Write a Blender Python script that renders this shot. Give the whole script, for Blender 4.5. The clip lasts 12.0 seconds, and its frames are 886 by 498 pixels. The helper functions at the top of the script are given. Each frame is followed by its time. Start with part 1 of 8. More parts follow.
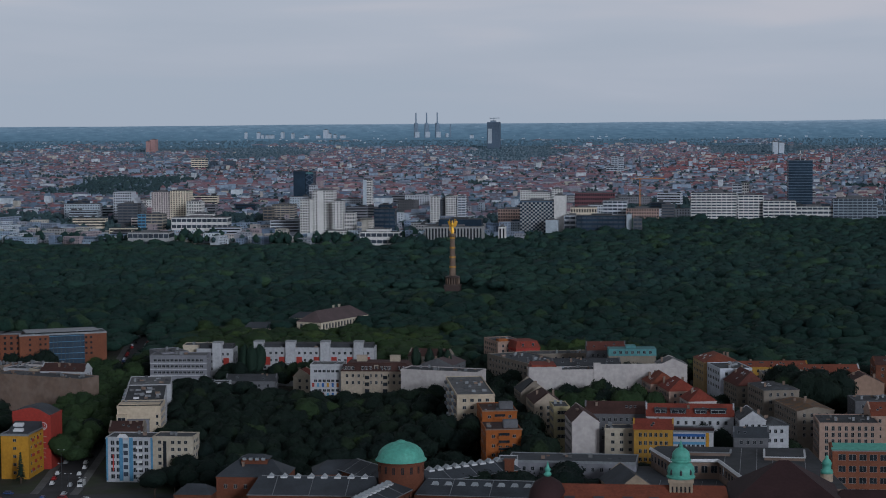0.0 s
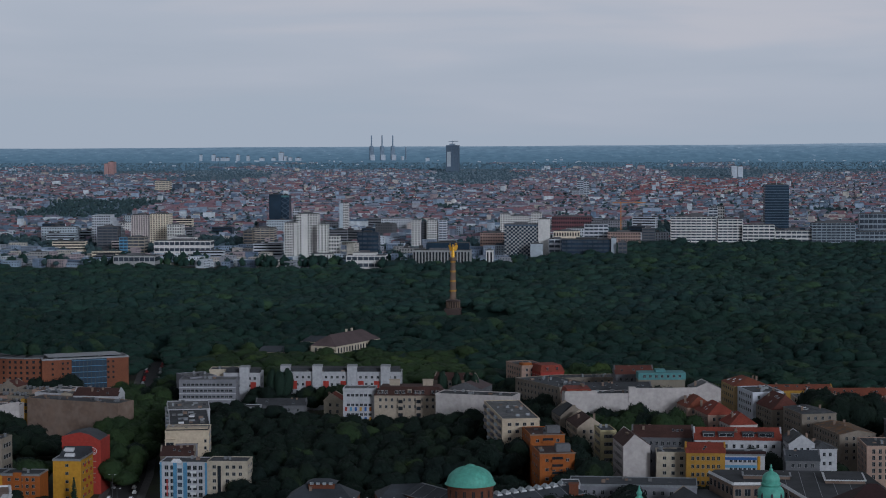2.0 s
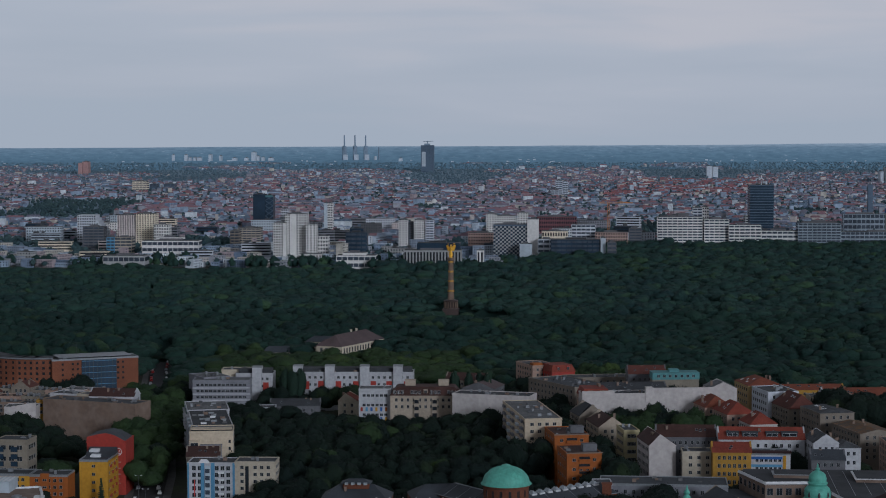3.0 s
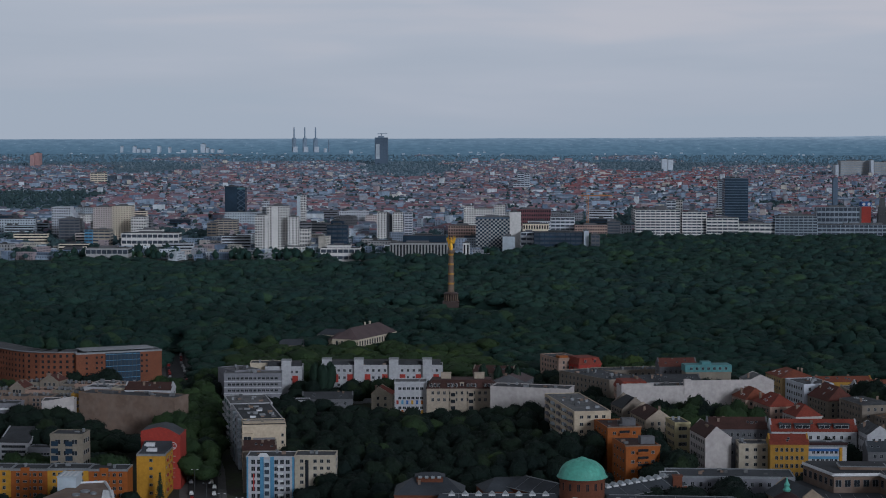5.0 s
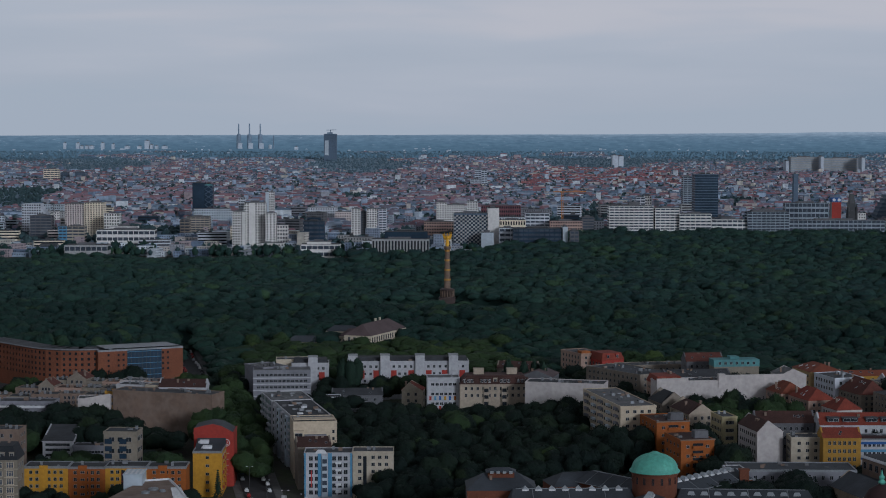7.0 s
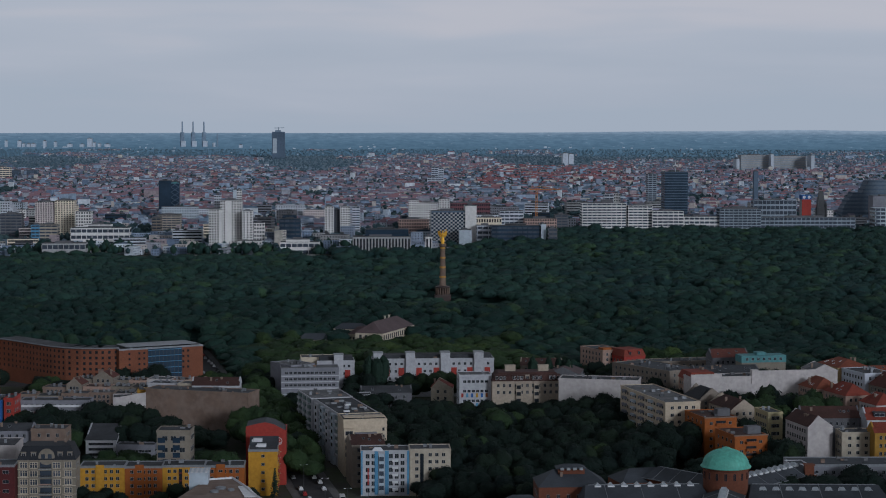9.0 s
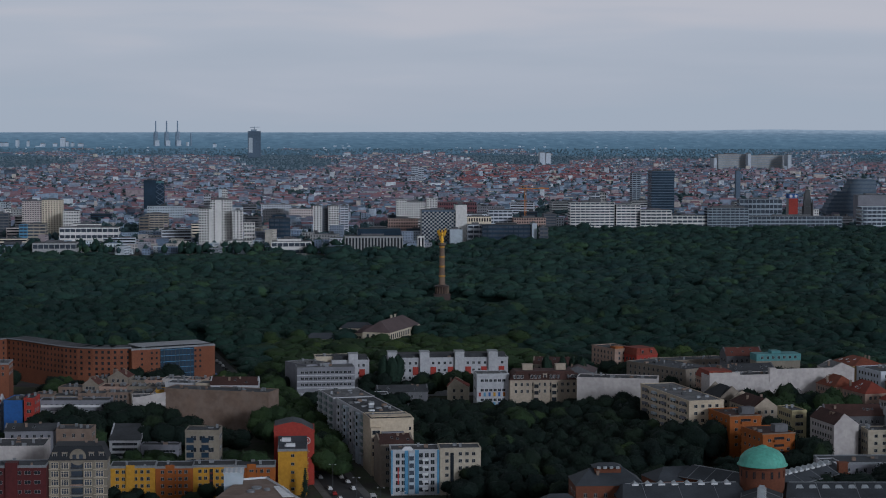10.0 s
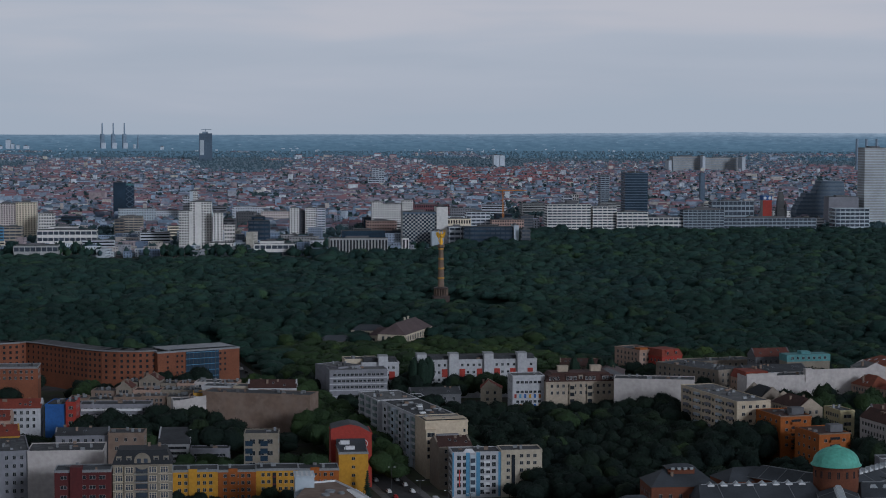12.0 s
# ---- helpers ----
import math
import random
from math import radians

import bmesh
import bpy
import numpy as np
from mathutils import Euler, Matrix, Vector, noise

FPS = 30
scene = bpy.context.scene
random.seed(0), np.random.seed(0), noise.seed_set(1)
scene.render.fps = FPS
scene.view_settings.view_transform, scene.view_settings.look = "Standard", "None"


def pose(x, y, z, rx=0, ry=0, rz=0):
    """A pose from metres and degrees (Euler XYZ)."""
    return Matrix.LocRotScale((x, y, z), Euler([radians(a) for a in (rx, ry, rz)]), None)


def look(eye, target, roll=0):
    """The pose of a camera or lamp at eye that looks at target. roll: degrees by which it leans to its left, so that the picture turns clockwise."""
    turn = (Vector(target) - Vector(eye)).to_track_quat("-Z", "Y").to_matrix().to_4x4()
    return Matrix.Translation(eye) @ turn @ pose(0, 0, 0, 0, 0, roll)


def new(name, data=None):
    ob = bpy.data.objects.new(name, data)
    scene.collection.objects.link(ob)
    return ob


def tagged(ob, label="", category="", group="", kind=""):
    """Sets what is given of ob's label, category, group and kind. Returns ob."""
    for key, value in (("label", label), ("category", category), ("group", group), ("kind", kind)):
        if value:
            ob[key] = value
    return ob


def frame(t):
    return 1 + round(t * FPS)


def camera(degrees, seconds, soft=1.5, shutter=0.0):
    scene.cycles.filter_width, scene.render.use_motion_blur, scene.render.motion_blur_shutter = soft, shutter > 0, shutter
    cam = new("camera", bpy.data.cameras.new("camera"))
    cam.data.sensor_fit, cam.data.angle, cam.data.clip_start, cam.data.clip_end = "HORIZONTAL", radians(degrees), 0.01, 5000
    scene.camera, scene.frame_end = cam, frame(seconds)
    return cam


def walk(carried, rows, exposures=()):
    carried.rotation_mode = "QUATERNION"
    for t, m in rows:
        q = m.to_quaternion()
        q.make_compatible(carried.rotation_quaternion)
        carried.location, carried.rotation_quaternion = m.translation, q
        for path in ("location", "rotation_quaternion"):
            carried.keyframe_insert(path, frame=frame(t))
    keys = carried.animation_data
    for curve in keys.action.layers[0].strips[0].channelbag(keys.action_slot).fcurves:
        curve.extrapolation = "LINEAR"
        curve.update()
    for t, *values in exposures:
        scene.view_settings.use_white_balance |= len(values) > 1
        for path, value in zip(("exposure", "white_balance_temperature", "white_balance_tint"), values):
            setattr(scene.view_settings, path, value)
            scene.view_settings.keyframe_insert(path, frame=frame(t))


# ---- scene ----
cam = camera(25.6, 12.0, soft=1.0)
PATH = [
    (0, look((161.95, -0.01, 152.50), (50.95, 991.34, 82.47), -0.344)),
    (0.5, look((150.45, -2.28, 152.95), (47.66, 990.18, 86.26), -0.216)),
    (1, look((138.71, -4.61, 153.45), (43.31, 988.80, 89.82), -0.194)),
    (1.5, look((126.20, -7.32, 153.91), (38.74, 987.00, 93.31), -0.144)),
    (2, look((113.27, -10.01, 154.26), (35.06, 985.19, 95.50), -0.169)),
    (2.5, look((99.85, -12.10, 154.52), (31.23, 983.83, 96.15), -0.112)),
    (3, look((86.07, -13.49, 154.69), (27.25, 983.04, 95.77), -0.103)),
    (5, look((31.00, -15.07, 154.96), (9.02, 982.71, 92.10), 0.058)),
    (5.5, look((17.33, -15.47, 154.97), (5.61, 982.45, 91.55), 0.040)),
    (6, look((3.46, -15.71, 154.92), (1.78, 982.25, 91.02), 0.054)),
    (6.5, look((-10.64, -15.78, 154.77), (-2.64, 982.12, 90.52), 0.047)),
    (7, look((-24.80, -15.45, 154.54), (-7.42, 982.31, 89.96), 0.082)),
    (9, look((-80.11, -10.78, 153.48), (-23.17, 985.46, 88.15), 0.115)),
    (9.5, look((-93.63, -9.43, 153.25), (-26.88, 986.18, 87.70), 0.117)),
    (10, look((-107.39, -7.63, 153.04), (-31.72, 987.35, 87.49), 0.120)),
    (10.5, look((-121.07, -5.50, 152.86), (-36.99, 988.80, 87.27), 0.142)),
    (11, look((-134.59, -3.29, 152.56), (-41.13, 990.20, 87.46), 0.095)),
    (11.5, look((-148.34, -0.93, 152.27), (-44.82, 991.60, 87.71), 0.148)),
    (12, look((-161.95, 1.46, 151.98), (-48.79, 992.97, 87.94), 0.156)),
]
EXPOSURES = [(0, 0.0, 5450, 8), (12, 0.0, 5450, 8)]
walk(cam, PATH, EXPOSURES)

# ---- light: an overcast evening, a soft low sun from behind on the right ----
SUN_AT = Vector((560, -860, 250))
world = bpy.data.worlds.new("sky")
scene.world = world
world.use_nodes = True
wt = world.node_tree
wt.nodes.clear()


def wnode(kind, **values):
    n = wt.nodes.new(kind)
    for key, value in values.items():
        n.inputs[key].default_value = value
    return n


coord = wnode("ShaderNodeTexCoord")
nishita = wnode("ShaderNodeTexSky")
nishita.sky_type, nishita.sun_disc = "NISHITA", False
nishita.sun_elevation = math.atan2(SUN_AT.z, SUN_AT.xy.length)
nishita.sun_rotation = math.atan2(SUN_AT.x, SUN_AT.y)
clear = wnode("ShaderNodeBackground", Strength=0.05)
wt.links.new(nishita.outputs[0], clear.inputs["Color"])
# cloud deck: flat streaks, warmer and lighter higher up
split = wnode("ShaderNodeSeparateXYZ")
wt.links.new(coord.outputs["Generated"], split.inputs[0])
stretch = wnode("ShaderNodeMapping", Scale=(3.2, 3.2, 26.0))
wt.links.new(coord.outputs["Generated"], stretch.inputs["Vector"])
puffs = wnode("ShaderNodeTexNoise", Scale=1.5, Detail=3.5, Roughness=0.5, Distortion=0.3)
wt.links.new(stretch.outputs[0], puffs.inputs["Vector"])
lift = wnode("ShaderNodeMath")
lift.operation = "MULTIPLY_ADD"
lift.inputs[1].default_value, lift.inputs[2].default_value = 5.2, 0.0
wt.links.new(split.outputs["Z"], lift.inputs[0])
shift = wnode("ShaderNodeMath")
shift.operation = "MULTIPLY_ADD"
shift.inputs[1].default_value, shift.inputs[2].default_value = 0.75, -0.375
wt.links.new(puffs.outputs["Fac"], shift.inputs[0])
high = wnode("ShaderNodeMath")
high.operation = "ADD"
wt.links.new(lift.outputs[0], high.inputs[0])
wt.links.new(shift.outputs[0], high.inputs[1])
deck = wnode("ShaderNodeValToRGB")
deck.color_ramp.elements[0].position, deck.color_ramp.elements[0].color = 0.0, (0.338, 0.343, 0.354, 1)
deck.color_ramp.elements[1].position, deck.color_ramp.elements[1].color = 1.0, (0.422, 0.403, 0.394, 1)
for place, tone in ((0.10, (0.354, 0.350, 0.358, 1)), (0.24, (0.379, 0.367, 0.371, 1)), (0.36, (0.436, 0.396, 0.384, 1)), (0.60, (0.464, 0.418, 0.392, 1))):
    deck.color_ramp.elements.new(place).color = tone
wt.links.new(high.outputs[0], deck.inputs[0])
# the deck thickens and darkens overhead
thick = wnode("ShaderNodeValToRGB")
for place, tone in ((0.10, 1.0), (0.30, 0.62), (0.62, 0.42)):
    thick.color_ramp.elements.new(place).color = (tone, tone, tone, 1)
thick.color_ramp.elements[0].color, thick.color_ramp.elements[-1].color = (1, 1, 1, 1), (0.36, 0.36, 0.36, 1)
wt.links.new(split.outputs["Z"], thick.inputs[0])
shade = wnode("ShaderNodeMix")
shade.data_type, shade.blend_type = "RGBA", "MULTIPLY"
shade.inputs[0].default_value = 1.0
wt.links.new(deck.outputs[0], shade.inputs[6])
wt.links.new(thick.outputs[0], shade.inputs[7])
cloud = wnode("ShaderNodeBackground", Strength=1.22)
wt.links.new(shade.outputs[2], cloud.inputs["Color"])
both = wnode("ShaderNodeMixShader", Fac=0.95)
wt.links.new(clear.outputs[0], both.inputs[1])
wt.links.new(cloud.outputs[0], both.inputs[2])
wt.links.new(both.outputs[0], wnode("ShaderNodeOutputWorld").inputs[0])

sun = new("sun", bpy.data.lights.new("sun", "SUN"))
sun.data.energy, sun.data.angle, sun.data.color = 1.4, radians(12), (1.0, 0.965, 0.93)
sun.matrix_world = look(SUN_AT, (0, 0, 0))


# ---- materials ----
def material(name, color, rough=0.8, spread=0.25, grain=0.6, patch=0.08, bump=0.0, island=0.0, second=None, metal=0.0, each=0.0, lines=0.0):
    """A surface with large patches, fine grain and, where asked, a tone of its own for each island or object and courses of tiles."""
    m = bpy.data.materials.new(name)
    m.use_nodes = True
    t = m.node_tree
    shader = t.nodes["Principled BSDF"]
    shader.inputs["Roughness"].default_value, shader.inputs["Metallic"].default_value = rough, metal
    shader.inputs["Specular IOR Level"].default_value = 0.3
    place = t.nodes.new("ShaderNodeNewGeometry")

    def noisy(scale, detail):
        n = t.nodes.new("ShaderNodeTexNoise")
        n.inputs["Scale"].default_value, n.inputs["Detail"].default_value = scale, detail
        t.links.new(place.outputs["Position"], n.inputs["Vector"])
        return n.outputs["Fac"]

    def mixed(fac, a, b, how="MIX"):
        n = t.nodes.new("ShaderNodeMix")
        n.data_type, n.blend_type = "RGBA", how
        for socket, value in ((n.inputs[0], fac), (n.inputs[6], a), (n.inputs[7], b)):
            if isinstance(value, bpy.types.NodeSocket):
                t.links.new(value, socket)
            else:
                socket.default_value = value if isinstance(value, float) else (*value, 1)
        return n.outputs[2]

    def ramp(fac, low, high, a=0.3, b=0.7):
        n = t.nodes.new("ShaderNodeMapRange")
        n.inputs[1].default_value, n.inputs[2].default_value, n.inputs[3].default_value, n.inputs[4].default_value = a, b, low, high
        t.links.new(fac, n.inputs[0])
        return n.outputs[0]

    dark = tuple(c * (1 - spread) for c in color)
    light = tuple(min(0.95, c * (1 + spread)) for c in color)
    out = mixed(ramp(noisy(patch, 4), 0.0, 1.0), dark, light)
    if second:
        out = mixed(ramp(noisy(patch * 2.7, 3), 0.0, 1.0, 0.42, 0.62), out, second)
    fine = noisy(grain, 5)
    out = mixed(0.35, out, mixed(ramp(fine, 0.0, 1.0), (0.35, 0.35, 0.35), (1.0, 1.0, 1.0)), "MULTIPLY") if spread else out
    if island:
        for seed in (place.outputs["Random Per Island"],):
            out = mixed(ramp(seed, 0.0, 1.0, 0.0, 1.0), mixed(island, out, (0, 0, 0)), mixed(island * 0.8, out, second or light))
    if each:
        info = t.nodes.new("ShaderNodeObjectInfo")
        out = mixed(ramp(info.outputs["Random"], 0.0, each, 0.0, 1.0), out, (0.02, 0.02, 0.02))
    if lines:
        wave = t.nodes.new("ShaderNodeTexWave")
        wave.bands_direction = "Z"
        wave.inputs["Scale"].default_value, wave.inputs["Distortion"].default_value = lines, 0.6
        t.links.new(place.outputs["Position"], wave.inputs["Vector"])
        out = mixed(0.3, out, mixed(wave.outputs["Fac"], (0.45, 0.45, 0.45), (1.0, 1.0, 1.0)), "MULTIPLY")
    t.links.new(out, shader.inputs["Base Color"])
    if bump:
        b = t.nodes.new("ShaderNodeBump")
        b.inputs["Strength"].default_value, b.inputs["Distance"].default_value = bump, 0.3
        t.links.new(fine, b.inputs["Height"])
        t.links.new(b.outputs[0], shader.inputs["Normal"])
    return m


def palette(name, colors, rough=0.85, spread=0.2, region=None):
    """One material whose islands each take one of the given colours, with grain over them."""
    m = material(name, (1, 1, 1), rough, 0.0)
    t = m.node_tree
    shader = t.nodes["Principled BSDF"]
    place = t.nodes.new("ShaderNodeNewGeometry")
    pick = t.nodes.new("ShaderNodeValToRGB")
    pick.color_ramp.interpolation = "CONSTANT"
    pick.color_ramp.elements.remove(pick.color_ramp.elements[1])
    pick.color_ramp.elements[0].color = (*colors[0], 1)
    for k, color in enumerate(colors[1:], 1):
        pick.color_ramp.elements.new(k / len(colors)).color = (*color, 1)
    t.links.new(place.outputs["Random Per Island"], pick.inputs[0])
    n = t.nodes.new("ShaderNodeTexNoise")
    n.inputs["Scale"].default_value, n.inputs["Detail"].default_value = 0.25, 5
    t.links.new(place.outputs["Position"], n.inputs["Vector"])
    r = t.nodes.new("ShaderNodeMapRange")
    r.inputs[1].default_value, r.inputs[2].default_value, r.inputs[3].default_value, r.inputs[4].default_value = 0.3, 0.7, 1 - spread * 2, 1.0
    t.links.new(n.outputs["Fac"], r.inputs[0])
    mix = t.nodes.new("ShaderNodeMix")
    mix.data_type, mix.blend_type = "RGBA", "MULTIPLY"
    mix.inputs[0].default_value = 1.0
    t.links.new(pick.outputs[0], mix.inputs[6])
    t.links.new(r.outputs[0], mix.inputs[7])
    out = mix.outputs[2]
    if region:
        big = t.nodes.new("ShaderNodeTexNoise")
        big.inputs["Scale"].default_value, big.inputs["Detail"].default_value = 0.0035, 2
        t.links.new(place.outputs["Position"], big.inputs["Vector"])
        f = t.nodes.new("ShaderNodeMapRange")
        f.inputs[1].default_value, f.inputs[2].default_value, f.inputs[3].default_value, f.inputs[4].default_value = 0.48, 0.66, 0.0, 0.75
        t.links.new(big.outputs["Fac"], f.inputs[0])
        tint = t.nodes.new("ShaderNodeMix")
        tint.data_type = "RGBA"
        tint.inputs[7].default_value = (*region, 1)
        t.links.new(f.outputs[0], tint.inputs[0])
        t.links.new(out, tint.inputs[6])
        out = tint.outputs[2]
    t.links.new(out, shader.inputs["Base Color"])
    return m


WALL = {
    "rosy": material("pale_rosy_firewall_plaster", (0.46, 0.42, 0.405), 0.85, 0.07, 0.5, 0.05, second=(0.43, 0.395, 0.38)),
    "creamstone": material("cream_painted_plaster", (0.50, 0.43, 0.33), 0.8, 0.12, 0.8, 0.07),
    # dark towers and chimneys paled by haze painted into the tone
    "far_blue": material("hazed_blue_grey", (0.21, 0.27, 0.345), 0.7, 0.14, 0.3, 0.02),
    "paleyellow": material("pale_yellow_plaster", (0.40, 0.345, 0.20), 0.8, 0.14, 0.8, 0.07),
    "ochrecream": material("pale_ochre_plaster", (0.40, 0.28, 0.13), 0.8, 0.14, 0.8, 0.07),
    "stucco": material("grey_beige_stucco", (0.22, 0.19, 0.15), 0.85, 0.14, 0.8, 0.08),
    "sand": material("sand_coloured_plaster", (0.36, 0.30, 0.235), 0.85, 0.14, 0.8, 0.08),
    "ivory": material("ivory_plaster", (0.49, 0.405, 0.30), 0.8, 0.12, 0.8, 0.07),
    # plaster of the near houses, darkened in colour for cloud shade
    "white": material("white_plaster", (0.42, 0.42, 0.44), 0.8, 0.12, 0.8, 0.07),
    "cream": material("cream_plaster", (0.42, 0.365, 0.285), 0.8, 0.14, 0.8, 0.07),
    "beige": material("beige_plaster", (0.215, 0.182, 0.148), 0.85, 0.16, 0.7, 0.08),
    "grey": material("grey_plaster", (0.12, 0.12, 0.13), 0.85, 0.16, 0.7, 0.08),
    "lilac": material("pale_grey_panels", (0.20, 0.20, 0.225), 0.8, 0.12, 0.5, 0.08),
    "brown": material("old_firewall_plaster", (0.185, 0.13, 0.10), 0.9, 0.2, 0.4, 0.06, second=(0.21, 0.155, 0.125)),
    "ochre": material("ochre_plaster", (0.36, 0.20, 0.03), 0.8, 0.14, 0.8, 0.07),
    "yellow": material("golden_yellow_plaster", (0.44, 0.225, 0.018), 0.75, 0.1, 0.8, 0.06),
    "orange": material("orange_plaster", (0.29, 0.082, 0.012), 0.75, 0.12, 0.8, 0.06),
    "red": material("red_render", (0.30, 0.035, 0.024), 0.7, 0.12, 0.8, 0.06),
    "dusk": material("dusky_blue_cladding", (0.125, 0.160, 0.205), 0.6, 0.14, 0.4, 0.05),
    # grey with the haze of distance mixed into it
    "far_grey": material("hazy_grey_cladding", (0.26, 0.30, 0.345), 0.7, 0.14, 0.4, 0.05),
    "seaglass": material("greenish_glazing", (0.12, 0.17, 0.165), 0.35, 0.2, 0.6, 0.1),
    # far red brick, greyed by haze put into its colour
    "hazed_brick": material("hazed_red_brick", (0.150, 0.062, 0.072), 0.8, 0.14, 0.5, 0.05),
    "rose": material("rose_plaster", (0.40, 0.275, 0.235), 0.8, 0.14, 0.5, 0.05),
    "darkred": material("dark_red_plaster", (0.075, 0.013, 0.014), 0.75, 0.14, 0.8, 0.07),
    "blue": material("bright_blue_plaster", (0.03, 0.10, 0.30), 0.75, 0.12, 0.8, 0.06),
    "lightblue": material("sky_blue_plaster", (0.10, 0.25, 0.40), 0.75, 0.12, 0.8, 0.06),
    "turquoise": material("turquoise_plaster", (0.09, 0.23, 0.24), 0.75, 0.12, 0.8, 0.06),
    "pink": material("pale_pink_plaster", (0.34, 0.235, 0.185), 0.8, 0.14, 0.8, 0.07),
    "brick": material("orange_brick", (0.185, 0.067, 0.035), 0.85, 0.18, 1.6, 0.1, bump=0.2),
    "oldbrick": material("weathered_red_brick", (0.135, 0.048, 0.026), 0.9, 0.22, 1.4, 0.12, bump=0.2),
    "stone": material("sandstone", (0.33, 0.26, 0.19), 0.85, 0.2, 0.9, 0.12, bump=0.2),
    "tan": material("tan_panels", (0.37, 0.32, 0.26), 0.8, 0.14, 0.5, 0.05),
    "peach": material("peach_plaster", (0.31, 0.205, 0.15), 0.8, 0.14, 0.5, 0.05),
    "darkglass": material("dark_curtain_wall", (0.022, 0.04, 0.065), 0.25, 0.3, 0.3, 0.05),
    "steel": material("pale_metal_cladding", (0.42, 0.47, 0.52), 0.45, 0.12, 0.3, 0.05),
    "concrete": material("grey_concrete", (0.33, 0.33, 0.33), 0.85, 0.16, 0.4, 0.05),
    # skyline panels, brighter than the near plaster: sunlight put into the colour
    "panel": material("sunlit_white_panels", (0.67, 0.65, 0.63), 0.75, 0.1, 0.4, 0.03),
    "pale": material("sunlit_grey_panels", (0.52, 0.54, 0.59), 0.75, 0.1, 0.4, 0.03),
    "creamy": material("sunlit_cream_panels", (0.74, 0.64, 0.50), 0.75, 0.1, 0.4, 0.03),
    "blush": material("sunlit_blush_panels", (0.60, 0.52, 0.50), 0.75, 0.1, 0.4, 0.03),
    # white, dark and pink cladding with haze painted into each colour
    "haze_white": material("hazed_white_panels", (0.48, 0.52, 0.58), 0.8, 0.1, 0.3, 0.02),
    "haze_dark": material("hazed_dark_cladding", (0.085, 0.12, 0.17), 0.7, 0.14, 0.3, 0.02),
    "haze_pink": material("hazed_pink_panels", (0.42, 0.26, 0.25), 0.8, 0.14, 0.3, 0.02),
}
ROOF = {
    "red": material("red_clay_tiles", (0.20, 0.042, 0.026), 0.85, 0.22, 1.2, 0.15, bump=0.3, lines=2.2),
    "ink": material("dark_mansard_slate", (0.017, 0.019, 0.024), 0.7, 0.25, 1.2, 0.12, bump=0.2, lines=2.2),
    "orange": material("orange_clay_tiles", (0.19, 0.055, 0.03), 0.85, 0.2, 1.2, 0.15, bump=0.3, lines=2.2),
    "redbrown": material("red_brown_clay_tiles", (0.105, 0.035, 0.026), 0.85, 0.25, 1.2, 0.15, bump=0.3, lines=2.2),
    "brown": material("brown_clay_tiles", (0.06, 0.028, 0.023), 0.85, 0.25, 1.2, 0.15, bump=0.3, lines=2.2),
    "mauve": material("weathered_mauve_tiles", (0.105, 0.075, 0.076), 0.85, 0.22, 1.2, 0.12, bump=0.3, lines=2.2),
    "dark": material("bitumen_roofing", (0.045, 0.047, 0.052), 0.9, 0.3, 0.8, 0.12, bump=0.2),
    "grey": material("grey_roofing_felt", (0.075, 0.078, 0.084), 0.9, 0.3, 0.8, 0.12, second=(0.05, 0.05, 0.055), bump=0.2),
    "light": material("pale_gravel_roof", (0.14, 0.14, 0.142), 0.9, 0.25, 0.8, 0.12, second=(0.10, 0.10, 0.105)),
    "slate": material("slate_roofing", (0.05, 0.056, 0.066), 0.75, 0.25, 1.2, 0.12, bump=0.2, lines=2.2),
    "rust": material("rusty_brown_roofing", (0.17, 0.09, 0.04), 0.9, 0.28, 0.8, 0.12, second=(0.09, 0.07, 0.055)),
    "plum": material("dark_plum_tiles", (0.038, 0.017, 0.018), 0.85, 0.25, 1.0, 0.1, bump=0.3, lines=2.2),
    "copper": material("green_copper", (0.125, 0.39, 0.305), 0.6, 0.1, 0.9, 0.2, second=(0.11, 0.35, 0.275)),
}
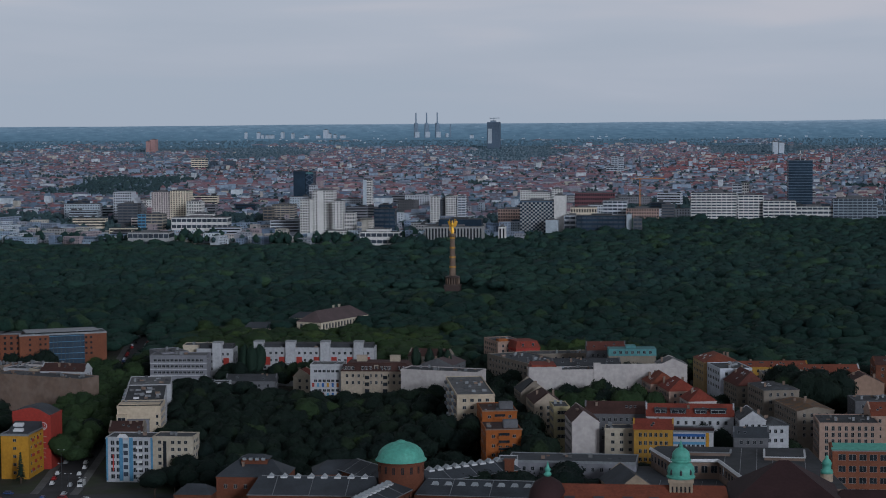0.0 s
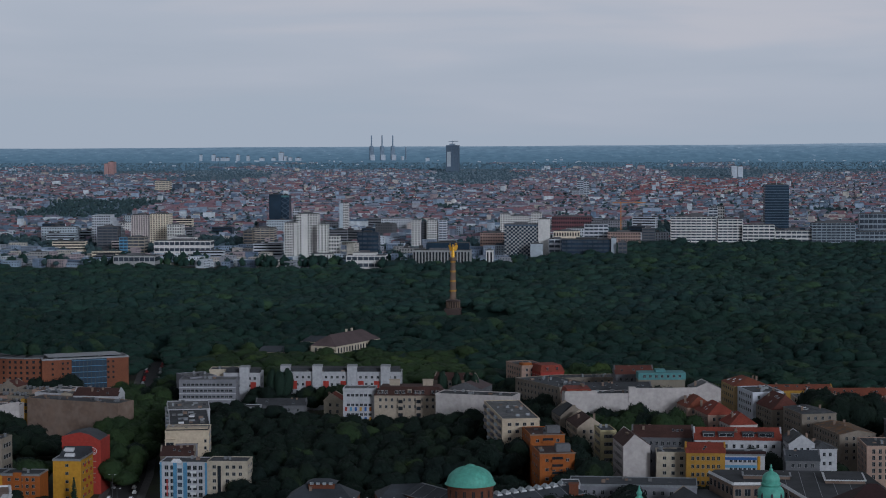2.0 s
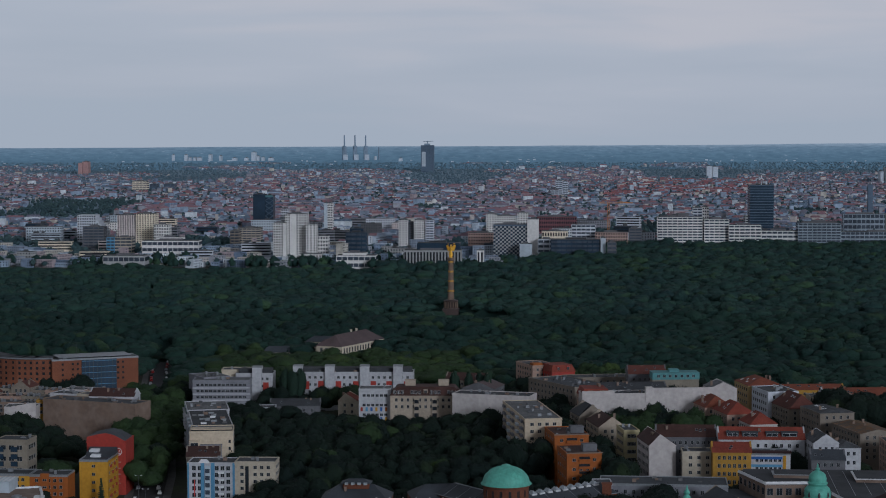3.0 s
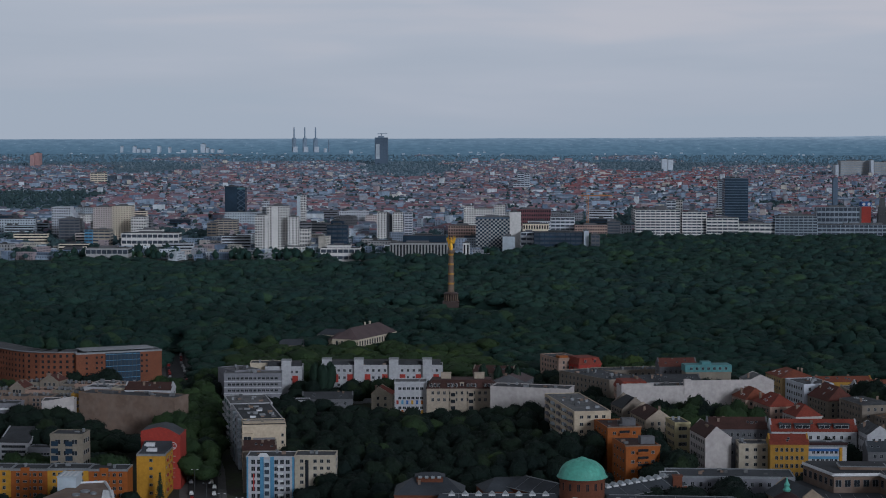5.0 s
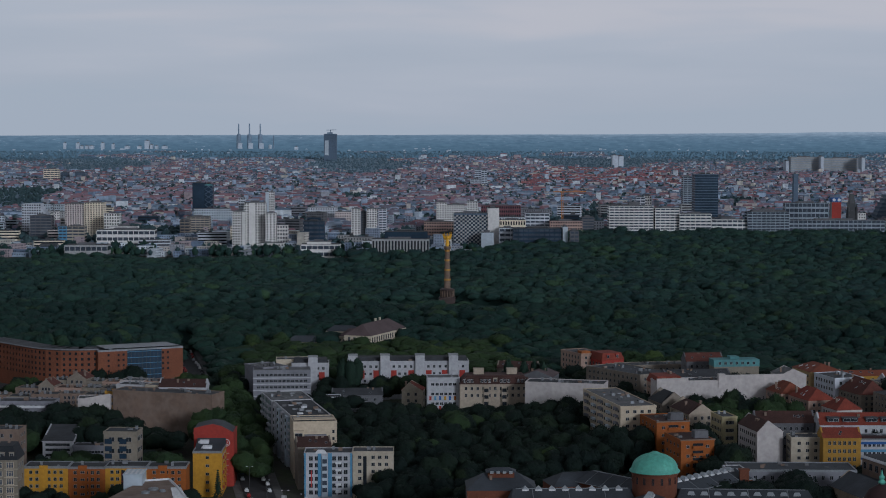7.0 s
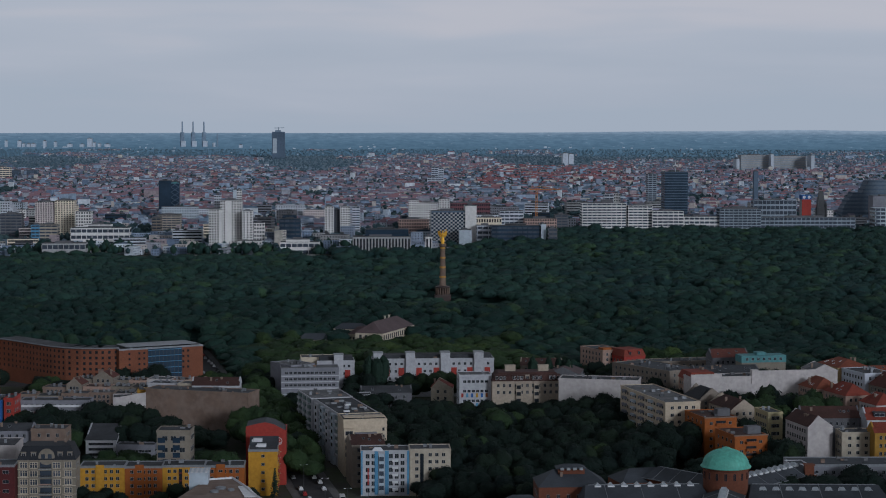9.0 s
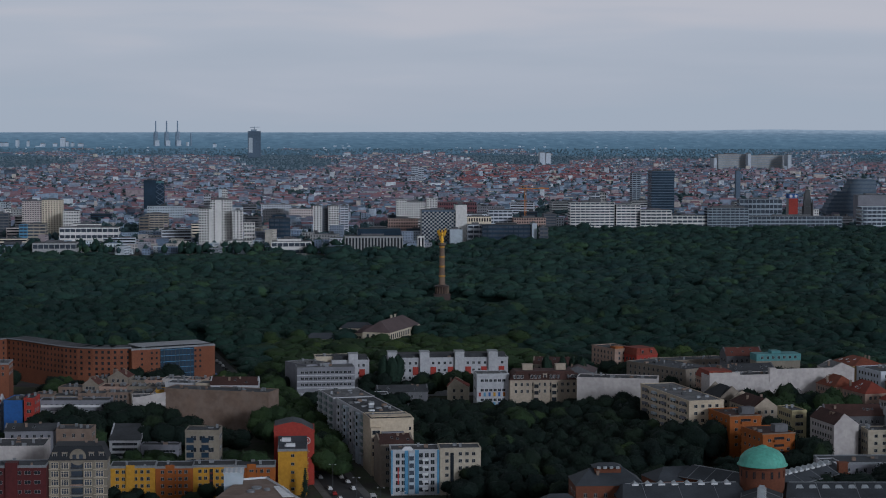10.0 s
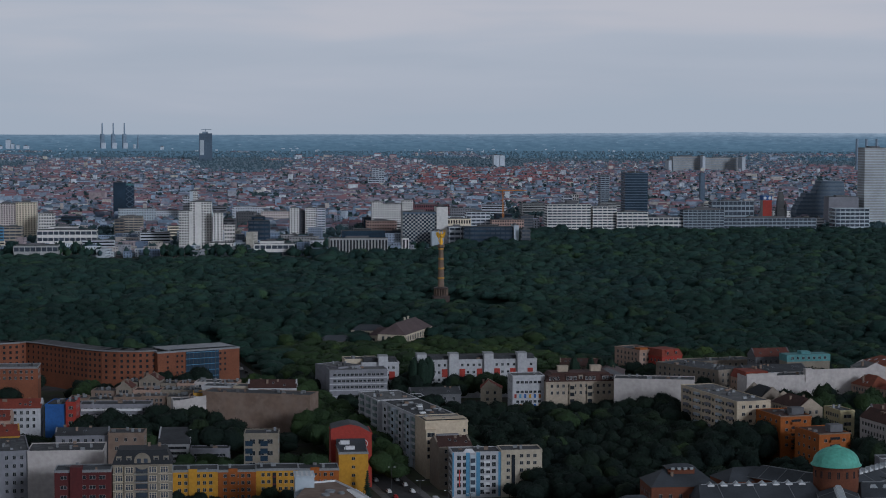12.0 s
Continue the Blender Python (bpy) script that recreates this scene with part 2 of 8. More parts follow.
TRIM = {
    "frame": material("window_paint", (0.27, 0.27, 0.27), 0.6, 0.1, 1.0, 0.1),
    "white": material("white_paint", (0.6, 0.6, 0.61), 0.6, 0.05, 1.0, 0.1),
    "zinc": material("zinc_sheet", (0.22, 0.23, 0.245), 0.5, 0.12, 1.0, 0.1, metal=0.3),
    "dark": material("dark_metal", (0.04, 0.042, 0.046), 0.5, 0.15, 1.0, 0.1),
    "glass": material("window_glass", (0.022, 0.026, 0.032), 0.16, 0.3, 0.4, 0.2, each=0.0),
    # panes with the sky's reflection put into a lighter, bluer base colour
    "pane": material("sky_tinted_glass", (0.055, 0.068, 0.09), 0.2, 0.25, 0.3, 0.1),
    "skylight": material("frosted_skylight", (0.30, 0.32, 0.335), 0.3, 0.1, 0.6, 0.2),
    "gold": material("gilded_bronze", (0.85, 0.46, 0.05), 0.36, 0.15, 2.0, 0.5, metal=0.65),
    # dimmer gold than the figure's, for the column bands
    "gilt": material("dim_gilding", (0.45, 0.24, 0.05), 0.5, 0.2, 2.0, 0.5, metal=0.4),
    "granite": material("red_granite", (0.06, 0.04, 0.036), 0.5, 0.2, 2.0, 0.3),
    "column": material("grey_sandstone_drums", (0.17, 0.12, 0.09), 0.8, 0.2, 1.2, 0.2),
    "orange": material("orange_crane_paint", (0.5, 0.2, 0.05), 0.6, 0.1, 1.0, 0.2),
    "asphalt": material("asphalt", (0.05, 0.05, 0.053), 0.9, 0.25, 0.9, 0.1),
    "paving": material("concrete_paving", (0.13, 0.128, 0.125), 0.9, 0.2, 0.9, 0.15),
    "bark": material("bark", (0.06, 0.045, 0.035), 0.95, 0.25, 3.0, 0.5),
    "red": material("red_paint", (0.45, 0.04, 0.03), 0.6, 0.1, 1.0, 0.2),
}
GROUND = material("grass_and_soil", (0.045, 0.055, 0.03), 0.95, 0.3, 0.25, 0.03, second=(0.05, 0.048, 0.042), bump=0.3)
# the far part of the ground has blue haze painted into its colour
FAR_GROUND = material("hazed_distant_land", (0.19, 0.27, 0.335), 0.95, 0.25, 0.03, 0.006)


def leaves(name, dark, light, tip):
    """Foliage: a broad drift of tone, one tone for each tree and each leaf clump, and here and there a paler tree."""
    m = bpy.data.materials.new(name)
    m.use_nodes = True
    t = m.node_tree
    shader = t.nodes["Principled BSDF"]
    shader.inputs["Roughness"].default_value, shader.inputs["Specular IOR Level"].default_value = 0.8, 0.15
    place = t.nodes.new("ShaderNodeNewGeometry")

    def noisy(scale, detail):
        n = t.nodes.new("ShaderNodeTexNoise")
        n.inputs["Scale"].default_value, n.inputs["Detail"].default_value = scale, detail
        t.links.new(place.outputs["Position"], n.inputs["Vector"])
        return n.outputs["Fac"]

    def ranged(value, a, b, low, high):
        n = t.nodes.new("ShaderNodeMapRange")
        n.inputs[1].default_value, n.inputs[2].default_value, n.inputs[3].default_value, n.inputs[4].default_value = a, b, low, high
        t.links.new(value, n.inputs[0])
        return n.outputs[0]

    def summed(a, b):
        n = t.nodes.new("ShaderNodeMath")
        t.links.new(a, n.inputs[0])
        t.links.new(b, n.inputs[1])
        return n.outputs[0]

    flat = t.nodes.new("ShaderNodeMapping")
    flat.inputs["Scale"].default_value = (0.07, 0.07, 0.0)
    t.links.new(place.outputs["Position"], flat.inputs["Vector"])
    cell = t.nodes.new("ShaderNodeTexVoronoi")
    cell.feature = "SMOOTH_F1"
    cell.inputs["Scale"].default_value, cell.inputs["Smoothness"].default_value = 1.0, 0.35
    t.links.new(flat.outputs[0], cell.inputs["Vector"])
    grey = t.nodes.new("ShaderNodeSeparateColor")
    t.links.new(cell.outputs["Color"], grey.inputs[0])
    own = ranged(place.outputs["Random Per Island"], 0.0, 1.0, 0.04, 0.28)
    patch = summed(ranged(grey.outputs[0], 0.0, 1.0, 0.0, 0.30), ranged(noisy(0.011, 3), 0.3, 0.7, 0.0, 0.40))
    tone = summed(summed(patch, own), ranged(noisy(0.45, 4), 0.3, 0.7, -0.12, 0.12))
    ramp = t.nodes.new("ShaderNodeValToRGB")
    ramp.color_ramp.elements[0].position, ramp.color_ramp.elements[0].color = 0.12, (*dark, 1)
    ramp.color_ramp.elements[1].position, ramp.color_ramp.elements[1].color = 0.80, (*light, 1)
    t.links.new(tone, ramp.inputs[0])
    mix = t.nodes.new("ShaderNodeMix")
    mix.data_type = "RGBA"
    mix.inputs[7].default_value = (*tip, 1)
    t.links.new(ranged(grey.outputs[1], 0.80, 0.97, 0.0, 0.75), mix.inputs[0])
    t.links.new(ramp.outputs[0], mix.inputs[6])
    t.links.new(mix.outputs[2], shader.inputs["Base Color"])
    rough = t.nodes.new("ShaderNodeBump")
    rough.inputs["Strength"].default_value, rough.inputs["Distance"].default_value = 0.8, 1.1
    t.links.new(noisy(1.3, 6), rough.inputs["Height"])
    t.links.new(rough.outputs[0], shader.inputs["Normal"])
    return m


LEAF = leaves("broadleaf_foliage", (0.0088, 0.0242, 0.0230), (0.0175, 0.0415, 0.030), (0.034, 0.060, 0.026))
LEAF_FRESH = leaves("fresh_green_foliage", (0.012, 0.026, 0.013), (0.033, 0.056, 0.020), (0.050, 0.076, 0.02))
# darkened copy of the foliage for near trees; haze difference is in the colour
LEAF_WOOD = leaves("darkened_near_foliage", (0.0062, 0.0128, 0.0115), (0.0102, 0.0192, 0.0125), (0.019, 0.032, 0.013))
LEAF_DARK = leaves("dark_conifer_foliage", (0.012, 0.026, 0.02), (0.022, 0.042, 0.028), (0.03, 0.05, 0.03))
# haze painted into the next three foliages, bluer and paler with distance
LEAF_PARK = leaves("hazed_park_foliage", (0.0132, 0.033, 0.0345), (0.0260, 0.057, 0.0415), (0.043, 0.080, 0.036))
LEAF_CITY = leaves("hazed_town_foliage", (0.032, 0.060, 0.072), (0.055, 0.088, 0.092), (0.065, 0.100, 0.092))
LEAF_FAR = leaves("hazed_far_foliage", (0.082, 0.128, 0.162), (0.108, 0.160, 0.198), (0.118, 0.170, 0.205))


def far_haze():
    """The backdrop: blue wooded hills with haze painted into their glow, paler towards the top."""
    m = bpy.data.materials.new("hazy_distance")
    m.use_nodes = True
    t = m.node_tree
    t.nodes.clear()
    place = t.nodes.new("ShaderNodeNewGeometry")
    split = t.nodes.new("ShaderNodeSeparateXYZ")
    t.links.new(place.outputs["Position"], split.inputs[0])
    flat = t.nodes.new("ShaderNodeMapping")
    flat.inputs["Scale"].default_value = (0.006, 0.006, 0.16)
    t.links.new(place.outputs["Position"], flat.inputs["Vector"])
    streak = t.nodes.new("ShaderNodeTexNoise")
    streak.inputs["Scale"].default_value, streak.inputs["Detail"].default_value, streak.inputs["Roughness"].default_value = 1.0, 5, 0.62
    t.links.new(flat.outputs[0], streak.inputs["Vector"])
    wob = t.nodes.new("ShaderNodeMath")
    wob.operation = "MULTIPLY_ADD"
    wob.inputs[1].default_value = 9.0
    t.links.new(streak.outputs["Fac"], wob.inputs[0])
    t.links.new(split.outputs["Z"], wob.inputs[2])
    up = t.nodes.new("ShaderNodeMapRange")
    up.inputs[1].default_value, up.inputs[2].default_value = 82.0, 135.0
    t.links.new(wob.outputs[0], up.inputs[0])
    # painted haze: blue below, fading to the pale air above
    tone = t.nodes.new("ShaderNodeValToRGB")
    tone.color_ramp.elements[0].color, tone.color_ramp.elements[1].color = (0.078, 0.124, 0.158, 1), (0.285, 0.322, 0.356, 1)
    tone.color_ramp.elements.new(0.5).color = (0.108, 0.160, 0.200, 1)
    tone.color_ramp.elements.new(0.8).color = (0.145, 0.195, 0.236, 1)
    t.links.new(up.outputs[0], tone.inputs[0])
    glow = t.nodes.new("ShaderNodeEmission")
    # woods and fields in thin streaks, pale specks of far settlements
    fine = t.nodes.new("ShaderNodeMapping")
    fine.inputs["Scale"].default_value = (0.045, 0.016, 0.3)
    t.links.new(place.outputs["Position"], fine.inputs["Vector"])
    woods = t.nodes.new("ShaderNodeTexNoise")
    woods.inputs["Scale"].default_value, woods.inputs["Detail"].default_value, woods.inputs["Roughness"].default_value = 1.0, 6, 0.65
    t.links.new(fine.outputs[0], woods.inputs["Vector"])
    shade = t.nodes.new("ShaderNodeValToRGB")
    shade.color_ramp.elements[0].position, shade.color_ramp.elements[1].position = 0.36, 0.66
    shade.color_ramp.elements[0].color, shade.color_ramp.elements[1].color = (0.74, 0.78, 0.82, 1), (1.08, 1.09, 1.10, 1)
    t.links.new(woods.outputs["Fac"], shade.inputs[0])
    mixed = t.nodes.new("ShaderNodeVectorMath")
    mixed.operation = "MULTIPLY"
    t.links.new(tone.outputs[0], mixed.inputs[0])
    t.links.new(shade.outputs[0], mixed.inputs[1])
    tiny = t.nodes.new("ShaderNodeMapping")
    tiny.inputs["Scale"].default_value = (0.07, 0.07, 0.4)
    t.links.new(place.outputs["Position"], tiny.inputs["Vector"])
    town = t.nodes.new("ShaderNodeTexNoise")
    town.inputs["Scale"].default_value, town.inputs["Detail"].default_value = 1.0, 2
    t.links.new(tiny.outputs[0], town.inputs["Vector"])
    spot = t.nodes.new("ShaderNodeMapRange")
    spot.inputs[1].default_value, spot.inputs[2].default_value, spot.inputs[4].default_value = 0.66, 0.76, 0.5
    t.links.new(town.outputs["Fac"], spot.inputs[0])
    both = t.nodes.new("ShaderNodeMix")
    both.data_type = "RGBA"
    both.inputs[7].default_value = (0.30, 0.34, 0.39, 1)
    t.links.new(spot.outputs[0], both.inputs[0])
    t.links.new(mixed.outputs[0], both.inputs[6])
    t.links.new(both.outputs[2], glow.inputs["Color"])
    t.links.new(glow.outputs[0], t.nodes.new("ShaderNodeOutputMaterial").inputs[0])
    return m


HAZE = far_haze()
# wall and roof tones of the far town, with bluish haze mixed in
FAR_WALLS = palette("hazed_far_facades", [(0.350, 0.430, 0.546), (0.570, 0.610, 0.662), (0.202, 0.260, 0.357), (0.450, 0.510, 0.590), (0.331, 0.340, 0.378), (0.166, 0.220, 0.315), (0.515, 0.470, 0.441), (0.258, 0.300, 0.378), (0.640, 0.680, 0.720), (0.386, 0.320, 0.336), (0.534, 0.500, 0.441), (0.294, 0.370, 0.473)])
RED_ROOFS = palette("hazed_red_roofs", [(0.29, 0.125, 0.135), (0.26, 0.115, 0.13), (0.32, 0.135, 0.135), (0.23, 0.13, 0.15)])
FAR_ROOFS = palette("hazed_far_roofs", [(0.238, 0.135, 0.158), (0.130, 0.175, 0.240), (0.180, 0.168, 0.208), (0.176, 0.240, 0.325), (0.275, 0.138, 0.150), (0.135, 0.185, 0.250), (0.331, 0.390, 0.483), (0.155, 0.156, 0.200), (0.248, 0.146, 0.165)], region=(0.255, 0.140, 0.160))


# ---- building blocks ----
def gz(x, y):
    """The height of the ground, which climbs gently away from the river plain."""
    return -1 + 0.022 * (max(y, 0.0) - 787)


class Shape:
    """Collects boxes, prisms and turned forms for one mesh."""

    def __init__(self):
        self.v, self.f, self.m = [], [], []

    def add(self, verts, faces, mi=0):
        n = len(self.v)
        self.v += [tuple(p) for p in verts]
        self.f += [tuple(n + i for i in face) for face in faces]
        self.m += [mi] * len(faces)
        return self

    def box(self, x0, x1, y0, y1, z0, z1, mi=0):
        return self.prism([(x0, y0), (x1, y0), (x1, y1), (x0, y1)], z0, z1, mi)

    def prism(self, ring, z0, z1, mi=0, shrink=1.0):
        n = len(ring)
        cx, cy = sum(p[0] for p in ring) / n, sum(p[1] for p in ring) / n
        low = [(x, y, z0) for x, y in ring]
        up = [(cx + (x - cx) * shrink, cy + (y - cy) * shrink, z1) for x, y in ring]
        sides = [(i, (i + 1) % n, n + (i + 1) % n, n + i) for i in range(n)]
        return self.add(low + up, sides + [tuple(range(n))[::-1], tuple(range(n, 2 * n))], mi)

    def turned(self, profile, n=24, mi=0, cx=0.0, cy=0.0):
        verts = [(cx + r * math.cos(a), cy + r * math.sin(a), z) for r, z in profile for a in [2 * math.pi * k / n for k in range(n)]]
        faces = [(j * n + k, j * n + (k + 1) % n, (j + 1) * n + (k + 1) % n, (j + 1) * n + k) for j in range(len(profile) - 1) for k in range(n)]
        return self.add(verts, faces + [tuple(range(n))[::-1], tuple(range((len(profile) - 1) * n, len(profile) * n))], mi)

    def bar(self, a, b, r, mi=0):
        a, b = Vector(a), Vector(b)
        side = (b - a).cross(Vector((0.3, 0.5, 0.8))).normalized() * r
        up = (b - a).cross(side).normalized() * r
        ring = [side + up, side - up, -side - up, -side + up]
        return self.add([a + q for q in ring] + [b + q for q in ring], [(0, 1, 5, 4), (1, 2, 6, 5), (2, 3, 7, 6), (3, 0, 4, 7), (3, 2, 1, 0), (4, 5, 6, 7)], mi)

    def gable(self, x0, x1, y0, y1, z0, z1, along="x", mi=0, hip=0.0, ridge=0.5):
        if along == "x":
            ym = y0 + (y1 - y0) * ridge
            verts = [(x0, y0, z0), (x1, y0, z0), (x1, y1, z0), (x0, y1, z0), (x0 + hip, ym, z1), (x1 - hip, ym, z1)]
            return self.add(verts, [(0, 1, 5, 4), (2, 3, 4, 5), (1, 2, 5), (3, 0, 4), (3, 2, 1, 0)], mi)
        xm = x0 + (x1 - x0) * ridge
        verts = [(x0, y0, z0), (x1, y0, z0), (x1, y1, z0), (x0, y1, z0), (xm, y0 + hip, z1), (xm, y1 - hip, z1)]
        return self.add(verts, [(0, 4, 5, 3), (1, 2, 5, 4), (0, 1, 4), (2, 3, 5), (3, 2, 1, 0)], mi)

    def mesh(self, name, mats, smooth=False):
        me = bpy.data.meshes.new(name)
        me.from_pydata(self.v, [], self.f)
        for m in mats:
            me.materials.append(m)
        me.polygons.foreach_set("material_index", self.m)
        if smooth:
            me.polygons.foreach_set("use_smooth", [True] * len(self.f))
        me.update()
        return me


def part(name, shape, mats, parent, label="", smooth=False):
    mats = mats if isinstance(mats, (list, tuple)) else [mats]
    ob = new(name, shape.mesh(name, mats, smooth) if isinstance(shape, Shape) else shape)
    ob.parent = parent
    return tagged(ob, label)


def thing(name, x, y, rot, label, category, group="", kind="", z=None):
    ob = new(name)
    ob.empty_display_size = 1.0
    ob.matrix_world = pose(x, y, gz(x, y) if z is None else z, 0, 0, rot)
    return tagged(ob, label, category, group, kind)


def built_over(x, y):
    """Whether a plan place lies in or against a house."""
    for hx, hy, a, b, turn in FOOTPRINTS:
        u, v = (x - hx) * math.cos(turn) + (y - hy) * math.sin(turn), (y - hy) * math.cos(turn) - (x - hx) * math.sin(turn)
        if abs(u) < a and abs(v) < b:
            return True
    return False


WINDOWS = {}
FOOTPRINTS = []


def window_mesh(w, h, frame_mat, cross):
    """A framed pane that faces -y, with its middle at the origin."""
    key = (round(w, 2), round(h, 2), frame_mat.name, cross)
    if key not in WINDOWS:
        s, f, o, r = Shape(), 0.065, -0.07, -0.01
        a, b, c, e = w / 2 + f, h / 2 + f, w / 2, h / 2
        rings = [(a, b, 0.1), (a, b, o), (c, e, o), (c, e, r)]
        verts = [q for u, v, y in rings for q in ((-u, y, -v), (u, y, -v), (u, y, v), (-u, y, v))]
        for j in range(3):
            s.add([], [(4 * j + k, 4 * j + (k + 1) % 4, 4 * j + 4 + (k + 1) % 4, 4 * j + 4 + k) for k in range(4)])
        s.v += verts
        if cross:
            s.v += [(-0.045, r, -e), (0.045, r, -e), (0.045, r, e), (-0.045, r, e)]
            s.f += [(12, 16, 19, 15), (17, 13, 14, 18), (16, 17, 18, 19)]
            s.m += [1, 1, 0]
        else:
            s.f.append((12, 13, 14, 15))
            s.m.append(1)
        WINDOWS[key] = s.mesh("window", [frame_mat, TRIM["glass"]])
    return WINDOWS[key]


def put_windows(parent, side, w, d, z0, z1, rows, bays, size=(1.15, 1.5), frame_mat=None, cross=True, skip=(), name="window", edge=1.6):
    """Windows in rows and bays on one side (f, l, r or b) of a body w wide and d deep."""
    me = window_mesh(*size, frame_mat or TRIM["frame"], cross)
    wide = w if side in "fb" else d
    for j in range(rows):
        z = z0 + (z1 - z0) * (j + 0.5) / rows
        for i in range(bays):
            if (i, j) in skip or (i, -1) in skip:
                continue
            u = -wide / 2 + edge + (wide - 2 * edge) * ((i + 0.5) / bays)
            ob = new(name, me)
            ob.parent = parent
            ob.matrix_local = {"f": pose(u, -d / 2, z), "b": pose(-u, d / 2, z, 0, 0, 180), "l": pose(-w / 2, -u, z, 0, 0, -90), "r": pose(w / 2, u, z, 0, 0, 90)}[side]


def house(x, y, w, d, top, rot, wall, roof, kind, storeys, front, left, right, label, rise=4.0, hip=0.0, ridge=0.5, name="house", category="house",
          size=(1.15, 1.5), chimneys=2, trim="white", skip=(), along="x", cross=True, group="", ground_floor=0.8, extras=True, dormers=()):
    """A house: body, roof, cornice, chimneys, rooflights and its windows; top is the height of the eaves in the world."""
    rng = random.Random(int(x * 7 + y * 13))
    ob = thing(name, x, y, rot, label, category, group)
    h = top - gz(x, y)
    FOOTPRINTS.append((x, y, w / 2 + 1.5, d / 2 + 1.5, radians(rot)))
    s = Shape().box(-w / 2, w / 2, -d / 2, d / 2, -2.5, h)
    part("wall", s, WALL[wall], ob)
    over = 0.35
    if kind == "flat":
        part("roof", Shape().box(-w / 2 + 0.3, w / 2 - 0.3, -d / 2 + 0.3, d / 2 - 0.3, h, h + 0.12), ROOF[roof], ob)
        p = Shape()
        for a in ((-w / 2 - 0.1, w / 2 + 0.1, -d / 2 - 0.1, -d / 2 + 0.3), (-w / 2 - 0.1, w / 2 + 0.1, d / 2 - 0.3, d / 2 + 0.1), (-w / 2 - 0.1, -w / 2 + 0.3, -d / 2 + 0.3, d / 2 - 0.3), (w / 2 - 0.3, w / 2 + 0.1, -d / 2 + 0.3, d / 2 - 0.3)):
            p.box(*a, h - 0.25, h + 0.45)
        part("parapet", p, TRIM["zinc"] if trim == "zinc" else WALL[wall], ob)
        up = h + 0.1
    elif kind in ("gable", "hip"):
        r = Shape().gable(-w / 2 - over, w / 2 + over, -d / 2 - over, d / 2 + over, h - 0.1, h + rise, along, 0, hip, ridge)
        part("roof", r, ROOF[roof], ob)
        if kind == "gable":
            if along == "x":
                for e in (-1, 1):
                    x0, x1 = sorted((e * (w / 2 + over + 0.05), e * (w / 2 - 0.3)))
                    part("gable_wall", Shape().gable(x0, x1, -d / 2 - 0.1, d / 2 + 0.1, h - 0.2, h + rise + 0.25, "x", 0, 0, ridge), WALL[wall], ob)
            else:
                for e in (-1, 1):
                    y0, y1 = sorted((e * (d / 2 + over + 0.05), e * (d / 2 - 0.3)))
                    part("gable_wall", Shape().gable(-w / 2 - 0.1, w / 2 + 0.1, y0, y1, h - 0.2, h + rise + 0.25, "y", 0, 0, ridge), WALL[wall], ob)
        up = h + rise * 0.6
    else:  # mansard: a steep lower slope with dormers, a flat cap
        ring = [(-w / 2 - over, -d / 2 - over), (w / 2 + over, -d / 2 - over), (w / 2 + over, d / 2 + over), (-w / 2 - over, d / 2 + over)]
        part("roof", Shape().prism(ring, h - 0.1, h + rise, 0, 0.8), ROOF[roof], ob)
        for u in dormers or [-w * 0.42 + w * 0.84 * (i + 0.5) / max(2, front // 2) for i in range(max(2, front // 2))]:
            dm = Shape().box(u - 1.0, u + 1.0, -d / 2 + 0.1, -d / 2 + 3, h + 0.3, h + 2.9).box(u - 1.15, u + 1.15, -d / 2 - 0.05, -d / 2 + 3, h + 2.9, h + 3.1)
            dormer = part("dormer", dm, WALL[wall], ob)
            wn = new("window", window_mesh(1.3, 1.7, TRIM["frame"], True))
            wn.parent, wn.matrix_local = dormer, pose(u, -d / 2 + 0.1, h + 1.6)
        up = h + rise
    part("cornice", Shape().box(-w / 2 - 0.22, w / 2 + 0.22, -d / 2 - 0.22, -d / 2, h - 0.5, h - 0.15), TRIM["zinc"] if trim == "zinc" else WALL[wall], ob)
    for k in range(chimneys):
        u, v = rng.uniform(-0.38, 0.38) * w, rng.uniform(-0.25, 0.3) * d
        c = Shape().box(u - 0.5, u + 0.5, v - 0.35, v + 0.35, h, up + 1.3).box(u - 0.6, u + 0.6, v - 0.45, v + 0.45, up + 1.3, up + 1.5)
        part("chimney", c, WALL["brown"] if kind != "flat" else TRIM["zinc"], ob)
    if kind == "flat" and extras:
        for k in range(max(1, int(w * d / (60 if y > 800 else 110)))):
            u, v, a = rng.uniform(-0.4, 0.4) * w, rng.uniform(-0.38, 0.38) * d, rng.uniform(0.35, 1.1)
            part("roof_hatch", Shape().box(u - a, u + a, v - a * 0.7, v + a * 0.7, h, h + rng.uniform(0.4, 1.5)), rng.choice([TRIM["zinc"], ROOF["light"], ROOF["grey"], WALL["brown"], ROOF["light"]]), ob)
    elif kind == "gable" and extras:
        for k in range(int(w * d / 70)):
            u = rng.uniform(-0.4, 0.4)
            v = rng.uniform(0.15, 0.35)
            if along == "x":
                tilt = math.degrees(math.atan2(rise, d * ridge))
                ob2 = new("rooflight", window_mesh(0.9, 1.2, TRIM["zinc"], False))
                ob2.parent = ob
                ob2.matrix_local = pose(u * w, -d / 2 + d * ridge * (1 - v / 0.5) , h + rise * (1 - v / 0.5) + 0.1, tilt - 90, 0, 0)
    elif kind in ("gable", "hip") and along == "y" and extras and name == "apartment_house":
        e = -1 if x > 0 else 1
        tilt = math.degrees(math.atan2(rise, w * 0.5))
